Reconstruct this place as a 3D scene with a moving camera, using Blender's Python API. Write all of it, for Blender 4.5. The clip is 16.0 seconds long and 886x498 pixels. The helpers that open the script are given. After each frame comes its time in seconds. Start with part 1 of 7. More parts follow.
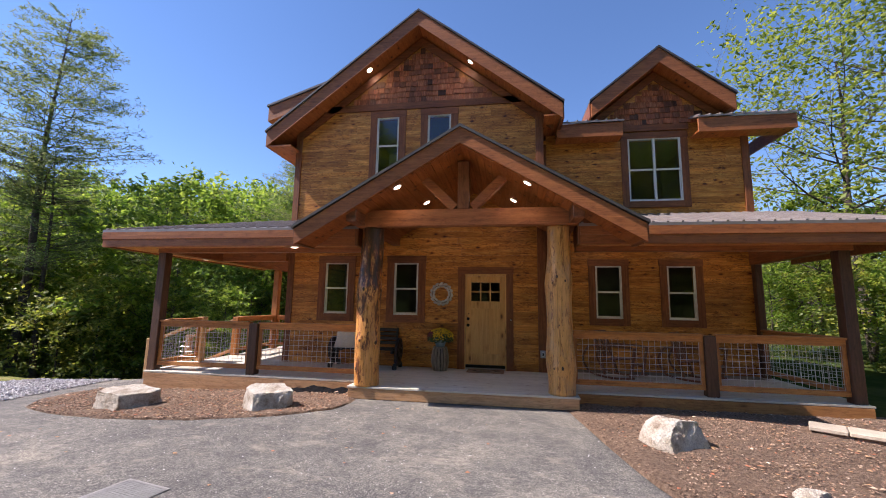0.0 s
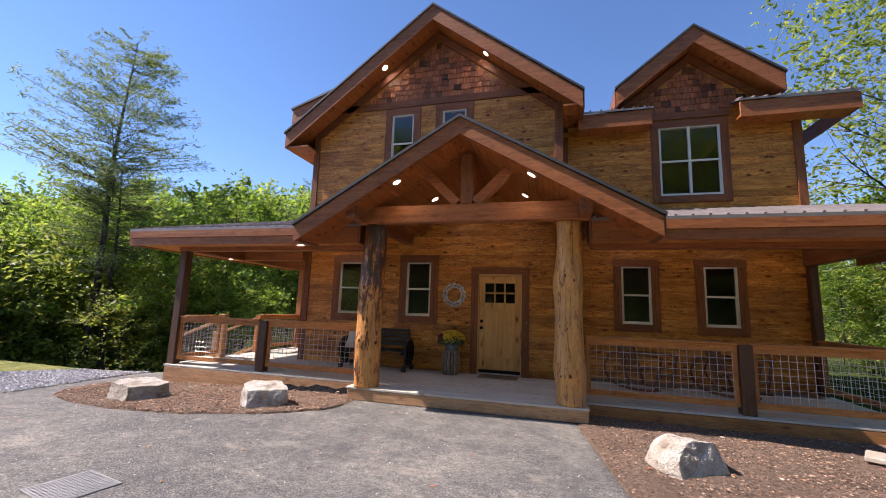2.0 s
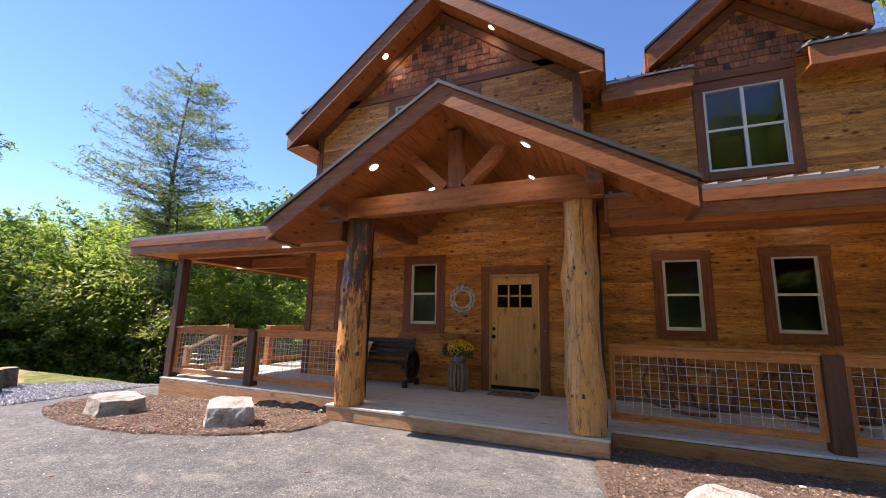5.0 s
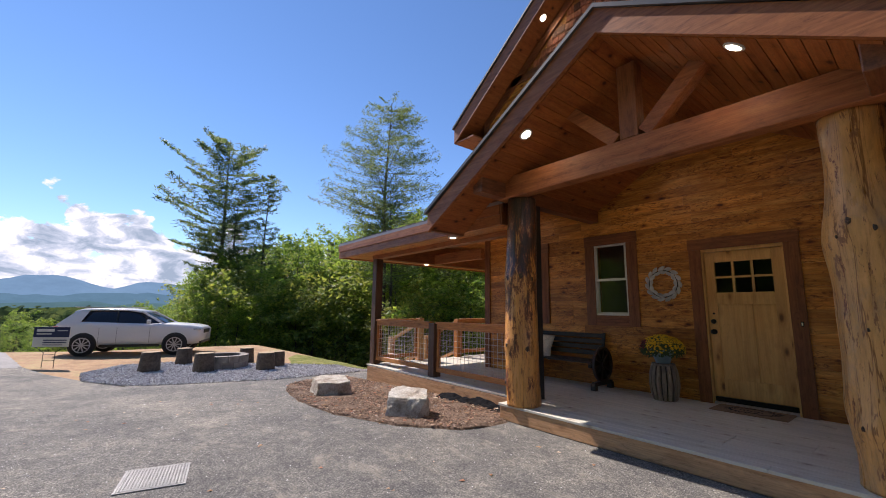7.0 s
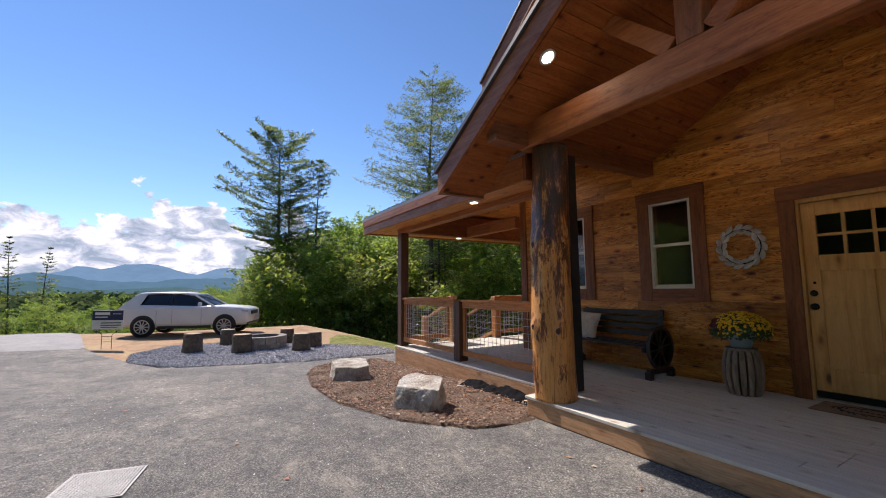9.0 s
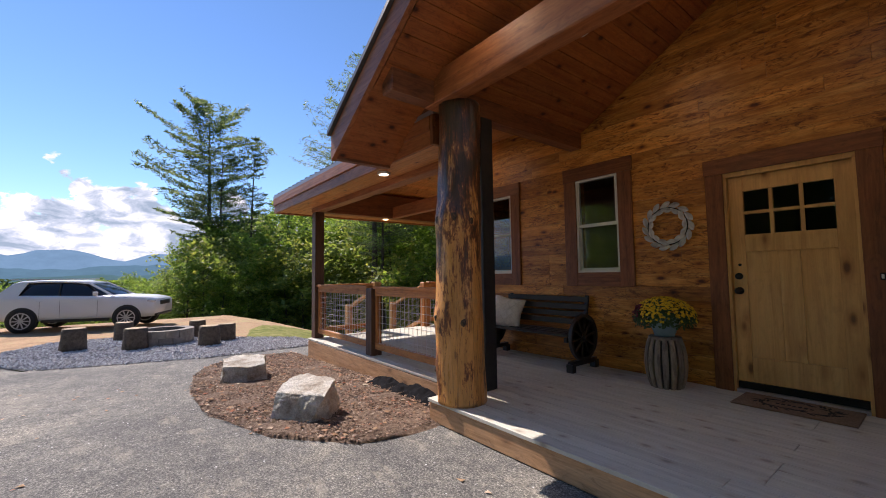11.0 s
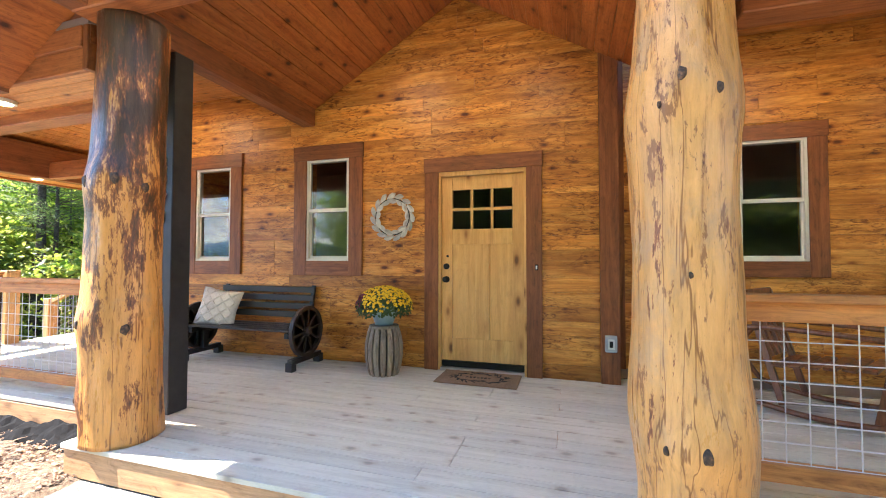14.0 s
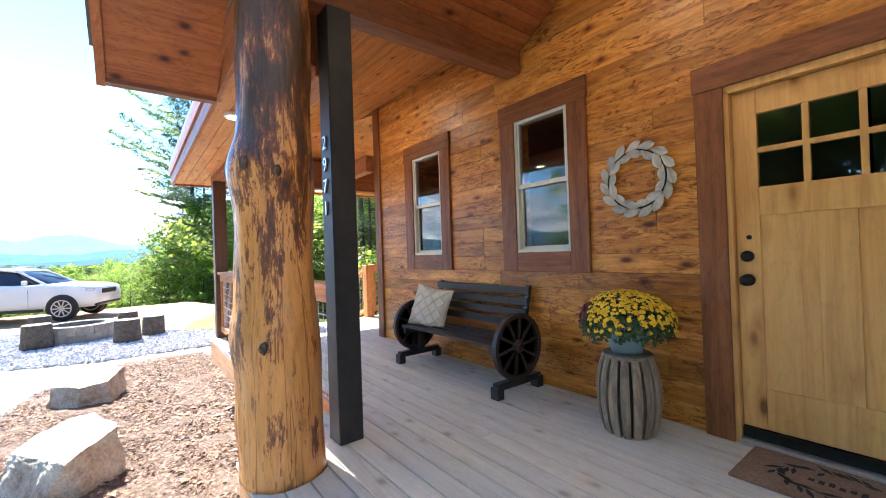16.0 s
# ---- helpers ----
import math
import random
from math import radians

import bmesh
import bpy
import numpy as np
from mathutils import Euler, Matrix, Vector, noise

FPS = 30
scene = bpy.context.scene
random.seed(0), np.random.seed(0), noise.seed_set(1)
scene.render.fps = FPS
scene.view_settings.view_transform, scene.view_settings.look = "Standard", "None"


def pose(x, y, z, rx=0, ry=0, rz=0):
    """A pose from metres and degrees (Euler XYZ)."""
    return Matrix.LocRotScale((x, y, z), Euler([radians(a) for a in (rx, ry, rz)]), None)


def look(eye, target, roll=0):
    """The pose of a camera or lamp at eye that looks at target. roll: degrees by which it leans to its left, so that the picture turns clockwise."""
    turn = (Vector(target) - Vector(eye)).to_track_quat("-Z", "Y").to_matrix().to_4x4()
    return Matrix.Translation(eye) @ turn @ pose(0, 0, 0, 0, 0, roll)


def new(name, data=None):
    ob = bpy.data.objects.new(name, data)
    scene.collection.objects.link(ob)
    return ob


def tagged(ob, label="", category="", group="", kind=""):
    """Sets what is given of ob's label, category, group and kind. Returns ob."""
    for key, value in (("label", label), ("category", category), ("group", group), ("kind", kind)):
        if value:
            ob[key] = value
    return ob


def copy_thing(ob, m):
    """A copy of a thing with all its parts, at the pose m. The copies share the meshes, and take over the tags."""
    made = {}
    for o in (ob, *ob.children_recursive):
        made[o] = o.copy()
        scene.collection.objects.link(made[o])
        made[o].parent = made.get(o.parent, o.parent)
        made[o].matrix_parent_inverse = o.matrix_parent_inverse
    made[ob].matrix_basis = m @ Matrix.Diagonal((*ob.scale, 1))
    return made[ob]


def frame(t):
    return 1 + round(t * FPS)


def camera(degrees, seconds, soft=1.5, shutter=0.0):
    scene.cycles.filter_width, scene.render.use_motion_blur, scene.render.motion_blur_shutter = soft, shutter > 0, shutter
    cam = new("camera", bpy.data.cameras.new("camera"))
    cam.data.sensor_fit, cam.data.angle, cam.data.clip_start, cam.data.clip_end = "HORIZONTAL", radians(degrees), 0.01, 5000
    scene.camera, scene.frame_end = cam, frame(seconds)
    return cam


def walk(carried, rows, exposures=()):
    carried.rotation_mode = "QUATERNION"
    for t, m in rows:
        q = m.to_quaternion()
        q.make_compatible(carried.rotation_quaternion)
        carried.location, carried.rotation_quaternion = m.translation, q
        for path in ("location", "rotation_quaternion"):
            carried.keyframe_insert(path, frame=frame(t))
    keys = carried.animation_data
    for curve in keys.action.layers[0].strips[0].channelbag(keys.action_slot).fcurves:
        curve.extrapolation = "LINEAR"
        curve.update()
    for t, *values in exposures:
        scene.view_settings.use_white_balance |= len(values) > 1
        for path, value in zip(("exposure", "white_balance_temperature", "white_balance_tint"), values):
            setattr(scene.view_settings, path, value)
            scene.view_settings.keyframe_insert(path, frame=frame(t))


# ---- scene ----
cam = camera(95.3, 16.0, 1.0)
METRES, EYE, TILT, LEAN, TURN = 7.55, 1.47, 0.0, 0.0, 9.2
ROWS = [
    (0.0, 0.0, 0.0, 0.0, -0.14, 7.93, -1.02),
    (0.5, 0.0288, 0.0093, -0.0013, 1.75, 7.81, -1.41),
    (1.0, 0.0618, 0.0168, -0.0025, 3.7, 7.79, -1.71),
    (1.5, 0.0819, 0.0354, -0.0068, 5.41, 7.98, -1.88),
    (2.0, 0.1006, 0.0523, -0.0072, 6.29, 8.38, -2.01),
    (2.5, 0.1254, 0.0712, -0.0095, 6.0, 8.9, -2.03),
    (3.0, 0.1423, 0.0953, -0.0125, 4.89, 9.26, -2.06),
    (5.5, 0.219, 0.2526, -0.021, 20.6, 10.33, -1.24),
    (6.0, 0.2235, 0.2846, -0.0224, 29.07, 10.25, -1.25),
    (6.5, 0.2168, 0.3131, -0.0251, 36.44, 9.55, -1.09),
    (7.0, 0.2196, 0.3401, -0.0259, 41.79, 8.68, -0.67),
    (7.5, 0.2233, 0.3742, -0.0278, 45.15, 7.86, -0.08),
    (8.0, 0.2086, 0.4121, -0.0293, 47.74, 7.21, 0.51),
    (10.5, 0.1659, 0.5791, -0.0319, 49.75, 4.25, 0.99),
    (11.0, 0.1579, 0.6098, -0.0332, 42.67, 3.66, 0.77),
    (11.5, 0.1504, 0.6294, -0.0311, 30.42, 3.25, 0.67),
    (12.0, 0.1506, 0.6329, -0.0318, 15.93, 2.82, 0.3),
    (12.5, 0.1562, 0.6312, -0.0322, 2.41, 2.53, -0.18),
    (13.0, 0.1591, 0.6318, -0.032, -6.31, 2.5, -0.27),
    (13.5, 0.1598, 0.644, -0.0328, -3.87, 2.21, -0.11),
    (14.0, 0.161, 0.6804, -0.0322, 8.03, 1.68, -0.07),
    (14.5, 0.1527, 0.7256, -0.0336, 19.13, 1.23, 0.49),
    (15.0, 0.143, 0.7756, -0.0314, 28.77, 0.91, 0.93),
    (15.5, 0.1421, 0.8262, -0.0281, 37.27, 0.73, 1.35),
    (16.0, 0.1271, 0.8692, -0.029, 43.27, 0.48, 1.93),
]
EXPOSURES = [(0, 0.97, 6450, 24), (3.0, 1.03, 6450, 24), (5.5, 1.22, 6450, 24), (6.0, 1.12, 6450, 22), (6.5, 0.8, 6400, 20), (7.0, 0.6, 6400, 20), (8.0, 0.53, 6400, 20), (10.5, 0.58, 6400, 20), (11.0, 0.68, 6400, 20), (11.5, 0.92, 6500, 19), (12.0, 1.6, 6600, 14), (12.5, 2.3, 7350, 10), (13.0, 2.85, 7400, 10), (13.5, 2.95, 7200, 10), (14.0, 3.15, 6350, 10), (14.5, 3.2, 5800, 10), (16.0, 2.62, 5850, 11)]
walk(cam, [(t, pose(0, 0, EYE, TILT, LEAN, TURN) @ pose(METRES * x, METRES * y, METRES * z, 90 + pitch, roll, yaw)) for t, x, y, z, yaw, pitch, roll in ROWS], EXPOSURES)

# ---------- exposure is keyed in walk(); light ----------
world = bpy.data.worlds.new("world")
scene.world = world
world.use_nodes = True
wn = world.node_tree.nodes
wl = world.node_tree.links
wn.clear()
sky = wn.new("ShaderNodeTexSky")
sky.sky_type = "NISHITA"
sky.sun_disc = False
SUN_EL, SUN_AZ = 48.0, 260.0          # azimuth clockwise from +y
sky.sun_elevation = radians(SUN_EL)
sky.sun_rotation = radians(SUN_AZ)
sky.altitude = 400
sky.air_density = 1.0
sky.dust_density = 0.0
sky.ozone_density = 4.5
wb = wn.new("ShaderNodeBackground")
wb.inputs["Strength"].default_value = 0.106
wo = wn.new("ShaderNodeOutputWorld")
hue = wn.new("ShaderNodeHueSaturation")
hue.inputs["Saturation"].default_value = 1.08
wl.new(sky.outputs[0], hue.inputs["Color"])
wl.new(hue.outputs[0], wb.inputs["Color"])
wl.new(wb.outputs[0], wo.inputs["Surface"])
sun_data = bpy.data.lights.new("sun", "SUN")
sun_data.energy = 5.0
sun_data.angle = radians(0.53)
sun_data.color = (1.0, 0.93, 0.82)
sun = new("sun", sun_data)
sun_dir = Vector((math.sin(radians(SUN_AZ)) * math.cos(radians(SUN_EL)), math.cos(radians(SUN_AZ)) * math.cos(radians(SUN_EL)), math.sin(radians(SUN_EL))))
sun.matrix_world = look(sun_dir * 60, (0, 0, 0))


# ---------- materials ----------
def material(name):
    m = bpy.data.materials.new(name)
    m.use_nodes = True
    m.node_tree.nodes.clear()
    return m


class Graph:
    """Small helper around a material's node tree."""

    def __init__(self, name):
        self.m = material(name)
        self.n, self.l = self.m.node_tree.nodes, self.m.node_tree.links
        self.out = self.n.new("ShaderNodeOutputMaterial")
        self.b = self.n.new("ShaderNodeBsdfPrincipled")
        self.l.new(self.b.outputs[0], self.out.inputs["Surface"])

    def coord(self, scale=(1, 1, 1), shift=True, world=False):
        tc = self.n.new("ShaderNodeTexCoord")
        src = tc.outputs["Object"]
        if world:
            src = self.n.new("ShaderNodeNewGeometry").outputs["Position"]
        if shift:
            oi = self.n.new("ShaderNodeObjectInfo")
            mul = self.n.new("ShaderNodeMath")
            mul.operation = "MULTIPLY"
            mul.inputs[1].default_value = 37.0
            self.l.new(oi.outputs["Random"], mul.inputs[0])
            add = self.n.new("ShaderNodeVectorMath")
            self.l.new(src, add.inputs[0])
            self.l.new(mul.outputs[0], add.inputs[1])
            src = add.outputs[0]
        mp = self.n.new("ShaderNodeMapping")
        mp.inputs["Scale"].default_value = scale
        self.l.new(src, mp.inputs["Vector"])
        return mp.outputs[0]

    def noise(self, vec, scale, detail=5, rough=0.6, distort=0.0):
        t = self.n.new("ShaderNodeTexNoise")
        t.inputs["Scale"].default_value = scale
        t.inputs["Detail"].default_value = detail
        t.inputs["Roughness"].default_value = rough
        t.inputs["Distortion"].default_value = distort
        self.l.new(vec, t.inputs["Vector"])
        return t.outputs["Fac"]

    def voronoi(self, vec, scale, out="Distance", feature="F1"):
        t = self.n.new("ShaderNodeTexVoronoi")
        t.feature = feature
        t.inputs["Scale"].default_value = scale
        self.l.new(vec, t.inputs["Vector"])
        return t.outputs[out]

    def ramp(self, fac, stops):
        r = self.n.new("ShaderNodeValToRGB")
        e = r.color_ramp.elements
        while len(e) < len(stops):
            e.new(0.5)
        for el, (p, c) in zip(e, stops):
            el.position = p
            el.color = (*c, 1) if len(c) == 3 else c
        self.l.new(fac, r.inputs["Fac"])
        return r.outputs["Color"]

    def mix(self, fac, a, b, mode="MIX"):
        x = self.n.new("ShaderNodeMix")
        x.data_type = "RGBA"
        x.blend_type = mode
        for sock, v in ((x.inputs[0], fac), (x.inputs[6], a), (x.inputs[7], b)):
            if isinstance(v, (int, float)):
                sock.default_value = v
            elif isinstance(v, tuple):
                sock.default_value = (*v, 1)
            else:
                self.l.new(v, sock)
        return x.outputs[2]

    def rand(self):
        return self.n.new("ShaderNodeObjectInfo").outputs["Random"]

    def island(self):
        return self.n.new("ShaderNodeNewGeometry").outputs["Random Per Island"]

    def set(self, color=None, rough=None, bump=None, strength=0.3, dist=0.01, metal=0.0, spec=None, **kw):
        for key, v in (("Base Color", color), ("Roughness", rough)):
            if v is None:
                continue
            if isinstance(v, (int, float)):
                self.b.inputs[key].default_value = v
            elif isinstance(v, tuple):
                self.b.inputs[key].default_value = (*v, 1)
            else:
                self.l.new(v, self.b.inputs[key])
        self.b.inputs["Metallic"].default_value = metal
        if spec is not None:
            self.b.inputs["Specular IOR Level"].default_value = spec
        if bump is not None:
            bn = self.n.new("ShaderNodeBump")
            bn.inputs["Strength"].default_value = strength
            bn.inputs["Distance"].default_value = dist
            self.l.new(bump, bn.inputs["Height"])
            self.l.new(bn.outputs[0], self.b.inputs["Normal"])
        return self.m


def wood(name, dark, mid, light, axis="x", rough=0.5, knots=0.5, grain=1.0, spread=0.5, island=False, flat="y", wear=1.0, fig=1.0):
    """Grained timber; axis is the grain's direction in the object's own space, flat the axis across its face."""
    g = Graph(name)

    def along(a, b):
        v = [a if k == axis else b for k in "xyz"]
        return tuple(v)

    def face(a, b):
        return tuple(0.0 if k == flat and k != axis else (a if k == axis else b) for k in "xyz")

    n1 = g.noise(g.coord(along(0.6, 9)), 1.6 * grain, 6, 0.65, 1.2)
    c = g.ramp(n1, [(0.28, dark), (0.5, mid), (0.75, light)])
    k = g.voronoi(g.coord(face(2.7 * fig, 6.0 * fig ** 0.4)), 0.85)
    swirl = g.ramp(k, [(0.07, (0.12, 0.05, 0.025)), (0.11, (0.42, 0.29, 0.2)), (0.17, (0.8, 0.72, 0.64)), (0.32, (1, 1, 1))])
    c = g.mix(knots, c, swirl, "MULTIPLY")
    st = g.noise(g.coord(along(1.6 * fig, 5)), 2.6, 5, 0.75, 1.6 * fig)
    c = g.mix(0.55 * wear, c, g.ramp(st, [(0.34, (0.40, 0.31, 0.25)), (0.47, (0.95, 0.95, 0.95)), (0.68, (1.28, 1.24, 1.15))]), "MULTIPLY")
    fine = g.noise(g.coord(along(1.5, 42)), 2.0, 4, 0.7, 0.4)
    c = g.mix(0.5 * wear, c, g.ramp(fine, [(0.34, (0.66, 0.62, 0.58)), (0.6, (1.12, 1.1, 1.08))]), "MULTIPLY")
    r = g.ramp(g.island() if island else g.rand(), [(0.0, (1 - spread * 0.62,) * 3), (0.35, (1 - spread * 0.12,) * 3), (0.65, (1.0, 0.98, 0.95)), (1.0, (1 + spread * 0.3, 1 + spread * 0.24, 1 + spread * 0.16))])
    c = g.mix(1.0, c, r, "MULTIPLY")
    big = g.noise(g.coord((1, 1, 1), world=True, shift=False), 0.7, 4)
    c = g.mix(0.35, c, g.ramp(big, [(0.3, (0.72, 0.68, 0.64)), (0.7, (1.1, 1.08, 1.05))]), "MULTIPLY")
    ro = g.ramp(n1, [(0.2, (rough + 0.12,) * 3), (0.8, (rough - 0.08,) * 3)])
    return g.set(c, ro, fine, 0.25, 0.003)


def mottled(name, stops, scale=4.0, rough=0.8, bump=0.4, dist=0.01, detail=6, world=False, big=0.4, metal=0.0, fine=0.0, spec=None, use_random=0.0):
    g = Graph(name)
    v = g.coord((1, 1, 1), shift=not world, world=world)
    n = g.noise(v, scale, detail, 0.65)
    c = g.ramp(n, stops)
    if big:
        b = g.noise(v, scale * 0.13, 3)
        c = g.mix(big, c, g.ramp(b, [(0.3, (0.62, 0.62, 0.62)), (0.7, (1.2, 1.2, 1.2))]), "MULTIPLY")
    if fine:
        f = g.noise(v, scale * 9, 3, 0.8)
        c = g.mix(fine, c, g.ramp(f, [(0.35, (0.45, 0.45, 0.45)), (0.65, (1.5, 1.5, 1.5))]), "MULTIPLY")
        n = f
    if use_random:
        c = g.mix(use_random, c, g.ramp(g.rand(), [(0, (0.6, 0.6, 0.6)), (1, (1.3, 1.25, 1.2))]), "MULTIPLY")
    return g.set(c, rough, n, bump, dist, metal, spec)


def siding_material():
    """Honey-stained pine planks with blotchy figure, chatter marks and knots."""
    g = Graph("siding_wood")
    n1 = g.noise(g.coord((0.7, 8, 8)), 1.5, 7, 0.68, 1.0)
    c = g.ramp(n1, [(0.26, (0.30, 0.105, 0.018)), (0.48, (0.55, 0.225, 0.038)), (0.74, (0.80, 0.44, 0.11))])
    cloud = g.noise(g.coord((1.1, 1, 4.2)), 1.9, 5, 0.6, 0.8)
    c = g.mix(0.75, c, g.ramp(cloud, [(0.33, (0.62, 0.52, 0.42)), (0.5, (1, 1, 1)), (0.68, (1.2, 1.18, 1.1))]), "MULTIPLY")
    chat = g.noise(g.coord((4.5, 2, 15.0)), 1.5, 6, 0.7, 1.9)
    gate = g.noise(g.coord((1.3, 1, 2.4)), 1.4, 3, 0.5)
    c = g.mix(g.ramp(gate, [(0.38, (0.2, 0.2, 0.2)), (0.54, (1, 1, 1))]), c, g.ramp(chat, [(0.38, (0.32, 0.21, 0.15)), (0.50, (0.95, 0.93, 0.90)), (0.7, (1.1, 1.08, 1.05))]), "MULTIPLY")
    k = g.voronoi(g.coord((3.0, 0, 6.5)), 0.8)
    c = g.mix(1.0, c, g.ramp(k, [(0.06, (0.14, 0.06, 0.03)), (0.10, (0.45, 0.31, 0.22)), (0.16, (0.85, 0.78, 0.70)), (0.26, (1, 1, 1))]), "MULTIPLY")
    fine = g.noise(g.coord((1.6, 40, 40)), 2.0, 4, 0.7, 0.4)
    c = g.mix(0.45, c, g.ramp(fine, [(0.34, (0.70, 0.66, 0.62)), (0.6, (1.1, 1.08, 1.06))]), "MULTIPLY")
    c = g.mix(1.0, c, g.ramp(g.rand(), [(0.0, (0.70, 0.65, 0.58)), (0.3, (0.93, 0.91, 0.88)), (0.7, (1.0, 1.0, 1.0)), (1.0, (1.18, 1.16, 1.12))]), "MULTIPLY")
    ro = g.ramp(n1, [(0.2, (0.50,) * 3), (0.8, (0.34,) * 3)])
    return g.set(c, ro, chat, 0.18, 0.003)


M = {}
M["siding"] = siding_material()
M["trim"] = wood("trim_wood", (0.13, 0.038, 0.012), (0.225, 0.075, 0.023), (0.30, 0.11, 0.036), "z", 0.5, 0.3, 1.0, 0.25)
M["trim_x"] = wood("trim_wood_level", (0.13, 0.038, 0.012), (0.225, 0.075, 0.023), (0.30, 0.11, 0.036), "x", 0.5, 0.3, 1.0, 0.25)
M["fascia"] = wood("fascia_wood", (0.23, 0.075, 0.024), (0.36, 0.125, 0.04), (0.45, 0.175, 0.06), "x", 0.5, 0.4, 1.0, 0.2)
M["beam_y"] = wood("beam_wood_deep", (0.15, 0.05, 0.02), (0.23, 0.08, 0.03), (0.30, 0.115, 0.045), "y", 0.5, 0.4, 1.0, 0.2, flat="x")
M["beam_z"] = wood("beam_wood_upright", (0.17, 0.06, 0.022), (0.26, 0.095, 0.034), (0.34, 0.135, 0.05), "z", 0.5, 0.4, 1.0, 0.2)
M["ceiling"] = wood("ceiling_wood", (0.25, 0.065, 0.016), (0.37, 0.115, 0.028), (0.46, 0.165, 0.043), "y", 0.4, 1.0, 0.8, 0.26, island=True, flat="z", fig=1.6)
M["ceiling_x"] = wood("ceiling_wood_level", (0.42, 0.15, 0.034), (0.58, 0.24, 0.06), (0.66, 0.31, 0.09), "x", 0.4, 1.0, 0.8, 0.26, island=True, flat="z", fig=1.6)
M["rail"] = wood("rail_cedar", (0.36, 0.135, 0.035), (0.52, 0.22, 0.06), (0.62, 0.29, 0.085), "x", 0.55, 0.4, 1.0, 0.25)
M["rail_z"] = wood("rail_cedar_upright", (0.32, 0.12, 0.032), (0.47, 0.195, 0.054), (0.56, 0.26, 0.08), "z", 0.55, 0.4, 1.0, 0.25)
M["new_wood"] = wood("fresh_pine", (0.42, 0.23, 0.10), (0.56, 0.33, 0.15), (0.66, 0.42, 0.21), "z", 0.6, 0.4, 1.0, 0.2)
M["dark_post"] = mottled("black_stain", [(0.3, (0.012, 0.012, 0.014)), (0.7, (0.03, 0.028, 0.028))], 8, 0.55, 0.2, 0.004)
M["brown_post"] = wood("brown_post_wood", (0.06, 0.028, 0.016), (0.10, 0.048, 0.026), (0.14, 0.07, 0.04), "z", 0.55, 0.3, 1.0, 0.2)
M["deck"] = wood("deck_board", (0.48, 0.47, 0.41), (0.58, 0.57, 0.505), (0.65, 0.64, 0.575), "x", 0.5, 0.5, 0.8, 0.14, flat="z", wear=0.3, fig=1.7)
M["deck_edge"] = wood("deck_skirt_wood", (0.36, 0.195, 0.095), (0.50, 0.29, 0.15), (0.58, 0.37, 0.21), "x", 0.6, 0.5, 1.0, 0.2)
M["skirt"] = wood("stained_skirt_wood", (0.28, 0.12, 0.04), (0.42, 0.19, 0.064), (0.52, 0.26, 0.09), "x", 0.6, 0.5, 1.0, 0.2)
M["shake"] = wood("cedar_shake", (0.18, 0.05, 0.022), (0.36, 0.12, 0.05), (0.56, 0.28, 0.16), "z", 0.65, 0.1, 1.2, 1.35)
M["door"] = wood("door_alder", (0.54, 0.28, 0.085), (0.68, 0.39, 0.13), (0.76, 0.47, 0.175), "z", 0.42, 0.85, 0.7, 0.12, wear=0.35)
M["metal_roof"] = mottled("bronze_roof_metal", [(0.3, (0.24, 0.215, 0.21)), (0.7, (0.31, 0.28, 0.27))], 3, 0.36, 0.1, 0.002, metal=0.35)
M["drip"] = mottled("drip_edge_metal", [(0.3, (0.10, 0.095, 0.092)), (0.7, (0.14, 0.132, 0.128))], 3, 0.4, 0.1, 0.002, metal=0.4)
M["dark_room"] = mottled("interior_wall", [(0.3, (0.17, 0.14, 0.115)), (0.7, (0.25, 0.21, 0.17))], 2, 0.8, 0.1)
M["vinyl"] = mottled("white_window_vinyl", [(0.3, (0.66, 0.65, 0.6)), (0.7, (0.74, 0.73, 0.69))], 6, 0.4, 0.05)
M["black_metal"] = mottled("black_hardware", [(0.3, (0.012, 0.012, 0.012)), (0.7, (0.02, 0.02, 0.02))], 12, 0.4, 0.1, metal=0.6)
M["wire"] = mottled("galvanised_wire", [(0.3, (0.56, 0.56, 0.55)), (0.7, (0.70, 0.70, 0.69))], 20, 0.38, 0.1, metal=0.25)
M["rock"] = mottled("pale_sandstone", [(0.30, (0.26, 0.18, 0.12)), (0.42, (0.54, 0.46, 0.36)), (0.55, (0.72, 0.67, 0.58)), (0.75, (0.80, 0.77, 0.71))], 4.5, 0.85, 1.0, 0.06, 10, fine=0.4)
M["plate"] = mottled("galvanised_plate", [(0.3, (0.20, 0.20, 0.195)), (0.7, (0.30, 0.295, 0.285))], 5, 0.6, 0.2, metal=0.2, fine=0.35)


def glass_material():
    g = Graph("window_glass")
    g.b.inputs["Transmission Weight"].default_value = 1.0
    g.b.inputs["IOR"].default_value = 1.5
    return g.set((0.86, 0.9, 0.9), 0.0)


M["glass"] = glass_material()


def lamp_material():
    g = Graph("lamp_glow")
    g.b.inputs["Emission Color"].default_value = (1.0, 0.80, 0.55, 1)
    g.b.inputs["Emission Strength"].default_value = 50.0
    return g.set((0.9, 0.9, 0.88), 0.4)


M["lamp"] = lamp_material()


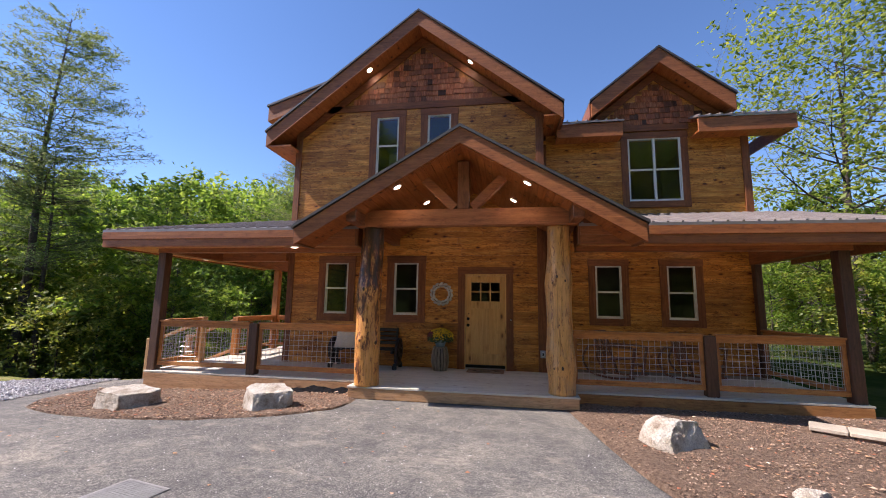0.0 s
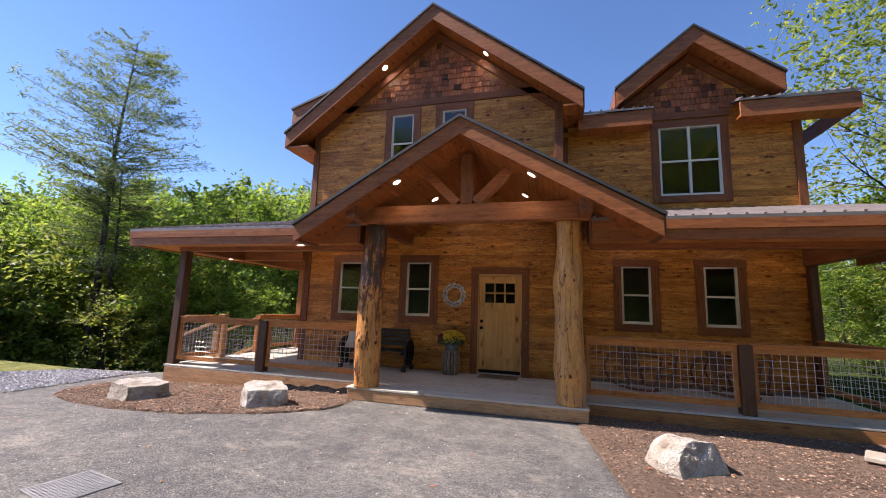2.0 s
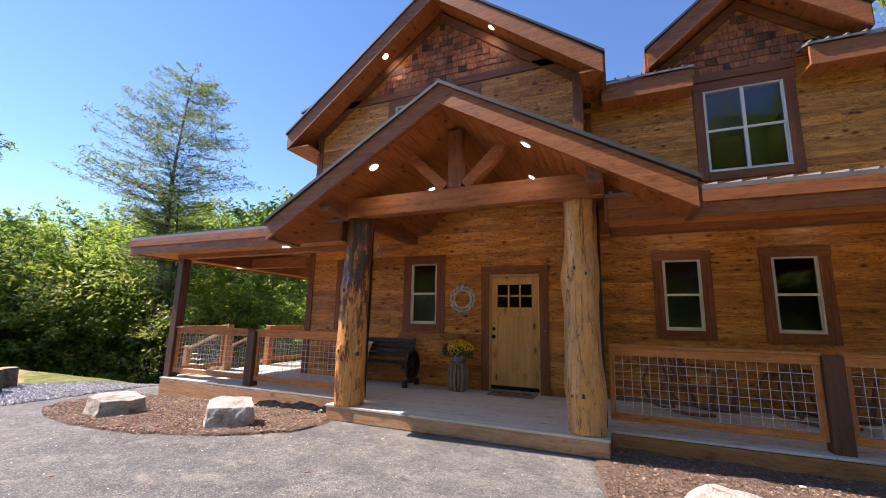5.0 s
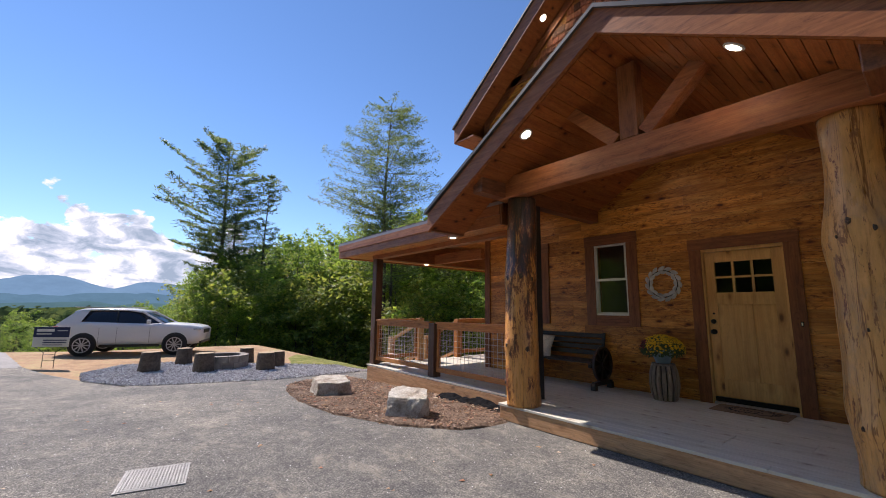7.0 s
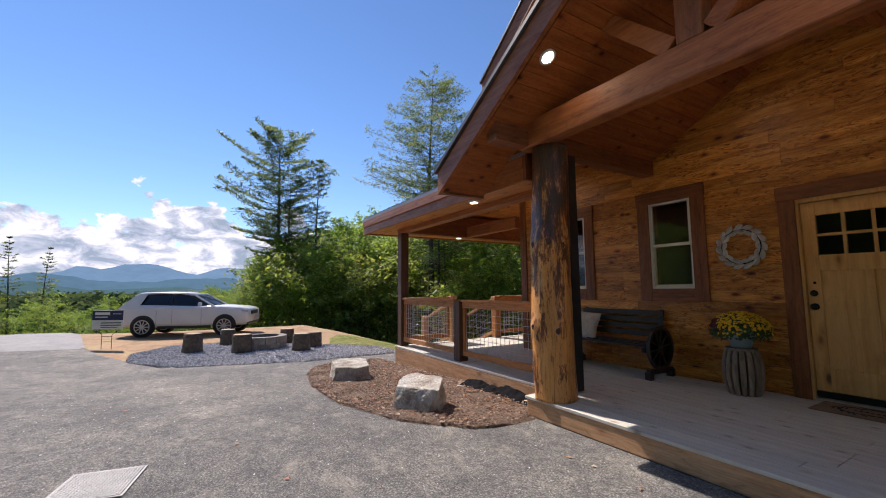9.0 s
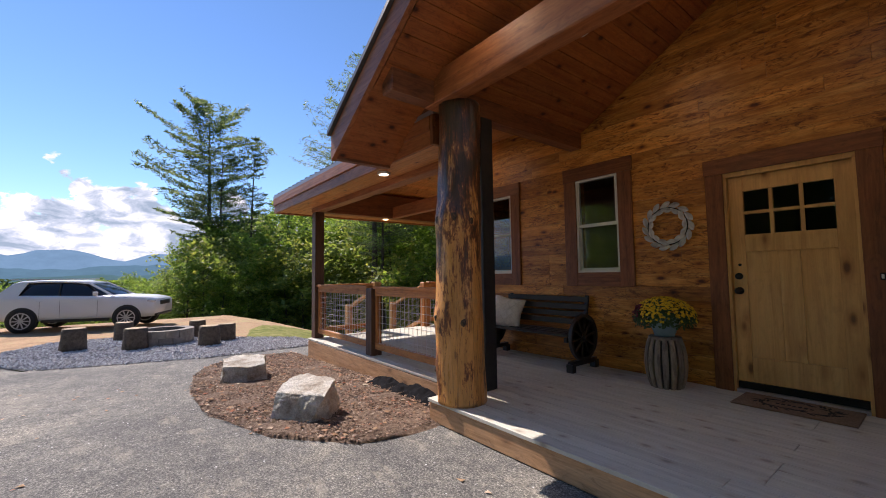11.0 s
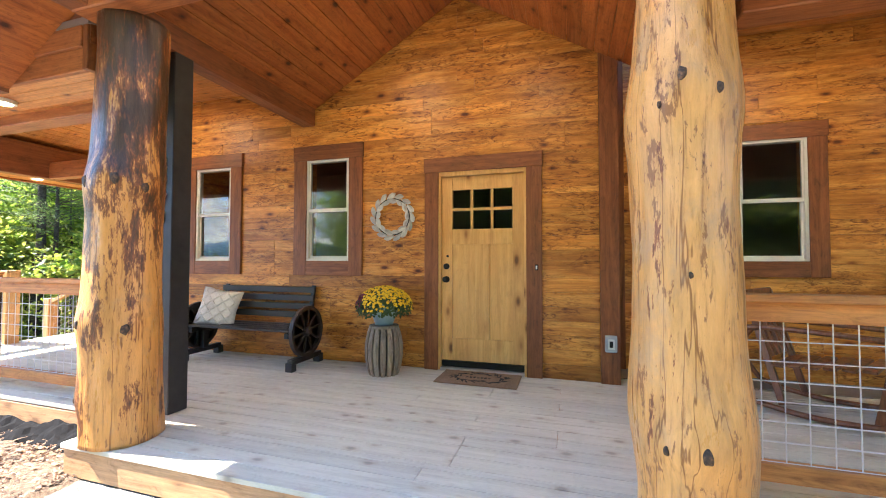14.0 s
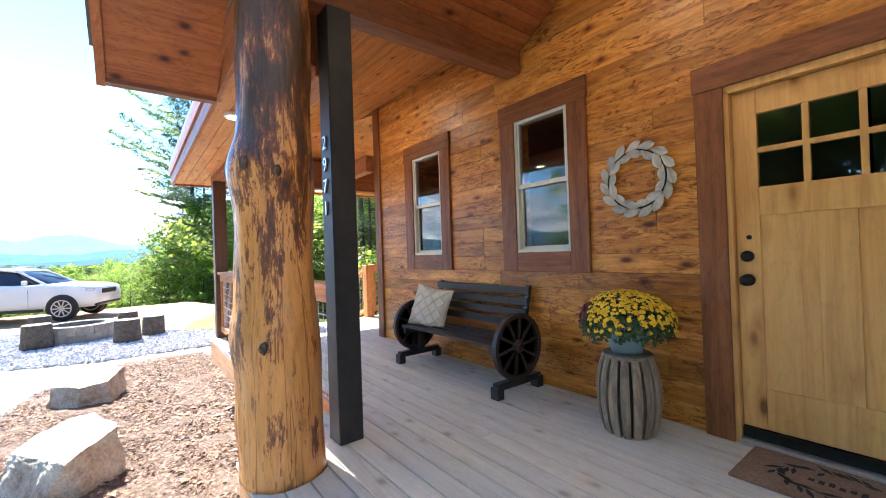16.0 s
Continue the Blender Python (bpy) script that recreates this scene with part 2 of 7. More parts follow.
def asphalt_material():
    g = Graph("worn_asphalt")
    v = g.coord(shift=False, world=True)
    f = g.noise(v, 60, 3, 0.85)
    m = g.noise(v, 14, 6, 0.8)
    n = g.noise(v, 2.6, 7, 0.75)
    b = g.noise(v, 0.42, 7, 0.72, 0.4)
    c = g.ramp(f, [(0.36, (0.045, 0.045, 0.045)), (0.52, (0.135, 0.133, 0.128)), (0.66, (0.33, 0.325, 0.31))])
    c = g.mix(0.8, c, g.ramp(m, [(0.36, (0.55, 0.55, 0.56)), (0.62, (1.4, 1.37, 1.3))]), "MULTIPLY")
    c = g.mix(0.8, c, g.ramp(n, [(0.32, (0.62, 0.62, 0.64)), (0.68, (1.34, 1.31, 1.22))]), "MULTIPLY")
    c = g.mix(0.75, c, g.ramp(b, [(0.36, (0.6, 0.6, 0.63)), (0.52, (1.0, 0.99, 0.97)), (0.66, (1.65, 1.56, 1.4))]), "MULTIPLY")
    d = g.noise(g.coord((1.0, 2.2, 1), shift=False, world=True), 1.3, 10, 0.85, 0.3)
    c = g.mix(g.ramp(d, [(0.535, (0, 0, 0)), (0.69, (0.62, 0.62, 0.62))]), c, (0.40, 0.355, 0.28))
    return g.set(c, 0.92, f, 0.7, 0.012)


M["asphalt"] = asphalt_material()
M["mulch"] = mottled("bark_mulch", [(0.3, (0.09, 0.055, 0.036)), (0.5, (0.23, 0.147, 0.097)), (0.72, (0.40, 0.288, 0.198))], 24, 0.95, 1.0, 0.03, 5, True, 0.5, fine=0.4)
M["gravel_bed"] = mottled("gravel_bed", [(0.3, (0.225, 0.216, 0.221)), (0.7, (0.590, 0.567, 0.558))], 30, 0.9, 1.0, 0.03, 4, True, 0.3, fine=0.5)
M["dirt"] = mottled("dirt_and_dry_grass", [(0.3, (0.20, 0.12, 0.06)), (0.5, (0.34, 0.21, 0.11)), (0.72, (0.30, 0.26, 0.11))], 1.2, 0.95, 0.6, 0.03, 8, True, 0.4, fine=0.35)
M["ground"] = mottled("forest_floor", [(0.3, (0.02, 0.034, 0.010)), (0.5, (0.045, 0.066, 0.018)), (0.72, (0.10, 0.095, 0.036))], 0.5, 0.95, 0.6, 0.05, 8, True, 0.5, fine=0.3, spec=0.0)
M["concrete"] = mottled("pale_road_concrete", [(0.3, (0.19, 0.185, 0.18)), (0.7, (0.27, 0.26, 0.25))], 2.0, 0.85, 0.3, 0.01, 6, True, 0.3, fine=0.3)


# ---------- mesh helpers ----------
def part(name, bm, mat, parent=None, label="", smooth=False, loc=None):
    """Links a bmesh as one mesh object, under a thing or under a part."""
    me = bpy.data.meshes.new(name)
    bmesh.ops.recalc_face_normals(bm, faces=bm.faces)
    bm.to_mesh(me)
    bm.free()
    if smooth:
        for p in me.polygons:
            p.use_smooth = True
    me.materials.append(mat)
    ob = new(name, me)
    if parent is not None:
        ob.parent = parent
    if loc is not None:
        ob.location = loc
    if label:
        ob["label"] = label
    return ob


def piece(name, me, parent, m):
    ob = new(name, me)
    ob.parent = parent
    ob.matrix_basis = m
    return ob


def thing(name, loc, label, category, group="", kind="", rz=0.0):
    ob = new(name)
    ob.empty_display_size = 0.1
    ob.matrix_basis = pose(*loc, 0, 0, rz)
    return tagged(ob, label, category, group, kind)


def structure(name, bm, mat, label="", category="", smooth=False):
    return tagged(part(name, bm, mat, None, "", smooth), label, category, "", "structure")


def box(bm, x0, y0, z0, x1, y1, z1, bevel=0.0):
    vs = [bm.verts.new(p) for p in ((x0, y0, z0), (x1, y0, z0), (x1, y1, z0), (x0, y1, z0), (x0, y0, z1), (x1, y0, z1), (x1, y1, z1), (x0, y1, z1))]
    fs = [bm.faces.new([vs[i] for i in f]) for f in ((3, 2, 1, 0), (4, 5, 6, 7), (0, 1, 5, 4), (1, 2, 6, 5), (2, 3, 7, 6), (3, 0, 4, 7))]
    if bevel:
        es = {e for f in fs for e in f.edges}
        bmesh.ops.bevel(bm, geom=list(es), offset=bevel, segments=1, affect="EDGES", profile=0.5)
    return bm


def boxes(*rows, bevel=0.0):
    bm = bmesh.new()
    for r in rows:
        box(bm, *r, bevel=bevel)
    return bm


def prism(bm, pts, d):
    """Closed solid from a planar outline pts, pushed along d."""
    d = Vector(d)
    a = [bm.verts.new(p) for p in pts]
    b = [bm.verts.new(Vector(p) + d) for p in pts]
    bm.faces.new(a[::-1])
    bm.faces.new(b)
    n = len(a)
    for i in range(n):
        bm.faces.new((a[i], a[(i + 1) % n], b[(i + 1) % n], b[i]))
    return bm


def bar(bm, p, q, w, h, up=(0, 0, 1), bevel=0.0):
    """A rectangular bar from p to q, w wide and h deep along up."""
    p, q, up = Vector(p), Vector(q), Vector(up)
    d = (q - p).normalized()
    s = d.cross(up).normalized()
    u = s.cross(d).normalized()
    o = [s * (w / 2) * a + u * (h / 2) * b for a, b in ((-1, -1), (1, -1), (1, 1), (-1, 1))]
    a = [bm.verts.new(p + k) for k in o]
    b = [bm.verts.new(q + k) for k in o]
    fs = [bm.faces.new(a[::-1]), bm.faces.new(b)]
    for i in range(4):
        fs.append(bm.faces.new((a[i], a[(i + 1) % 4], b[(i + 1) % 4], b[i])))
    if bevel:
        es = {e for f in fs for e in f.edges}
        bmesh.ops.bevel(bm, geom=list(es), offset=bevel, segments=1, affect="EDGES", profile=0.5)
    return bm


def tube(bm, pts, radii, sides=8, cap=True):
    """A round tube along pts."""
    rings = []
    n = len(pts)
    pts = [Vector(p) for p in pts]
    ref = Vector((0.31, 0.17, 0.93))
    for i, p in enumerate(pts):
        d = (pts[min(i + 1, n - 1)] - pts[max(i - 1, 0)]).normalized()
        s = d.cross(ref)
        if s.length < 0.1:
            s = d.cross(Vector((1, 0, 0)))
        s.normalize()
        u = s.cross(d)
        rings.append([bm.verts.new(p + (s * math.cos(a) + u * math.sin(a)) * radii[i]) for a in (2 * math.pi * k / sides for k in range(sides))])
    for r, t in zip(rings, rings[1:]):
        for k in range(sides):
            bm.faces.new((r[k], r[(k + 1) % sides], t[(k + 1) % sides], t[k]))
    if cap:
        bm.faces.new(rings[0][::-1])
        bm.faces.new(rings[-1])
    return bm


def lathe(bm, profile, sides=24, axis="z", at=(0, 0, 0), caps=True):
    """Turns a profile of (radius, height) round an axis through at."""
    rings = []
    for r, h in profile:
        ring = []
        for k in range(sides):
            a = 2 * math.pi * k / sides
            c, s = max(r, 1e-4) * math.cos(a), max(r, 1e-4) * math.sin(a)
            p = {"z": (c, s, h), "y": (c, h, s), "x": (h, c, s)}[axis]
            ring.append(bm.verts.new(Vector(p) + Vector(at)))
        rings.append(ring)
    for r, t in zip(rings, rings[1:]):
        for k in range(sides):
            bm.faces.new((r[k], r[(k + 1) % sides], t[(k + 1) % sides], t[k]))
    if caps:
        bm.faces.new(rings[0][::-1])
        bm.faces.new(rings[-1])
    return bm


# ---------- ground ----------
def ground_z(x, y):
    """Height of the made ground round the house, falling away beyond the knoll."""
    z = -0.21 - 0.043 * min(max(-3.5 - x, 0.0), 7.4)
    z += 0.035 * min(max(2.5 - y, 0.0), 4.0)
    r = max(-x - 21.0, 0.0)
    north = max(y - 13.0, 0.0)
    z -= 0.16 * min(r, 18.0) + 0.03 * min(north, 40.0) * (1.0 if x < -6 else 0.4)
    z -= 0.24 * min(max(y - 8.6, 0.0), 11.0) * min(max((-8.4 - x) / 2.0, 0.0), 1.0)
    far = math.hypot(x, y)
    west = max(0.0, -x / (far + 1e-6))
    if far > 60:
        z -= (far - 60) * 0.10 * west * max(0.0, 1 - far / 900.0)
        side = 1.0 - west
        z += min(far - 60, 140) * 0.14 * side * (1.0 if y > 0 else 0.5)
    if far > 90:
        z += 7.0 * noise.noise((x / 120, y / 120, 0.3)) * min(1, (far - 90) / 100)
    return z


def sheet(name, x0, x1, nx, lo, hi, ny, lift, mat, label="", rough=0.0, seed=0.0):
    """A sheet that follows the ground between y = lo(x) and hi(x)."""
    bm = bmesh.new()
    grid = []
    for i in range(nx + 1):
        x = x0 + (x1 - x0) * i / nx
        a, b = lo(x), hi(x)
        row = []
        for j in range(ny + 1):
            y = a + (b - a) * j / ny
            edge = min(i, nx - i, j, ny - j)
            l = lift if edge else -0.02
            h = rough * noise.noise((x * 2.3, y * 2.3, seed)) + 0.6 * rough * noise.noise((x * 7.0, y * 7.0, seed)) if edge else 0
            row.append(bm.verts.new((x, y, ground_z(x, y) + l + h)))
        grid.append(row)
    for i in range(nx):
        for j in range(ny):
            bm.faces.new((grid[i][j], grid[i + 1][j], grid[i + 1][j + 1], grid[i][j + 1]))
    return structure(name, bm, mat, label, "ground", True)


bm = bmesh.new()
radii = [0.0, 4, 8, 11, 14, 17, 20, 23, 26, 30, 35, 41, 48, 56, 66, 80, 100, 130, 170, 230, 320, 450, 640, 900, 1300, 1900, 2800, 4600]
rings = []
for r in radii[1:]:
    rings.append([bm.verts.new((r * math.cos(a), r * math.sin(a), ground_z(r * math.cos(a), r * math.sin(a)) - (0.12 if r < 24 else 0.0))) for a in (2 * math.pi * k / 96 for k in range(96))])
centre = bm.verts.new((0, 0, ground_z(0, 0) - 0.12))
for k in range(96):
    bm.faces.new((centre, rings[0][k], rings[0][(k + 1) % 96]))
for a, b in zip(rings, rings[1:]):
    for k in range(96):
        bm.faces.new((a[k], b[k], b[(k + 1) % 96], a[(k + 1) % 96]))
structure("ground", bm, M["ground"], "green and brown woodland ground reaching the hills", "ground", True)


def lerp_table(table):
    def f(x):
        if x <= table[0][0]:
            return table[0][1]
        for (a, u), (b, v) in zip(table, table[1:]):
            if x <= b:
                return u + (v - u) * (x - a) / (b - a)
        return table[-1][1]
    return f


sheet("driveway", -16.0, 4.5, 80, lerp_table([(-16.0, -3.0), (-12.4, -4.0), (-8, -8), (-4, -16), (4.5, -16)]), lerp_table([(-16.0, 0.9), (-14.0, 1.6), (-12.4, 2.4), (-10.5, 3.4), (-9.5, 9.4), (-8.2, 9.4), (-6, 7.9), (1.0, 7.9), (1.12, 6.3), (1.3, 4.8), (1.75, 3.4), (2.6, 2.2), (4.5, 1.2)]), 46, 0.012, M["asphalt"], "worn grey asphalt driveway with dusty patches")
sheet("mulch_bed", -8.7, -2.6, 70, lerp_table([(-8.7, 6.7), (-8.2, 6.0), (-7.2, 5.62), (-6.0, 5.42), (-4.6, 5.42), (-3.4, 5.75), (-2.75, 6.3), (-2.6, 6.95)]), lerp_table([(-8.7, 7.0), (-8.2, 7.7), (-2.6, 7.75)]), 30, 0.035, M["mulch"], "brown bark mulch bed beside the porch", 0.03, 1.0)
sheet("mulch_bed_2", 0.95, 9.5, 90, lerp_table([(0.95, 7.0), (1.12, 6.2), (1.3, 4.8), (1.75, 3.4), (2.6, 2.2), (4.5, 1.2), (9.5, 0.5)]), lerp_table([(0.95, 7.6), (9.5, 8.2)]), 60, 0.03, M["mulch"], "brown bark mulch slope beside the driveway", 0.03, 2.0)
sheet("gravel_bed", -15.0, -9.3, 60, lerp_table([(-15.0, 3.3), (-13.5, 2.4), (-12, 2.5), (-10.4, 3.6), (-9.3, 6.2)]), lerp_table([(-15.0, 4.6), (-12.5, 7.4), (-10.5, 9.6), (-9.3, 8.8)]), 40, 0.02, M["gravel_bed"], "grey gravel bed round the fire pit", 0.03, 3.0)
sheet("knoll", -23.0, -10.2, 44, lerp_table([(-23, -6), (-12.2, 2.0), (-10.2, 4.4)]), lerp_table([(-23, 10.0), (-17, 12.0), (-13, 11.0), (-10.2, 9.4)]), 40, -0.012, M["dirt"], "orange dirt and dry grass parking knoll", 0.012, 4.0)
M["grass"] = mottled("short_grass", [(0.3, (0.09, 0.12, 0.028)), (0.5, (0.19, 0.20, 0.055)), (0.72, (0.33, 0.28, 0.12))], 3.0, 0.9, 0.8, 0.03, 8, True, 0.4, fine=0.5, spec=0.1)
sheet("grass_verge", -17.0, -9.5, 40, lerp_table([(-17.0, 9.6), (-14.5, 8.1), (-12.6, 7.55), (-10.6, 9.7), (-9.5, 9.1)]), lerp_table([(-17.0, 11.6), (-9.5, 11.4)]), 24, 0.03, M["grass"], "short green grass on the bank beside the gravel", 0.03, 6.0)
sheet("road", -40.0, -15.2, 40, lerp_table([(-40, -9.0), (-20, -5.5), (-15.2, -4)]), lerp_table([(-40, -4.0), (-20, 0.1), (-15.2, 1.1)]), 16, 0.06, M["concrete"], "pale grey road beside the knoll")


# ---------- house: walls with planks ----------
GX, GZ, GS = -2.2, 8.88, 0.765       # main gable apex and slope
PX, PZ, PS = -0.79, 4.53, 0.585        # portico gable
DX, DZ, DS = 3.64, 7.83, 0.80        # dormer gable
DECK = 0.02


def gable(x, apex, top, slope):
    return top - slope * abs(x - apex)


def window_unit(x0, x1, z0, z1, y, name, label, columns=1, trim=0.17):
    """Double-hung vinyl window with wooden surround; x0..z1 is the white frame."""
    w = thing(name, ((x0 + x1) / 2, y, z0 - trim), label, "window", "", "structure")
    cx, zb = (x0 + x1) / 2, z0 - trim
    a, b, c, d = x0 - cx, x1 - cx, z0 - zb, z1 - zb
    part("casing", boxes((a - trim, -0.03, c - trim, a, 0.03, d), bevel=0.004), M["trim"], w, "dark brown wood surround")
    part("casing", boxes((b, -0.03, c - trim, b + trim, 0.03, d), bevel=0.004), M["trim"], w)
    part("head_casing", boxes((a - trim - 0.01, -0.034, d, b + trim + 0.01, 0.03, d + trim), bevel=0.004), M["trim_x"], w)
    part("sill_casing", boxes((a, -0.028, c - trim, b, 0.03, c), bevel=0.004), M["trim_x"], w)
    f = 0.028
    part("window_frame", boxes((a, -0.012, c, a + f, 0.07, d), (b - f, -0.012, c, b, 0.07, d), (a + f, -0.012, d - f, b - f, 0.07, d), (a + f, -0.02, c, b - f, 0.07, c + f)), M["vinyl"], w)
    cw = (b - a - 2 * f) / columns
    zm = (c + d) / 2
    for i in range(columns):
        u, v = a + f + i * cw, a + f + (i + 1) * cw
        if i:
            part("mullion", boxes((u - 0.025, -0.014, c + f, u + 0.025, 0.06, d - f)), M["vinyl"], w)
        up = part("sash", boxes((u, 0.0, zm - 0.02, v, 0.03, zm + 0.02), (u, 0.0, zm + 0.02, u + 0.018, 0.03, d - f), (v - 0.018, 0.0, zm + 0.02, v, 0.03, d - f)), M["vinyl"], w)
        part("pane", boxes((u + 0.018, 0.012, zm + 0.02, v - 0.018, 0.016, d - f)), M["glass"], up)
        lo = part("sash", boxes((u, 0.03, c + f, u + 0.022, 0.055, zm - 0.02), (v - 0.022, 0.03, c + f, v, 0.055, zm - 0.02), (u + 0.022, 0.03, c + f, v - 0.022, 0.055, c + f + 0.03)), M["vinyl"], w)
        part("pane", boxes((u + 0.022, 0.04, c + f + 0.03, v - 0.022, 0.044, zm - 0.02)), M["glass"], lo)
    return w


MAIN_OPEN = [(-4.53, -3.93, 1.225, 2.475), (-2.745, -2.145, 1.225, 2.475), (-0.99, -0.06, 0.03, 2.18), (-3.34, -2.755, 4.75, 6.28), (-2.0, -1.4, 4.75, 6.28)]
RIGHT_OPEN = [(2.08, 2.68, 1.225, 2.475), (3.69, 4.31, 1.225, 2.475), (2.95, 4.17, 4.06, 5.65)]


def wall_with_holes(name, x0, x1, y0, y1, z0, top, openings, mat, label):
    """Solid wall facing -y: upright slices, each cut by the openings that it meets. top(x) is the upper edge."""
    cuts = sorted({x0, x1, *[v for o in openings for v in o[:2] if x0 < v < x1], *[x0 + (x1 - x0) * k / 12 for k in range(13)]})
    bm = bmesh.new()
    for a, b in zip(cuts, cuts[1:]):
        holes = sorted((o[2], o[3]) for o in openings if o[0] < (a + b) / 2 < o[1])
        z = z0
        for lo, hi in holes:
            if lo > z:
                box(bm, a, y0, z, b, y1, lo)
            z = hi
        prism(bm, [(a, y0, z), (b, y0, z), (b, y0, top(b)), (a, y0, top(a))], (0, y1 - y0, 0))
    bmesh.ops.remove_doubles(bm, verts=bm.verts, dist=1e-4)
    return structure(name, bm, mat, label, "wall")


plank_cache = {}


def plank_mesh(length, height, depth, mat):
    key = (round(length, 2), height, depth, mat.name)
    if key not in plank_cache:
        bm = boxes((0, -depth, 0.0006, length, 0, height - 0.0006))
        es = [e for e in bm.edges if all(v.co.y < -depth + 1e-5 for v in e.verts)]
        bmesh.ops.bevel(bm, geom=es, offset=0.0024, segments=1, affect="EDGES")
        me = bpy.data.meshes.new("plank")
        bmesh.ops.recalc_face_normals(bm, faces=bm.faces)
        bm.to_mesh(me)
        bm.free()
        me.materials.append(mat)
        plank_cache[key] = me
    return plank_cache[key]


def plank_wall(parent, x0, x1, y, z0, z1, course, openings, top, rng):
    """Courses of siding planks, each an object, between the openings."""
    z = z0
    while z < z1 - 0.03:
        h = min(course, z1 - z)
        xa, xb = x0, x1
        while xa < x1 and top(xa) < z + h:
            xa += 0.02
        while xb > x0 and top(xb) < z + h:
            xb -= 0.02
        spans = [(xa, xb)]
        for o in openings:
            if o[2] < z + h - 0.01 and o[3] > z + 0.01:
                nxt = []
                for a, b in spans:
                    if o[1] <= a or o[0] >= b:
                        nxt.append((a, b))
                    else:
                        if o[0] - a > 0.03:
                            nxt.append((a, o[0]))
                        if b - o[1] > 0.03:
                            nxt.append((o[1], b))
                spans = nxt
        for a, b in spans:
            x = a
            while x < b - 0.01:
                l = rng.choice((0.6, 0.9, 1.3, 1.8, 2.4))
                if b - (x + l) < 0.25:
                    l = b - x
                piece("plank", plank_mesh(l - 0.0015, h, 0.016 + rng.choice((0, 0.0015)), M["siding"]), parent, pose(x, y, z))
                x += l
        z += course


def main_top(x):
    return gable(x, GX, GZ, GS) - 0.40


def dorm_top(x):
    return max(5.72, gable(x, DX, DZ, DS) - 0.42)


wall_main = wall_with_holes("wall_main", -5.5, 0.82, 9.6, 9.78, -0.3, main_top, MAIN_OPEN, M["siding"], "honey-stained wood plank wall with gable")
wall_right = wall_with_holes("wall_right", 0.82, 5.62, 10.22, 10.4, -0.3, dorm_top, RIGHT_OPEN, M["siding"], "honey-stained wood plank wall of the wing")
structure("wall_left", boxes((-5.5, 9.78, -0.3, -5.32, 17.0, 6.3)), M["siding"], "honey-stained plank side wall", "wall")
structure("wall_jog", boxes((0.7, 9.78, -0.3, 0.82, 10.4, 6.2)), M["siding"], "short plank return wall beside the entrance", "wall")
structure("wall_east", boxes((5.44, 10.4, -0.3, 5.62, 17.0, 5.7)), M["siding"], "plank side wall of the wing", "wall")
structure("wall_back", boxes((-5.32, 16.8, -0.3, 5.44, 17.0, 6.2)), M["siding"], "plank back wall", "wall")
structure("floor_inside", boxes((-5.3, 9.8, -0.3, 5.42, 16.78, 0.03)), M["dark_room"], "wooden floor inside the house", "floor")
structure("ceiling_inside", boxes((-5.3, 9.8, 3.0, 0.68, 16.78, 3.2), (0.84, 10.42, 3.0, 5.42, 16.78, 3.2)), M["dark_room"], "ceiling inside the house", "ceiling")
for room, (xa, xb, ya, yb, za, zb) in (("room_upper", (2.6, 4.6, 10.41, 12.6, 3.6, 5.7)), ("room_upper_2", (-3.9, -0.9, 9.79, 12.4, 4.3, 6.45))):
    structure(room, boxes((xa, ya, za, xb, yb, za + 0.05), (xa, ya, zb - 0.05, xb, yb, zb), (xa, ya, za + 0.05, xa + 0.05, yb, zb - 0.05), (xb - 0.05, ya, za + 0.05, xb, yb, zb - 0.05), (xa + 0.05, yb - 0.05, za + 0.05, xb - 0.05, yb, zb - 0.05)), M["dark_room"], "brown upper room seen through the window", "wall")
structure("partition_inside", boxes((-5.3, 12.6, 0.03, 5.42, 12.7, 3.0)), M["dark_room"], "brown wall inside the house", "wall")

# corner boards, band and rake trim
for n, b in (("corner_trim", (-5.56, 9.555, 0.0, -5.4, 9.6, 6.0)), ("corner_trim", (0.68, 9.55, 0.02, 0.86, 9.6, 6.2)), ("corner_trim", (0.82, 9.6, 0.02, 0.86, 9.75, 6.2)), ("corner_trim", (5.5, 10.17, 0.0, 5.66, 10.22, 5.7)), ("band_trim", (-5.2, 9.552, 6.48, 0.55, 9.6, 6.66)), ("band_trim", (2.76, 10.165, 5.84, 4.36, 10.2, 6.0)), ("corner_trim", (0.86, 10.17, 0.02, 0.98, 10.22, 5.6))):
    structure(n, boxes(b, bevel=0.004), M["trim"] if "corner" in n else M["trim_x"], "dark brown wood trim board", "trim")
for s in (-1, 1):
    bm = bmesh.new()
    prism(bm, [(GX, 9.552, GZ - 0.42), (GX + s * 3.3, 9.552, GZ - 0.42 - 3.3 * GS), (GX + s * 3.3, 9.552, GZ - 0.64 - 3.3 * GS), (GX, 9.552, GZ - 0.66)], (0, 0.045, 0))
    structure("rake_trim", bm, M["trim_x"], "dark brown rake trim board", "trim")
    bm = bmesh.new()
    prism(bm, [(DX, 10.16, DZ - 0.44), (DX + s * 1.5, 10.16, DZ - 0.44 - 1.5 * DS), (DX + s * 1.5, 10.16, DZ - 0.64 - 1.5 * DS), (DX, 10.16, DZ - 0.66)], (0, 0.045, 0))
    structure("rake_trim", bm, M["trim_x"], "dark brown rake trim board", "trim")

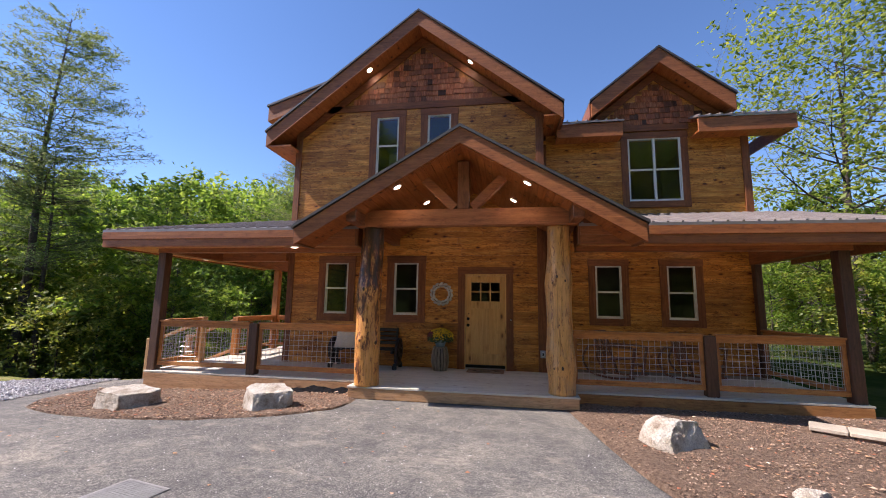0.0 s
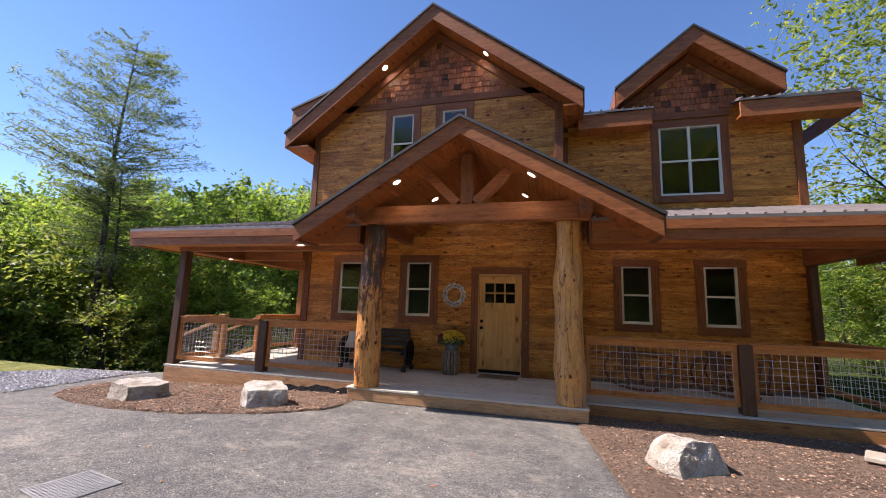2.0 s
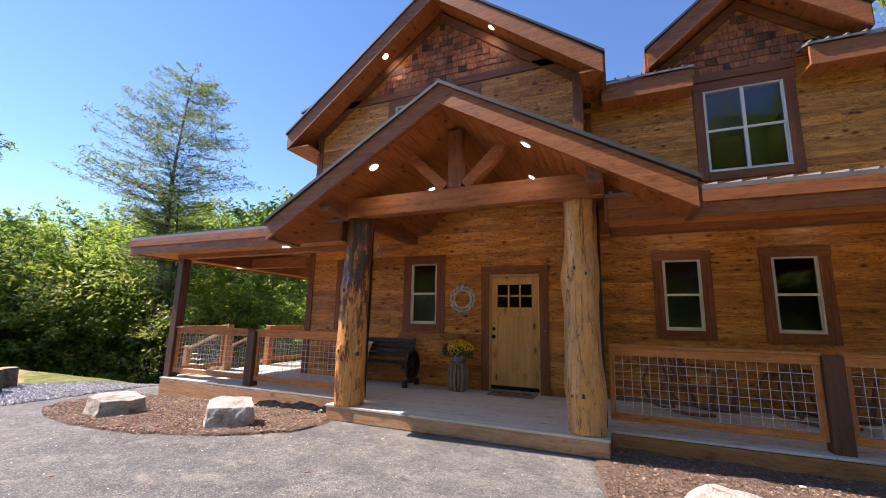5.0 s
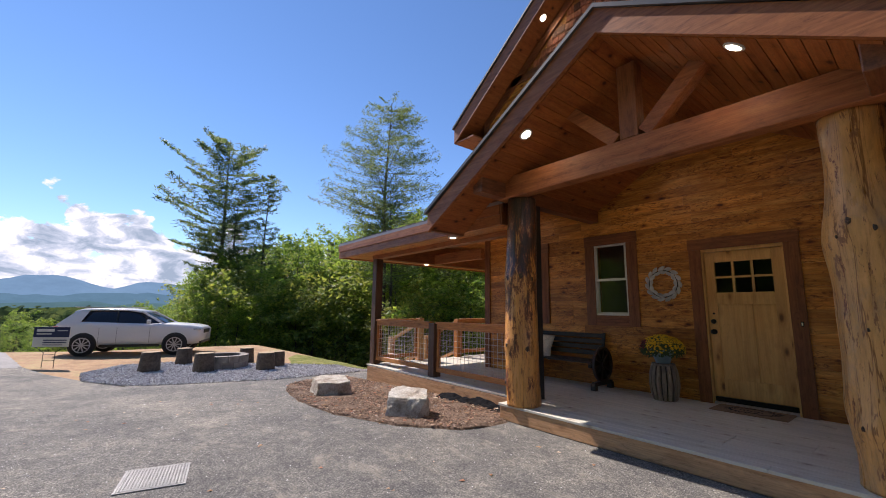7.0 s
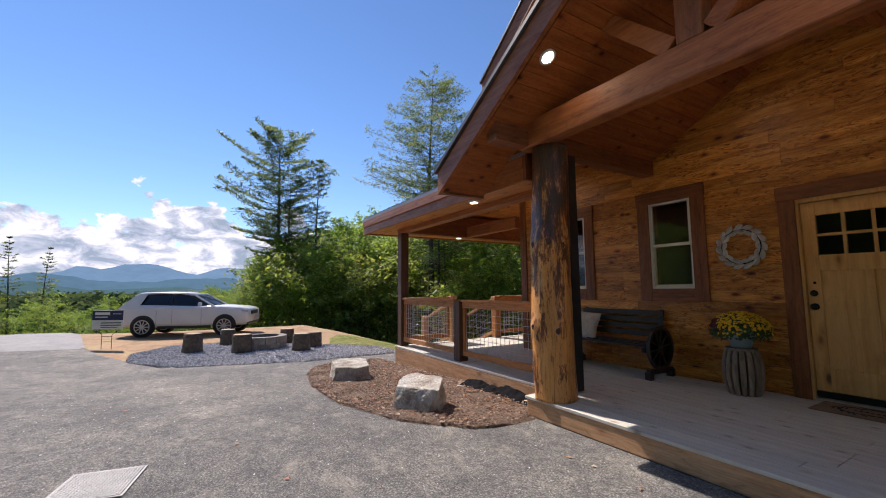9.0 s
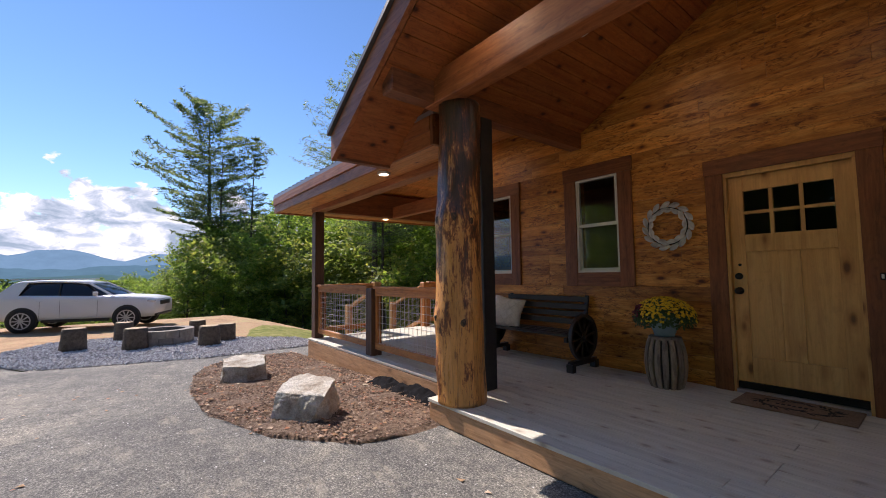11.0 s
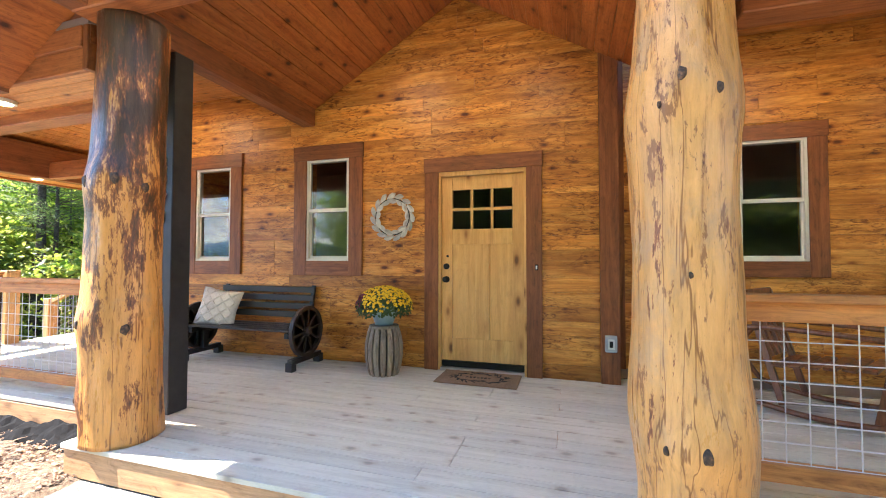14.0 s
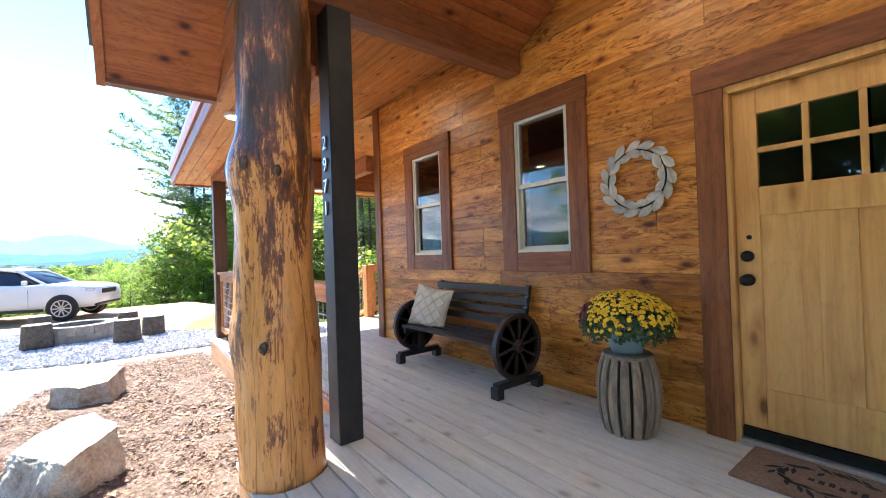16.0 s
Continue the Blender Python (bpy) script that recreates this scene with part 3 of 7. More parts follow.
for i, o in enumerate(MAIN_OPEN):
    if i != 2:
        window_unit(*o, 9.585, "window_%d" % (i + 1), "white double-hung window in a brown wood surround", 1, 0.18)
for i, o in enumerate(RIGHT_OPEN):
    window_unit(*o, 10.205, "window_%d" % (i + 6), "white double-hung window in a brown wood surround" if i < 2 else "wide white twin double-hung window in a brown surround", 1 if i < 2 else 2, 0.16)


# ---------- roofs ----------
def gable_roof(name, apex, top, slope, xl, xr, y0, y1, depth, label, cut=None):
    """Two slabs with rake fascias and a dark drip edge; returns the thing."""
    roof = thing(name, (apex, y0, top), label, "roof", "", "structure")
    for xe in (xl, xr):
        s = xe - apex
        zt = -abs(s) * slope
        bm = bmesh.new()
        e = s if not cut else math.copysign(min(abs(s), cut[0]), s)
        prism(bm, [(0, -0.035, 0), (e, -0.035, -abs(e) * slope), (e, -0.035, -abs(e) * slope - 0.05), (0, -0.035, -0.05)], (0, y1 - y0 + 0.035, 0))
        if e != s:
            prism(bm, [(e, -0.035, -abs(e) * slope), (s, -0.035, zt), (s, -0.035, zt - 0.05), (e, -0.035, -abs(e) * slope - 0.05)], (0, cut[1] + 0.035, 0))
        part("metal_sheet", bm, M["drip"], roof, "dark grey roof metal with drip edge")
        bm = bmesh.new()
        k = 0.04 if s > 0 else -0.04
        prism(bm, [(0, 0, -0.05), (s - k, 0, zt - 0.05), (s - k, 0, zt - depth), (0, 0, -depth)], (0, 0.05, 0))
        fa = part("fascia", bm, M["fascia"], roof, "orange-brown rake board")
        inner = s if not cut else math.copysign(min(abs(s), cut[0]), s)
        bm = bmesh.new()
        e = inner - k * 2 if inner == s else inner
        prism(bm, [(0, 0.05, -0.05), (e, 0.05, -abs(e) * slope - 0.05), (e, 0.05, -abs(e) * slope - depth + 0.05), (0, 0.05, -depth + 0.05)], (0, y1 - y0 - 0.05, 0))
        if inner != s:
            prism(bm, [(e, 0.05, -abs(e) * slope - 0.05), (s - k * 2, 0.05, zt - 0.05), (s - k * 2, 0.05, zt - depth + 0.05), (e, 0.05, -abs(e) * slope - depth + 0.05)], (0, cut[1] - 0.05, 0))
        part("deck_boards", bm, M["ceiling"], roof, "knotty stained soffit")
        part("eave_board", boxes((min(s, s - k * 2), 0.05, zt - depth + 0.02, max(s, s - k * 2), cut[1] if cut else y1 - y0, zt - 0.05)), M["beam_y"], roof)
    return roof


gable_roof("main_roof", GX, GZ, GS, -6.16, 1.3, 9.05, 17.4, 0.43, "steep gable roof with orange-brown rake boards")
gable_roof("dormer_roof", DX, DZ, DS, 2.0, 5.28, 9.75, 14.5, 0.43, "small steep dormer roof with brown rake boards")
portico = gable_roof("portico_roof", PX, PZ, PS, -3.74, 2.14, 6.46, 9.58, 0.33, "portico gable roof with orange-brown rake boards", (2.02, 0.72))

# soffit returns closing the main gable's lower ends
structure("eave_return", boxes((-6.1, 9.08, 5.42, -5.45, 17.0, 5.46)), M["ceiling"], "stained soffit under the eave", "soffit")
structure("eave_return", boxes((0.85, 9.08, 5.85, 1.24, 10.2, 5.89)), M["ceiling"], "stained soffit under the eave", "soffit")

# wing eaves and roof
for a, b in ((1.2, 2.74), (4.41, 6.46)):
    structure("eave_fascia", boxes((a, 9.75, 5.58, b, 9.8, 5.92), bevel=0.004), M["fascia"], "brown eave fascia board", "fascia")
    structure("eave_soffit", boxes((a, 9.8, 5.6, b, 10.22, 5.64)), M["ceiling"], "stained eave soffit", "soffit")
    bm = bmesh.new()
    prism(bm, [(a - 0.02, 9.71, 5.93), (b + 0.03, 9.71, 5.93), (b + 0.03, 13.6, 7.3), (a - 0.02, 13.6, 7.3)], (0, 0, 0.04))
    structure("wing_roof", bm, M["metal_roof"], "bronze metal wing roof", "roof")
    bm = bmesh.new()
    for k in range(int((b - a) / 0.23) + 1):
        x = a + 0.03 + k * 0.23
        bar(bm, (x, 9.70, 5.985), (x, 13.6, 7.355), 0.03, 0.03)
    structure("roof_ribs", bm, M["metal_roof"], "raised ribs of the metal wing roof", "roof")
structure("eave_end", boxes((6.41, 9.8, 5.6, 6.45, 13.6, 5.92)), M["fascia"], "brown eave end board", "fascia")
# side shed roof at the back of the left flank
bm = bmesh.new()
prism(bm, [(-7.1, 10.5, 6.85), (-5.3, 10.5, 7.45), (-5.3, 10.5, 7.9), (-7.1, 10.5, 7.3)], (0, 5, 0))
structure("side_dormer_roof", bm, M["fascia"], "brown fascia of a side dormer roof", "roof")
bm = bmesh.new()
prism(bm, [(-7.14, 10.46, 7.3), (-5.3, 10.46, 7.92), (-5.3, 10.46, 7.98), (-7.14, 10.46, 7.36)], (0, 5, 0))
structure("side_dormer_metal", bm, M["drip"], "dark metal edge of a side dormer roof", "roof")

# porch roofs: slabs, ribbed panels, fascia, ceilings, beams
EY, EZ, RS = 7.16, 2.92, 0.27


def porch_slab(name, pts, label):
    bm = bmesh.new()
    prism(bm, pts, (0, 0, -0.05))
    return structure(name, bm, M["metal_roof"], label, "roof")


LX = -8.45
RX = 6.6
wl_z = EZ + RS * (9.6 - EY)
hip = 9.6 - EY
left_roof = porch_slab("porch_roof_front", [(LX, EY, EZ), (-2.78, EY, EZ), (-2.78, 9.6, wl_z), (LX + hip, 9.6, wl_z)], "bronze ribbed metal porch roof")
porch_slab("porch_roof_side", [(LX, EY, EZ), (LX + hip, 9.6, wl_z), (-5.5, 10.11, EZ + RS * 2.95), (-5.5, 13.0, EZ + RS * 2.95), (LX, 13.0, EZ)], "bronze ribbed metal porch roof")
right_roof = porch_slab("porch_roof_wing", [(1.22, EY, EZ), (RX, EY, EZ), (RX, 10.22, EZ + RS * (10.22 - EY)), (1.22, 10.22, EZ + RS * (10.22 - EY))], "bronze ribbed metal porch roof")
for k in range(24):
    x = LX + 0.1 + k * 0.23
    top_y = min(9.58, EY + (x - LX))
    part("rib", bar(bmesh.new(), (x, EY, EZ + 0.012), (x, top_y, EZ + 0.012 + RS * (top_y - EY)), 0.035, 0.028), M["metal_roof"], left_roof)
for k in range(23):
    x = 1.28 + k * 0.23
    part("rib", bar(bmesh.new(), (x, EY, EZ + 0.012), (x, 10.2, EZ + 0.012 + RS * (10.2 - EY)), 0.035, 0.028), M["metal_roof"], right_roof)
for a, b in ((LX, -2.85), (1.24, RX)):
    structure("porch_fascia", boxes((a, EY, EZ - 0.2, b, EY + 0.04, EZ - 0.05), bevel=0.004), M["fascia"], "orange-brown porch fascia board", "fascia")
    structure("porch_fascia_lower", boxes((a, EY + 0.025, EZ - 0.36, b, EY + 0.065, EZ - 0.2), bevel=0.004), M["fascia"], "orange-brown lower fascia board", "fascia")
structure("porch_side_fascia", boxes((LX, EY + 0.07, EZ - 0.36, LX + 0.04, 13.0, EZ - 0.05), bevel=0.004), M["fascia"], "orange-brown side fascia board", "fascia")
structure("porch_side_fascia_2", boxes((RX - 0.04, EY + 0.07, EZ - 0.36, RX, 10.6, EZ - 0.05), bevel=0.004), M["fascia"], "orange-brown side fascia board", "fascia")


def board_ceiling(name, x0, x1, y0, y1, z, along, slope=0.0, w=0.13):
    """Tongue-and-groove boards in one mesh; slope lifts z per metre of y."""
    bm = bmesh.new()
    if along == "x":
        y = y0
        while y < y1 - 0.01:
            e = min(y + w - 0.006, y1)
            prism(bm, [(x0, y, z + slope * (y - y0)), (x1, y, z + slope * (y - y0)), (x1, e, z + slope * (e - y0)), (x0, e, z + slope * (e - y0))], (0, 0, 0.02))
            y += w
    box(bm, x0, y0, z + 0.025 + (0 if slope >= 0 else slope * (y1 - y0)), x1, y1, z + 0.03) if not slope else None
    return structure(name, bm, M["ceiling_x"], "knotty stained tongue-and-groove ceiling", "ceiling")


board_ceiling("ceiling_soffit_left", LX + 0.05, -2.85, EY + 0.07, 7.66, EZ - 0.33, "x")
board_ceiling("ceiling_soffit_right", 1.24, RX - 0.05, EY + 0.07, 7.66, EZ - 0.33, "x")
structure("ceiling_soffit_side", boxes((LX + 0.05, 7.66, EZ - 0.33, -7.52, 12.9, EZ - 0.31)), M["ceiling_x"], "stained soffit boards", "ceiling")


def porch_ceiling_z(d):
    return 2.97 + 0.265 * (d - 0.68)


def raked_ceiling(name, x_from, x_to, y_from, y_to):
    """Boards along x under the rafters, each a little higher than the last."""
    bm = bmesh.new()
    y = y_from
    while y < y_to - 0.01:
        e = min(y + 0.124, y_to)
        za, zb = porch_ceiling_z(y - EY), porch_ceiling_z(e - EY)
        prism(bm, [(x_from(y), y, za), (x_to, y, za), (x_to, e, zb), (x_from(e), e, zb)], (0, 0, 0.02))
        y += 0.13
    return structure(name, bm, M["ceiling_x"], "knotty stained tongue-and-groove porch ceiling", "ceiling")


raked_ceiling("ceiling_porch_left", lambda y: LX + (y - EY) + 0.02, -2.83, 7.84, 9.56)
raked_ceiling("ceiling_porch_right", lambda y: 1.25, RX - 0.05, 7.84, 10.19)
bm = bmesh.new()
x = -7.77
while x < -5.54:
    e = min(x + 0.124, -5.52)
    za, zb = porch_ceiling_z(x - LX), porch_ceiling_z(e - LX)
    prism(bm, [(x, EY + x - LX, za), (e, EY + e - LX, zb), (e, 12.9, zb), (x, 12.9, za)], (0, 0, 0.02))
    x += 0.13
structure("ceiling_porch_side", bm, M["ceiling_x"], "knotty stained tongue-and-groove porch ceiling", "ceiling")
# porch beams on the posts
for n, b, m in (("porch_beam", (-7.55, 7.66, 2.5, -2.82, 7.84, 3.0), "fascia"), ("porch_beam", (1.24, 7.66, 2.5, RX - 0.9, 7.84, 3.0), "fascia"), ("porch_beam", (-7.52, 7.84, 2.5, -7.34, 12.8, 3.0), "beam_y"), ("porch_beam", (5.46, 7.84, 2.5, 5.64, 10.2, 2.98), "beam_y"), ("porch_beam", (-7.34, 9.42, 2.5, -5.56, 9.56, 2.75), "fascia")):
    structure(n, boxes(b, bevel=0.008), M[m], "orange-brown timber porch beam", "beam")

# portico ceiling boards along the ridge (one mesh)
bm = bmesh.new()
for s in (-1, 1):
    u = 0.0
    while u < 2.05:
        e = min(u + 0.124, 2.07)
        za, zb = PZ - 0.345 - PS * u, PZ - 0.345 - PS * e
        prism(bm, [(PX + s * u, 6.52, za), (PX + s * e, 6.52, zb), (PX + s * e, 6.52, zb + 0.02), (PX + s * u, 6.52, za + 0.02)], (0, 3.04, 0))
        u += 0.13
structure("ceiling_portico", bm, M["ceiling"], "knotty stained tongue-and-groove portico ceiling", "ceiling")

# boards closing the porch roofs against the portico
for s in (-1, 1):
    bm = bmesh.new()
    prism(bm, [(PX + s * 2.0, 7.185, 2.75), (PX + s * 2.71, 7.185, 2.75), (PX + s * 2.71, 7.185, 2.80), (PX + s * 2.0, 7.185, 3.22)], (0, 0.035, 0))
    structure("trim", bm, M["trim_x"], "dark brown closing board behind the portico eave", "trim")
for xa, xb in ((-2.848, -2.80), (1.20, 1.238)):
    structure("trim", boxes((xa, 7.17, 2.56, xb, 7.66, 3.06), bevel=0.004), M["trim"], "dark brown closing board between the roofs", "trim")

# portico timbers
truss = thing("portico_truss", (PX, 7.15, 2.89), "orange-brown timber truss with king post and braces", "truss", "", "structure")
part("cross_beam", boxes((-2.0, -0.09, 0, 2.0, 0.09, 0.31), bevel=0.01), M["fascia"], truss)
part("king_post", boxes((-0.105, -0.085, 0.31, 0.105, 0.085, 1.2), bevel=0.008), M["beam_z"], truss)
for s in (-1, 1):
    part("brace", bar(bmesh.new(), (s * 0.16, 0, 0.33), (s * 0.86, 0, 1.02), 0.16, 0.17, (0, 1, 0), 0.006), M["fascia"], truss)
for x in (PX - 1.92, PX + 1.92):
    b = thing("plate_beam", (x, 6.58, 2.9), "dark orange-brown timber plate beam over the post", "beam", "plate beams", "structure")
    part("timber", boxes((-0.09, 0, 0, 0.09, 2.98, 0.36), bevel=0.01), M["beam_y"], b)


# ---------- deck ----------
structure("deck_frame", boxes((-7.43, 7.64, -0.28, -2.82, 9.58, -0.025), (-2.8, 7.16, -0.18, 1.1, 9.58, -0.025), (1.12, 7.64, -0.25, 5.6, 10.2, -0.025), (-7.43, 9.58, -0.28, -5.56, 12.9, -0.025)), M["skirt"], "timber deck frame", "deck")
for n, b, m, l in (("deck_skirt", (-7.47, 7.58, -0.36, -2.84, 7.63, -0.02), "deck_edge", "pale weathered deck skirt board"), ("deck_skirt", (-7.47, 7.63, -0.36, -7.43, 8.3, -0.02), "deck_edge", "pale weathered deck skirt board"), ("deck_skirt", (-2.82, 7.11, -0.19, 1.14, 7.15, -0.01), "deck_edge", "pale deck skirt board at the entrance step"), ("deck_skirt", (-2.82, 7.15, -0.19, -2.79, 7.6, -0.01), "deck_edge", "pale deck skirt board"), ("deck_skirt", (1.12, 7.15, -0.19, 1.15, 7.6, -0.01), "skirt", "brown deck skirt board"), ("deck_skirt", (1.16, 7.58, -0.27, 5.66, 7.63, -0.02), "skirt", "orange-brown deck skirt board")):
    structure(n, boxes(b, bevel=0.004), M[m], l, "deck")
for x in (2.6, 4.0, 5.4):
    structure("deck_pier", boxes((x - 0.09, 8.2, -1.2, x + 0.09, 8.38, -0.25)), M["skirt"], "timber deck pier", "deck")

def log_post(x, y, r0, r1, h, seed, mat, knots, label):
    """Peeled log: swollen and crooked, with branch collars; knots are rows of height, bearing in degrees, size and bulge."""
    bm = bmesh.new()
    n, sides = 110, 56
    rings = []
    for i in range(n + 1):
        f = i / n
        z = h * f
        ring = []
        for k in range(sides):
            a = 2 * math.pi * k / sides
            c, s = math.cos(a), math.sin(a)
            r = r0 + (r1 - r0) * f
            r += 0.020 * noise.noise((c * 1.3 + seed, s * 1.3, z * 1.7)) + 0.008 * noise.noise((c * 5 + seed, s * 5, z * 3.0))
            r += 0.003 * noise.noise((c * 16 + seed, s * 16, z * 5.0))
            for kz, ka, size, bulge in knots:
                da = math.atan2(math.sin(a - math.radians(ka)), math.cos(a - math.radians(ka))) * r0
                r += bulge * math.exp(-((z - kz) / (size * 2.6)) ** 2 - (da / (size * 2.8)) ** 2)
            ring.append(bm.verts.new((c * r + 0.018 * math.sin(z * 1.5 + seed), s * r + 0.010 * math.sin(z * 2.1 + seed), z)))
        rings.append(ring)
    for a, b in zip(rings, rings[1:]):
        for k in range(sides):
            bm.faces.new((a[k], a[(k + 1) % sides], b[(k + 1) % sides], b[k]))
    bm.faces.new(rings[0][::-1])
    bm.faces.new(rings[-1])
    skin = [[(v.co.x, v.co.y) for v in ring] for ring in rings]
    post = thing("log_post", (x, y, DECK), label, "post", "log posts")
    wood_part = part("log", bm, mat, post, "", True)
    for kz, ka, size, bulge in knots:
        if size > 0.07:
            continue
        cx, cy = skin[round(kz / h * n)][round(ka / 360 * sides) % sides]
        bm = bmesh.new()
        eye = size * 0.46
        out = []
        for rr, d in ((1.0, -0.014), (0.9, 0.003), (0.6, 0.009), (0.3, 0.010)):
            out.append([bm.verts.new((d, eye * rr * math.cos(t) * (1 + 0.14 * math.sin(2 * t + kz * 9)), eye * 1.5 * rr * math.sin(t) * (1 + 0.16 * math.sin(3 * t + kz * 7)))) for t in (2 * math.pi * q / 18 for q in range(18))])
        for p, q in zip(out, out[1:]):
            for t in range(18):
                bm.faces.new((p[t], p[(t + 1) % 18], q[(t + 1) % 18], q[t]))
        bm.faces.new(out[-1])
        kn = part("knot", bm, M["knot"], wood_part, "dark weathered branch knot", True)
        kn.matrix_basis = pose(cx, cy, kz, 0, 0, ka)
    return post


def log_material(name, bark, tone, low_bark, fleck):
    """Varnished sapwood with drying cracks and ragged flakes of inner bark, thickest towards the top end of the log."""
    g = Graph(name)
    n = g.noise(g.coord((4, 4, 0.9), shift=True), 2.0, 8, 0.7, 0.5)
    c = g.ramp(n, [(0.28, tuple(v * 0.66 for v in tone)), (0.5, tone), (0.75, tuple(min(0.8, v * 1.15 + 0.04) for v in tone))])
    fine = g.noise(g.coord((24, 24, 1.8), shift=True), 1.5, 7, 0.75, 0.3)
    c = g.mix(0.75, c, g.ramp(fine, [(0.33, (0.45, 0.33, 0.24)), (0.46, (0.97, 0.96, 0.95)), (0.72, (1.18, 1.16, 1.12))]), "MULTIPLY")
    crack = g.noise(g.coord((5.5, 5.5, 0.22), shift=True), 1.6, 4, 0.5, 0.15)
    c = g.mix(0.85, c, g.ramp(crack, [(0.488, (1, 1, 1)), (0.497, (0.30, 0.19, 0.12)), (0.503, (0.30, 0.19, 0.12)), (0.512, (1, 1, 1))]), "MULTIPLY")
    grey = g.noise(g.coord((2.2, 2.2, 1.2), shift=True), 1.3, 6, 0.7, 0.3)
    c = g.mix(g.ramp(grey, [(0.53, (0, 0, 0)), (0.66, (0.6, 0.6, 0.6))]), c, (0.36, 0.24, 0.14))
    flake = g.noise(g.coord((15, 15, 3.6), shift=True), 1.3, 7, 0.72, 0.2)
    c = g.mix(g.ramp(flake, [(fleck, (0, 0, 0)), (fleck + 0.03, (0.85, 0.85, 0.85))]), c, (0.22, 0.085, 0.032))
    b = g.noise(g.coord((7.0, 7.0, 1.7), shift=True), 1.3, 10, 0.76, 0.12)
    sep = g.n.new("ShaderNodeSeparateXYZ")
    tc = g.n.new("ShaderNodeTexCoord")
    g.l.new(tc.outputs["Object"], sep.inputs[0])
    mr = g.n.new("ShaderNodeMapRange")
    for key, v in (("From Min", 1.1), ("From Max", 2.0), ("To Min", low_bark), ("To Max", bark)):
        mr.inputs[key].default_value = v
    g.l.new(sep.outputs[2], mr.inputs["Value"])
    ad = g.n.new("ShaderNodeMath")
    g.l.new(b, ad.inputs[0])
    g.l.new(mr.outputs[0], ad.inputs[1])
    mask = g.ramp(ad.outputs[0], [(0.565, (0, 0, 0)), (0.58, (0.95, 0.95, 0.95))])
    inner = g.ramp(ad.outputs[0], [(0.57, (0.25, 0.085, 0.028)), (0.62, (0.12, 0.04, 0.018)), (0.67, (0.032, 0.018, 0.014))])
    inner = g.mix(0.7, inner, g.ramp(fine, [(0.35, (0.5, 0.45, 0.4)), (0.65, (1.6, 1.5, 1.45))]), "MULTIPLY")
    c = g.mix(mask, c, inner)
    hgt = g.mix(0.5, ad.outputs[0], flake)
    return g.set(c, g.ramp(b, [(0.3, (0.24,) * 3), (0.7, (0.40,) * 3)]), hgt, 0.6, 0.02)


M["knot"] = mottled("branch_knot", [(0.3, (0.012, 0.008, 0.006)), (0.5, (0.06, 0.032, 0.018)), (0.65, (0.20, 0.10, 0.045))], 45, 0.6, 0.8, 0.01)
M["log"] = log_material("varnished_log_with_bark", 0.142, (0.62, 0.285, 0.075), 0.03, 0.585)
M["log_pale"] = log_material("varnished_pale_log", -0.03, (0.62, 0.315, 0.095), -0.04, 0.575)
log_post(-2.55, 7.30, 0.232, 0.20, 2.87, 3.0, M["log"], ((1.74, -50, 0.06, 0.03), (1.70, -10, 0.05, 0.028), (1.72, -95, 0.06, 0.03), (1.73, 150, 0.09, 0.03), (0.76, -32, 0.055, 0.026), (0.80, -100, 0.045, 0.022), (0.30, -120, 0.04, 0.016)), "varnished log post with dark inner bark patches")
log_post(0.89, 7.33, 0.225, 0.198, 2.87, 9.0, M["log_pale"], ((1.97, -102, 0.045, 0.020), (1.90, -72, 0.036, 0.018), (1.86, -125, 0.024, 0.010), (1.84, -165, 0.10, 0.030), (1.85, -20, 0.10, 0.026), (0.45, -88, 0.050, 0.022), (0.44, -125, 0.030, 0.016), (0.50, -20, 0.10, 0.030), (0.5, 175, 0.09, 0.022), (1.15, -98, 0.022, 0.008)), "varnished pale honey log post with knots")


# square posts
def square_post(x, y, s, z0, z1, mat, label, group):
    ob = part("square_post", boxes((-s / 2, -s / 2, 0, s / 2, s / 2, z1 - z0), bevel=0.006), mat, None, "", False, (x, y, z0))
    return tagged(ob, label, "post", group)


number_post = square_post(-2.69, 7.75, 0.17, DECK, 2.9, M["dark_post"], "black-stained square post with house number", "square posts")
square_post(1.03, 7.75, 0.17, DECK, 2.9, M["dark_post"], "black-stained square post behind the log", "square posts")
square_post(-7.43, 7.75, 0.18, -0.3, 2.5, M["brown_post"], "dark brown square corner post", "square posts")
square_post(5.55, 7.75, 0.18, -0.3, 2.5, M["brown_post"], "dark brown square corner post", "square posts")
square_post(-7.43, 12.2, 0.18, DECK, 2.5, M["rail_z"], "orange-brown square porch post", "square posts")
square_post(5.55, 10.1, 0.14, DECK, 2.5, M["brown_post"], "dark brown half post at the wall", "square posts")


def lettering(text, size, mat, parent, m, name, depth=0.006):
    cu = bpy.data.curves.new(name, "FONT")
    cu.body = text
    cu.size = size
    cu.extrude = depth
    cu.align_x = "CENTER"
    cu.align_y = "CENTER"
    tmp = bpy.data.objects.new("tmp_text", cu)
    scene.collection.objects.link(tmp)
    me = bpy.data.meshes.new_from_object(tmp.evaluated_get(bpy.context.evaluated_depsgraph_get()))
    bpy.data.objects.remove(tmp)
    me.materials.clear()
    me.materials.append(mat)
    ob = new(name, me)
    ob.parent = parent
    ob.matrix_basis = m
    return ob


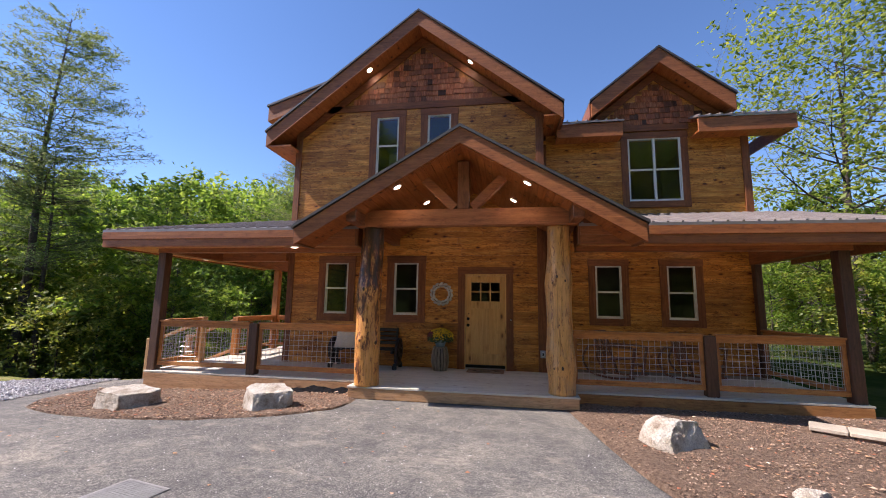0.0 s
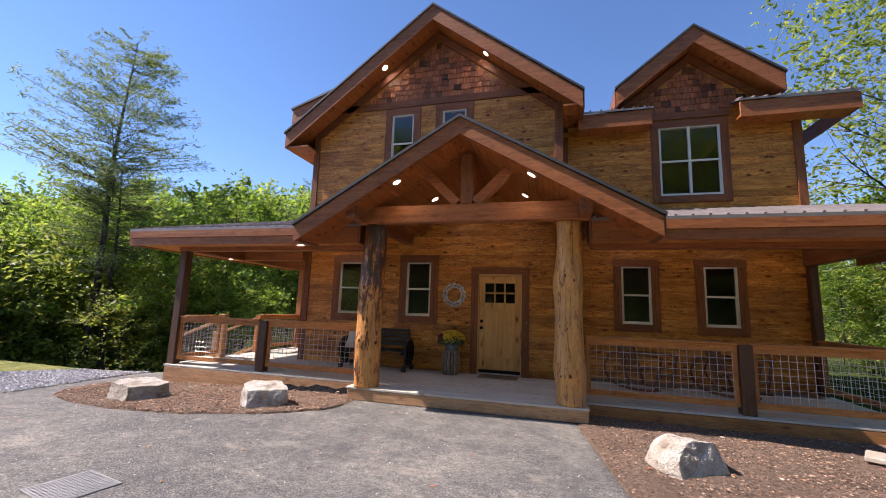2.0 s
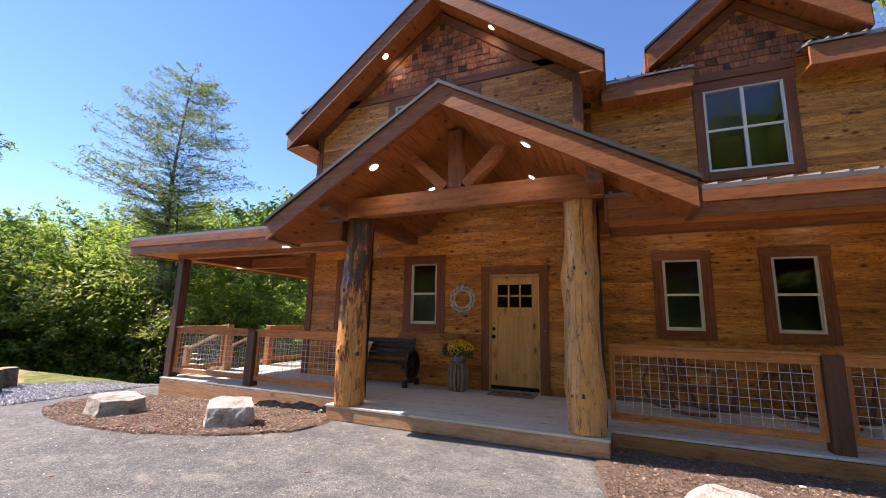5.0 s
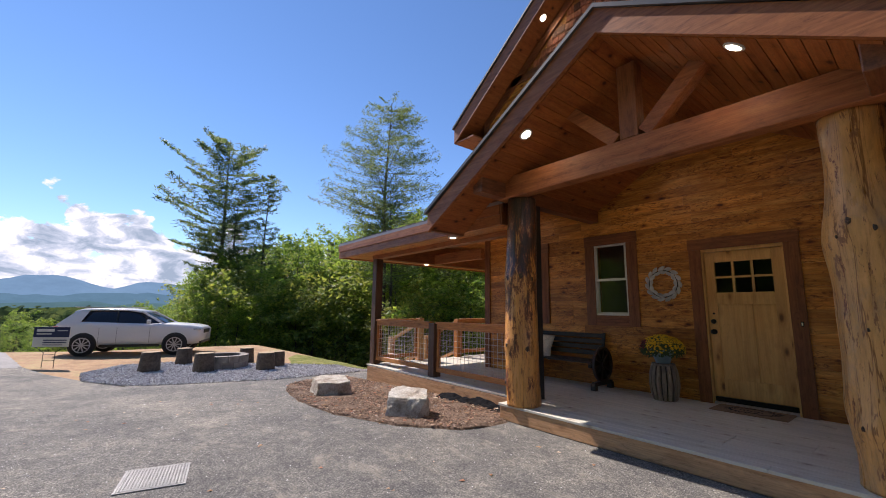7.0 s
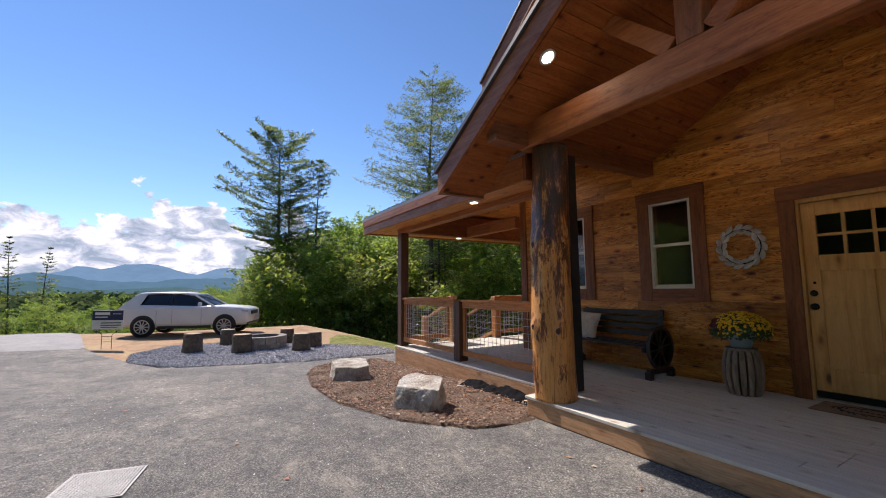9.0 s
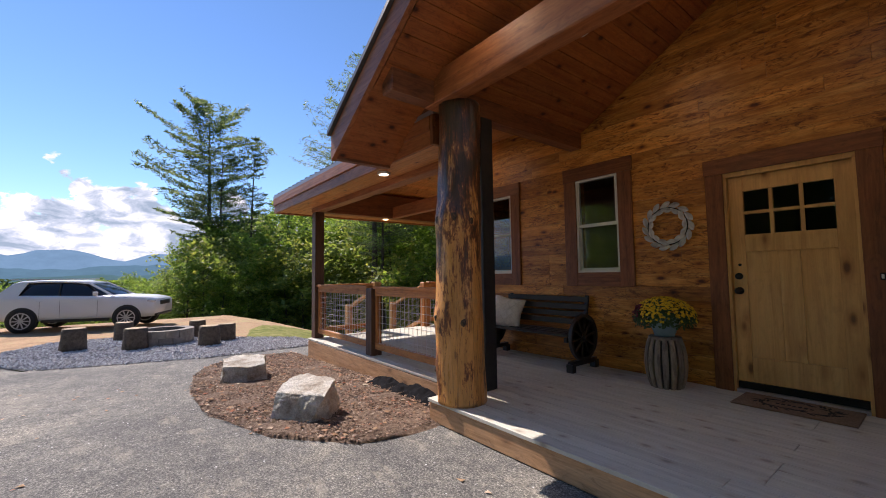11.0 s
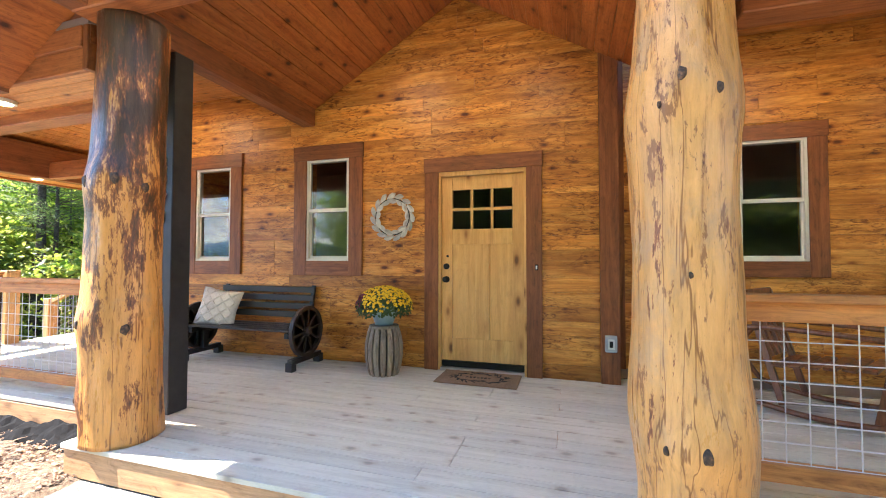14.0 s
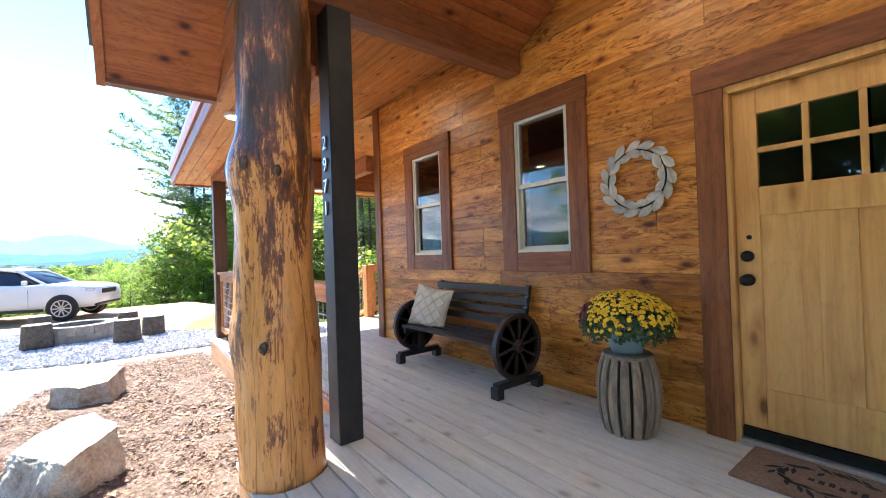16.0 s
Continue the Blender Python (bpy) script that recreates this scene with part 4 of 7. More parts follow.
M["silver"] = mottled("brushed_silver", [(0.3, (0.5, 0.5, 0.5)), (0.7, (0.66, 0.66, 0.66))], 10, 0.35, 0.1, metal=0.8)
for i, ch in enumerate("2971"):
    lettering(ch, 0.13, M["silver"], number_post, pose(0.0, -0.092, 2.0 - DECK - i * 0.145, 90, 0, 0), "numeral")


# ---------- railings ----------
def wire_panel(bm, w, h, step=0.1, r=0.0034):
    n = max(1, round(w / step))
    for i in range(n + 1):
        x = w * i / n
        tube(bm, [(x, 0.004, 0), (x, 0.004, h)], [r, r], 5, False)
    m = max(1, round(h / step))
    for j in range(m + 1):
        z = h * j / m
        tube(bm, [(0, -0.002, z), (w, -0.002, z)], [r, r], 5, False)
    return bm


def railing(p, q, label, cap=True):
    """A railing bay between p and q: rails, stiles and a wire panel."""
    p, q = Vector(p), Vector(q)
    d = q - p
    L = math.hypot(d.x, d.y)
    th = thing("railing", (p.x, p.y, p.z), label, "railing", "porch railings", "", math.degrees(math.atan2(d.y, d.x)))
    part("top_rail", boxes((0, -0.07, 1.0, L, 0.07, 1.04), bevel=0.005), M["rail"], th, "orange-brown cedar cap board")
    part("upper_rail", boxes((0, -0.035, 0.9, L, 0.035, 1.0), bevel=0.004), M["rail"], th)
    part("bottom_rail", boxes((0, -0.035, 0.10, L, 0.035, 0.19), bevel=0.004), M["rail"], th)
    part("stile", boxes((0, -0.03, 0.19, 0.06, 0.03, 0.9), bevel=0.003), M["rail_z"], th)
    part("stile", boxes((L - 0.06, -0.03, 0.19, L, 0.03, 0.9), bevel=0.003), M["rail_z"], th)
    part("wire_panel", wire_panel(bmesh.new(), L - 0.12, 0.71), M["wire"], th, "galvanised square wire mesh", loc=(0.06, 0, 0.19))
    return th


def rail_post(x, y, mat, label, h=1.0, s=0.17, z=-0.02):
    ob = part("rail_post", boxes((-s / 2, -s / 2, 0, s / 2, s / 2, h - z), bevel=0.006), mat, None, "", False, (x, y, z))
    return tagged(ob, label, "post", "railing posts")


LAB = "orange-brown cedar railing with galvanised wire mesh"
railing((-7.33, 7.75, DECK), (-5.24, 7.75, DECK), LAB)
railing((-5.03, 7.75, DECK), (-2.8, 7.75, DECK), LAB)
rail_post(-5.135, 7.75, M["brown_post"], "dark brown square railing post", 1.03, 0.18)
railing((1.16, 7.75, DECK), (3.31, 7.75, DECK), LAB)
railing((3.5, 7.75, DECK), (5.46, 7.75, DECK), LAB)
rail_post(3.405, 7.75, M["brown_post"], "dark brown square railing post", 1.03, 0.18)
railing((5.55, 7.85, DECK), (5.55, 10.05, DECK), LAB)
railing((-7.43, 7.85, DECK), (-7.43, 8.95, DECK), LAB)
rail_post(-7.43, 9.05, M["new_wood"], "fresh pale pine railing post at the steps", 1.08, 0.16)
rail_post(-7.43, 10.35, M["rail_z"], "orange-brown railing post at the steps", 1.05, 0.16)
railing((-7.43, 10.44, DECK), (-7.43, 12.1, DECK), LAB)
railing((-7.33, 12.2, DECK), (-5.6, 12.2, DECK), LAB)

# side steps going down from the left porch
steps = thing("porch_steps", (-7.47, 9.7, -0.5), "pale pine porch steps with sloping handrails", "stairs")
for i in range(3):
    part("tread", boxes((-0.05 - 0.3 * (i + 1), -0.6, 0.36 - 0.17 * i, -0.02 - 0.3 * i, 0.6, 0.4 - 0.17 * i), bevel=0.004), M["new_wood"], steps)
for y in (-0.62, 0.62):
    part("stringer", bar(bmesh.new(), (0, y, 0.34), (-1.0, y, 0.0), 0.04, 0.22), M["new_wood"], steps)
    nw = part("newel", boxes((-1.45, y - 0.07, -0.05, -1.31, y + 0.07, 1.02), bevel=0.005), M["new_wood"], steps)
    part("handrail", bar(bmesh.new(), (0.0, y, 1.47), (-1.36, y, 0.94), 0.09, 0.06, (0, 0, 1), 0.004), M["new_wood"], steps)
    part("lower_rail", bar(bmesh.new(), (0.0, y, 0.66), (-1.36, y, 0.14), 0.06, 0.08, (0, 0, 1), 0.004), M["new_wood"], steps)
    bm = bmesh.new()
    for i in range(13):
        x = -0.08 - i * 0.1
        tube(bm, [(x, y, 0.68 + x * 0.385), (x, y, 1.44 + x * 0.385)], [0.0022, 0.0022], 5, False)
    for j in range(7):
        z = 0.74 + j * 0.1
        tube(bm, [(-0.04, y, z), (-1.31, y, z - 0.5)], [0.0022, 0.0022], 5, False)
    part("wire_panel", bm, M["wire"], steps, "galvanised square wire mesh")


# ---------- entrance ----------
door = thing("door_1", (-0.525, 9.6, DECK), "closed knotty alder craftsman door with six small panes", "door", "", "structure")
part("casing", boxes((-0.645, -0.05, 0, -0.485, 0.0, 2.2), bevel=0.004), M["trim"], door, "reddish brown wood door casing")
part("casing", boxes((0.485, -0.05, 0, 0.645, 0.0, 2.2), bevel=0.004), M["trim"], door)
part("head_casing", boxes((-0.655, -0.055, 2.2, 0.655, 0.0, 2.36), bevel=0.004), M["trim_x"], door)
part("jamb", boxes((-0.485, -0.03, 0, -0.46, 0.16, 2.17), (0.46, -0.03, 0, 0.485, 0.16, 2.17), (-0.485, -0.03, 2.155, 0.485, 0.16, 2.2)), M["door"], door, "pale wood door jamb")
part("threshold", boxes((-0.46, -0.05, 0.0, 0.46, 0.16, 0.035), bevel=0.004), M["silver"], door, "metal threshold")
part("door_sweep", boxes((-0.455, 0.0, 0.038, 0.455, 0.03, 0.1)), M["black_metal"], door, "dark rubber door sweep")
for a, b, c, d in ((-0.457, 0.105, -0.335, 2.15), (0.335, 0.105, 0.457, 2.15)):
    part("door_stile", boxes((a, 0.015, b, c, 0.06, d), bevel=0.003), M["door"], door)
for a, b, c, d in ((-0.335, 2.0, 0.335, 2.15), (-0.335, 1.39, 0.335, 1.56), (-0.335, 0.105, 0.335, 0.35)):
    part("door_rail", boxes((a, 0.016, b, c, 0.06, d), bevel=0.003), M["door"], door)
part("door_panel", boxes((-0.335, 0.03, 0.35, -0.08, 0.05, 1.39)), M["door"], door)
part("door_panel", boxes((0.08, 0.03, 0.35, 0.335, 0.05, 1.39)), M["door"], door)
part("centre_stile", boxes((-0.08, 0.016, 0.35, 0.08, 0.06, 1.39), bevel=0.003), M["door"], door)
part("glazing_bar", boxes((-0.335, 0.018, 1.765, 0.335, 0.055, 1.795), (-0.128, 0.018, 1.56, -0.098, 0.055, 1.765), (0.098, 0.018, 1.56, 0.128, 0.055, 1.765), (-0.128, 0.018, 1.795, -0.098, 0.055, 2.0), (0.098, 0.018, 1.795, 0.128, 0.055, 2.0)), M["door"], door)
for x in (-0.335, -0.098, 0.128):
    for z in (1.56, 1.795):
        part("pane", boxes((x, 0.034, z, x + 0.237 if x < 0.1 else 0.335, 0.038, z + 0.205)), M["glass"], door)
for z in (1.02, 1.165):
    kb = part("door_knob", lathe(bmesh.new(), [(0.036, 0.0), (0.036, -0.012), (0.016, -0.016), (0.014, -0.04), (0.03, -0.046), (0.033, -0.06), (0.022, -0.072)] if z < 1.1 else [(0.034, 0), (0.034, -0.016), (0.028, -0.026), (0.01, -0.028)], 20, "y", (-0.402, 0.015, z - DECK)), M["black_metal"], door, "black round knob", True)
part("peephole", lathe(bmesh.new(), [(0.014, 0), (0.014, -0.008), (0.006, -0.01)], 12, "y", (-0.39, 0.015, 1.26)), M["black_metal"], door)

bell = thing("doorbell", (0.065, 9.55, 1.16), "small white doorbell button on the door casing", "doorbell")
part("plate", boxes((-0.016, -0.012, -0.03, 0.016, 0, 0.03), bevel=0.004), M["black_metal"], bell)
part("button", boxes((-0.008, -0.018, -0.018, 0.008, -0.012, 0.018), bevel=0.003), M["vinyl"], bell, "white button")
outlet = thing("outlet_box", (0.77, 9.55, 0.42), "grey weatherproof outlet box on the corner trim", "outlet")
M["grey_plastic"] = mottled("grey_plastic", [(0.3, (0.36, 0.37, 0.38)), (0.7, (0.44, 0.45, 0.46))], 10, 0.5, 0.1)
part("box", boxes((-0.055, -0.05, -0.08, 0.055, 0, 0.08), bevel=0.008), M["grey_plastic"], outlet)
part("cover", boxes((-0.03, -0.056, -0.05, 0.03, -0.05, 0.05), bevel=0.004), M["vinyl"], outlet)
part("socket", boxes((-0.016, -0.059, -0.03, 0.016, -0.056, 0.03)), M["black_metal"], outlet)

mat_thing = thing("doormat", (-0.5, 9.33, DECK + 0.003), "brown coir doormat with a dark leafy wreath print", "doormat")
M["coir"] = mottled("brown_coir", [(0.3, (0.22, 0.14, 0.088)), (0.7, (0.34, 0.225, 0.145))], 60, 0.95, 0.8, 0.01, 3, fine=0.4)
M["print"] = mottled("dark_print", [(0.3, (0.02, 0.02, 0.02)), (0.7, (0.04, 0.035, 0.03))], 40, 0.95, 0.5)
part("mat", boxes((-0.41, -0.23, 0, 0.41, 0.23, 0.014), bevel=0.003), M["coir"], mat_thing)
bm = bmesh.new()
rng = random.Random(5)
for i in range(46):
    a = 2 * math.pi * i / 46
    cx, cy = 0.26 * math.cos(a), 0.13 * math.sin(a)
    b = a + math.pi / 2 + rng.uniform(0.4, 0.9) * rng.choice((-1, 1))
    l, w = rng.uniform(0.06, 0.10), 0.012
    dx, dy = math.cos(b), math.sin(b)
    prism(bm, [(cx, cy, 0.0145), (cx + dx * l / 2 - dy * w, cy + dy * l / 2 + dx * w, 0.0145), (cx + dx * l, cy + dy * l, 0.0145), (cx + dx * l / 2 + dy * w, cy + dy * l / 2 - dx * w, 0.0145)], (0, 0, 0.002))
part("wreath_print", bm, M["print"], mat_thing, "dark leafy wreath print")
bm = bmesh.new()
for i in range(7):
    box(bm, -0.13 + i * 0.038, -0.012 - 0.006 * (i % 2), 0.0145, -0.13 + i * 0.038 + 0.022, 0.012 + 0.008 * (i % 3), 0.0165)
part("lettering_bars", bm, M["print"], mat_thing, "dark unreadable script")

# leaf wreath of pale wood or metal
wreath = thing("wreath", (-1.565, 9.555, 1.735), "grey-white overlapping leaf wreath hung on the wall", "wreath")
M["pale_leaf"] = mottled("whitewashed_leaf", [(0.3, (0.40, 0.40, 0.39)), (0.7, (0.66, 0.66, 0.64))], 14, 0.5, 0.3, metal=0.1, use_random=0.4)


def leaf_solid(l, w, t):
    bm = bmesh.new()
    top = bm.verts.new((0, -t, l * 0.45))
    n = 10
    rim = []
    for k in range(2 * n):
        a = 2 * math.pi * k / (2 * n)
        s, c = math.sin(a), math.cos(a)
        rim.append(bm.verts.new((w / 2 * s * abs(s) ** 0.7 * (1 - 0.3 * c), 0, l / 2 + l / 2 * c)))
    rid = [bm.verts.new((0, -t * 0.9, l * f)) for f in (0.15, 0.5, 0.85)]
    bm.verts.remove(top)
    hull = bmesh.ops.convex_hull(bm, input=bm.verts)
    return bm


leaf_me = None
for ring_r, count, off in ((0.240, 15, 0.0), (0.190, 13, 0.2)):
    for i in range(count):
        a = 2 * math.pi * i / count + off
        m = Matrix.Translation((ring_r * math.cos(a), -0.012 - 0.01 * (i % 2), ring_r * math.sin(a))) @ Matrix.Rotation(-a - (0.35 if ring_r > 0.2 else -0.35), 4, "Y") @ pose(0, 0, -0.075, -8, 0, 0)
        if leaf_me is None:
            first = part("leaf", leaf_solid(0.135, 0.06, 0.018), M["pale_leaf"], wreath)
            leaf_me = first.data
            first.matrix_basis = m
        else:
            piece("leaf", leaf_me, wreath, m)
bm = bmesh.new()
pts = [(0.212 * math.cos(a), -0.008, 0.212 * math.sin(a)) for a in (2 * math.pi * k / 24 for k in range(25))]
tube(bm, pts, [0.006] * 25, 6)
part("hoop", bm, M["black_metal"], wreath)

# wagon-wheel bench
bench = thing("bench", (-3.27, 9.25, DECK), "black slatted bench with wagon-wheel arms on the porch", "bench")
M["bench"] = mottled("black_bench_paint", [(0.3, (0.011, 0.011, 0.014)), (0.7, (0.02, 0.02, 0.024))], 9, 0.4, 0.2, 0.003)
M["wheel_wood"] = mottled("dark_brown_wheel", [(0.3, (0.022, 0.016, 0.014)), (0.7, (0.045, 0.03, 0.025))], 9, 0.5, 0.2, 0.003)
for i in range(5):
    y = -0.25 + i * 0.085
    part("seat_slat", boxes((-0.72, y, 0.41 + 0.006 * abs(i - 1), 0.72, y + 0.07, 0.435 + 0.006 * abs(i - 1)), bevel=0.004), M["bench"], bench)
for i in range(4):
    z = 0.52 + i * 0.098
    y = 0.175 + i * 0.025
    part("back_slat", boxes((-0.7, y, z, 0.7, y + 0.022, z + 0.072), bevel=0.004), M["bench"], bench)
for s in (-1, 1):
    part("back_support", bar(bmesh.new(), (s * 0.66, 0.19, 0.36), (s * 0.66, 0.30, 0.9), 0.05, 0.03, (0, 1, 0), 0.004), M["bench"], bench)
    part("seat_bearer", boxes((s * 0.68 - 0.025, -0.24, 0.345, s * 0.68 + 0.025, 0.2, 0.405), bevel=0.004), M["bench"], bench)
    ft = part("foot", boxes((s * 0.76 - 0.035, -0.27, 0.07, s * 0.76 + 0.035, 0.27, 0.13), (s * 0.76 - 0.045, -0.29, 0.0, s * 0.76 + 0.045, -0.21, 0.10), (s * 0.76 - 0.045, 0.21, 0.0, s * 0.76 + 0.045, 0.29, 0.10), bevel=0.006), M["bench"], bench)
    part("foot_strut", boxes((s * 0.72 - 0.03, -0.04, 0.12, s * 0.72 + 0.03, 0.04, 0.36), bevel=0.004), M["bench"], bench)
    wh = part("wheel", lathe(bmesh.new(), [(0.285, -0.022), (0.285, 0.022), (0.245, 0.022), (0.245, -0.022), (0.285, -0.022)], 40, "x", (s * 0.79, -0.02, 0.405)), M["wheel_wood"], bench, "dark wagon wheel arm")
    part("hub", lathe(bmesh.new(), [(0.03, -0.045), (0.05, -0.03), (0.055, 0.0), (0.05, 0.03), (0.03, 0.045)], 18, "x", (s * 0.79, -0.02, 0.405)), M["wheel_wood"], wh)
    for k in range(10):
        a = 2 * math.pi * k / 10 + 0.15
        part("spoke", bar(bmesh.new(), (s * 0.79, -0.02 + 0.045 * math.cos(a), 0.405 + 0.045 * math.sin(a)), (s * 0.79, -0.02 + 0.25 * math.cos(a), 0.405 + 0.25 * math.sin(a)), 0.024, 0.024, (1, 0, 0)), M["wheel_wood"], wh)

# cushion
M["cushion"] = mottled("cream_woven_cotton", [(0.3, (0.68, 0.62, 0.54)), (0.7, (0.80, 0.75, 0.67))], 45, 0.95, 0.6, 0.008, 3, fine=0.3)
pillow = thing("pillow", (-3.66, 9.2, 0.475), "cream woven throw pillow with diamond pattern on the bench", "pillow")
bm = bmesh.new()
N = 18
front, back = [], []
for i in range(N + 1):
    fr, br = [], []
    for j in range(N + 1):
        u, v = 2 * i / N - 1, 2 * j / N - 1
        f = max(0.0, (1 - u * u) * (1 - v * v)) ** 0.42
        pin = 1 - 0.10 * (1 - abs(u * v)) * max(abs(u), abs(v)) ** 3
        fr.append(bm.verts.new((u * 0.225 * pin, -0.075 * f, (v * pin + 1) * 0.21 + 0.012 * noise.noise((u * 2, v * 2, 1)))))
        br.append(bm.verts.new((u * 0.225 * pin, 0.075 * f + 0.001, (v * pin + 1) * 0.21)))
    front.append(fr)
    back.append(br)
for i in range(N):
    for j in range(N):
        bm.faces.new((front[i][j], front[i + 1][j], front[i + 1][j + 1], front[i][j + 1]))
        bm.faces.new((back[i][j], back[i][j + 1], back[i + 1][j + 1], back[i + 1][j]))
bmesh.ops.remove_doubles(bm, verts=bm.verts, dist=0.0025)
cush = part("cover", bm, M["cushion"], pillow, "", True)
bm = bmesh.new()
for k in range(-3, 4):
    for s in (-1, 1):
        pts = []
        for t in range(15):
            u = -1 + 2 * t / 14
            v = s * u + k * 0.56
            if abs(v) < 0.9 and abs(u) < 0.9:
                f = max(0.0, (1 - u * u) * (1 - v * v)) ** 0.42
                pts.append((u * 0.22, -0.075 * f - 0.004, (v + 1) * 0.21))
        if len(pts) > 2:
            tube(bm, pts, [0.007] * len(pts), 5)
part("woven_ribs", bm, M["cushion"], pillow, "raised cream diamond ribs", True)
for o in (pillow,):
    o.matrix_basis = pose(-3.77, 9.16, 0.425, -18, 8, 16)
    o.scale = (1.12, 1.0, 1.12)

# barrel stand and flower pot
barrel = thing("barrel_stand", (-1.52, 9.25, DECK), "weathered grey-brown barrel stand with bulging staves", "stand")
M["stave"] = wood("weathered_stave", (0.20, 0.15, 0.11), (0.32, 0.25, 0.185), (0.42, 0.335, 0.25), "z", 0.75, 0.1, 1.2, 0.4)
M["stave_dark"] = mottled("stave_gap", [(0.3, (0.03, 0.022, 0.016)), (0.7, (0.05, 0.038, 0.028))], 6, 0.9, 0.2)


def barrel_r(f):
    return 0.155 + 0.045 * math.sin(math.pi * f) ** 0.8 * (1.0 if f < 1 else 0)


part("core", lathe(bmesh.new(), [(barrel_r(k / 10) - 0.03, 0.5 * k / 10) for k in range(11)], 24), M["stave_dark"], barrel)
bm = bmesh.new()
rows = []
half = math.pi / 16 * 0.72
for k in range(10):
    f = k / 9
    r = barrel_r(f)
    rows.append([bm.verts.new((rr * math.sin(a), -rr * math.cos(a), 0.5 * f)) for rr, a in ((r - 0.03, -half), (r, -half), (r + 0.004, 0), (r, half), (r - 0.03, half))])
for a, b in zip(rows, rows[1:]):
    for i in range(5):
        bm.faces.new((a[i], a[(i + 1) % 5], b[(i + 1) % 5], b[i]))
bm.faces.new(rows[0][::-1])
bm.faces.new(rows[-1])
first = part("stave", bm, M["stave"], barrel)
for k in range(1, 16):
    piece("stave", first.data, barrel, pose(0, 0, 0, 0, 0, 22.5 * k))
part("lid", lathe(bmesh.new(), [(0.0, 0.49), (0.15, 0.49), (0.158, 0.5), (0.158, 0.515), (0.15, 0.522), (0.0, 0.522)], 28), M["stave"], barrel, "round wooden barrel top")
pot = thing("flower_pot", (-1.52, 9.25, DECK + 0.524), "blue-green pot of yellow and burgundy chrysanthemums", "potted plant")
M["pot"] = mottled("grey_blue_glaze", [(0.3, (0.17, 0.27, 0.32)), (0.7, (0.24, 0.35, 0.40))], 5, 0.42, 0.15)
part("pot", lathe(bmesh.new(), [(0.0, 0.0), (0.095, 0.0), (0.10, 0.02), (0.135, 0.12), (0.15, 0.17), (0.158, 0.175), (0.158, 0.195), (0.148, 0.195), (0.13, 0.17), (0.0, 0.165)], 32), M["pot"], pot, "", True)
M["petal_yellow"] = mottled("yellow_petal", [(0.3, (0.72, 0.44, 0.01)), (0.7, (0.85, 0.60, 0.03))], 30, 0.7, 0.2)
M["petal_red"] = mottled("burgundy_petal", [(0.3, (0.12, 0.012, 0.03)), (0.7, (0.24, 0.03, 0.06))], 30, 0.7, 0.2)
M["mum_leaf"] = mottled("mum_leaf", [(0.3, (0.02, 0.05, 0.014)), (0.7, (0.05, 0.10, 0.03))], 20, 0.6, 0.3)
rng = random.Random(11)


def dome_point(rng, lo=0.0):
    a = rng.uniform(0, 2 * math.pi)
    h = rng.uniform(lo, 1.0)
    s = math.sqrt(1 - h * h)
    return Vector((0.30 * s * math.cos(a), 0.29 * s * math.sin(a), 0.185 + 0.22 * h)), Vector((s * math.cos(a), s * math.sin(a), 0.3 + h)).normalized()


def blossom(bm, p, n, r):
    t = n.orthogonal().normalized()
    b = n.cross(t)
    c = bm.verts.new(p + n * r * 0.35)
    k = 9
    ring = [bm.verts.new(p + (t * math.cos(2 * math.pi * i / k) + b * math.sin(2 * math.pi * i / k)) * r * (1.0 if i % 2 else 0.72) - n * 0.002 * (i % 2)) for i in range(k)]
    low = bm.verts.new(p - n * r * 0.4)
    for i in range(k):
        bm.faces.new((c, ring[i], ring[(i + 1) % k]))
        bm.faces.new((low, ring[(i + 1) % k], ring[i]))


by, br, bl = bmesh.new(), bmesh.new(), bmesh.new()
for i in range(1150):
    p, n = dome_point(rng, -0.12)
    red = p.x < -0.13 and p.z < 0.33
    if rng.random() < (0.75 if p.z < 0.23 else 0.3 if p.z < 0.29 else 0.0):
        continue
    blossom(br if red else by, p * 1.0 + n * rng.uniform(-0.01, 0.012), n, rng.uniform(0.013, 0.020))
for i in range(1500):
    p, n = dome_point(rng, -0.3)
    p = p - n * rng.uniform(0.0, 0.06)
    t = n.orthogonal().normalized()
    t.rotate(Matrix.Rotation(rng.uniform(0, 6.28), 3, n))
    b = n.cross(t)
    l, w = rng.uniform(0.03, 0.05), rng.uniform(0.010, 0.016)
    vs = [bl.verts.new(p + q) for q in (Vector((0, 0, 0)), t * l * 0.5 + b * w, t * l + n * 0.01, t * l * 0.5 - b * w)]
    bl.faces.new(vs)
tagged(part("yellow_bloom", by, M["petal_yellow"], pot, "bright yellow chrysanthemum heads"), kind="stuff")
tagged(part("burgundy_bloom", br, M["petal_red"], pot, "burgundy chrysanthemum heads"), kind="stuff")
part("foliage", bl, M["mum_leaf"], pot, "dark green leaves")


# recessed lamps
def recessed_lamp(x, y, z, tilt, label, rise=0.0, lip=0.006):
    th = thing("recessed_light", (x, y, z), label, "ceiling light", "recessed lights")
    th.matrix_basis = pose(x, y, z, rise, tilt, 0)
    part("trim_ring", lathe(bmesh.new(), [(0.085, 0.004), (0.085, -lip), (0.062, -lip - 0.004), (0.06, 0.004)], 28), M["vinyl"], th, "white trim ring")
    part("lens", lathe(bmesh.new(), [(0.0, -0.002), (0.06, -0.002), (0.06, 0.003), (0.0, 0.003)], 28), M["lamp"], th, "glowing lens")


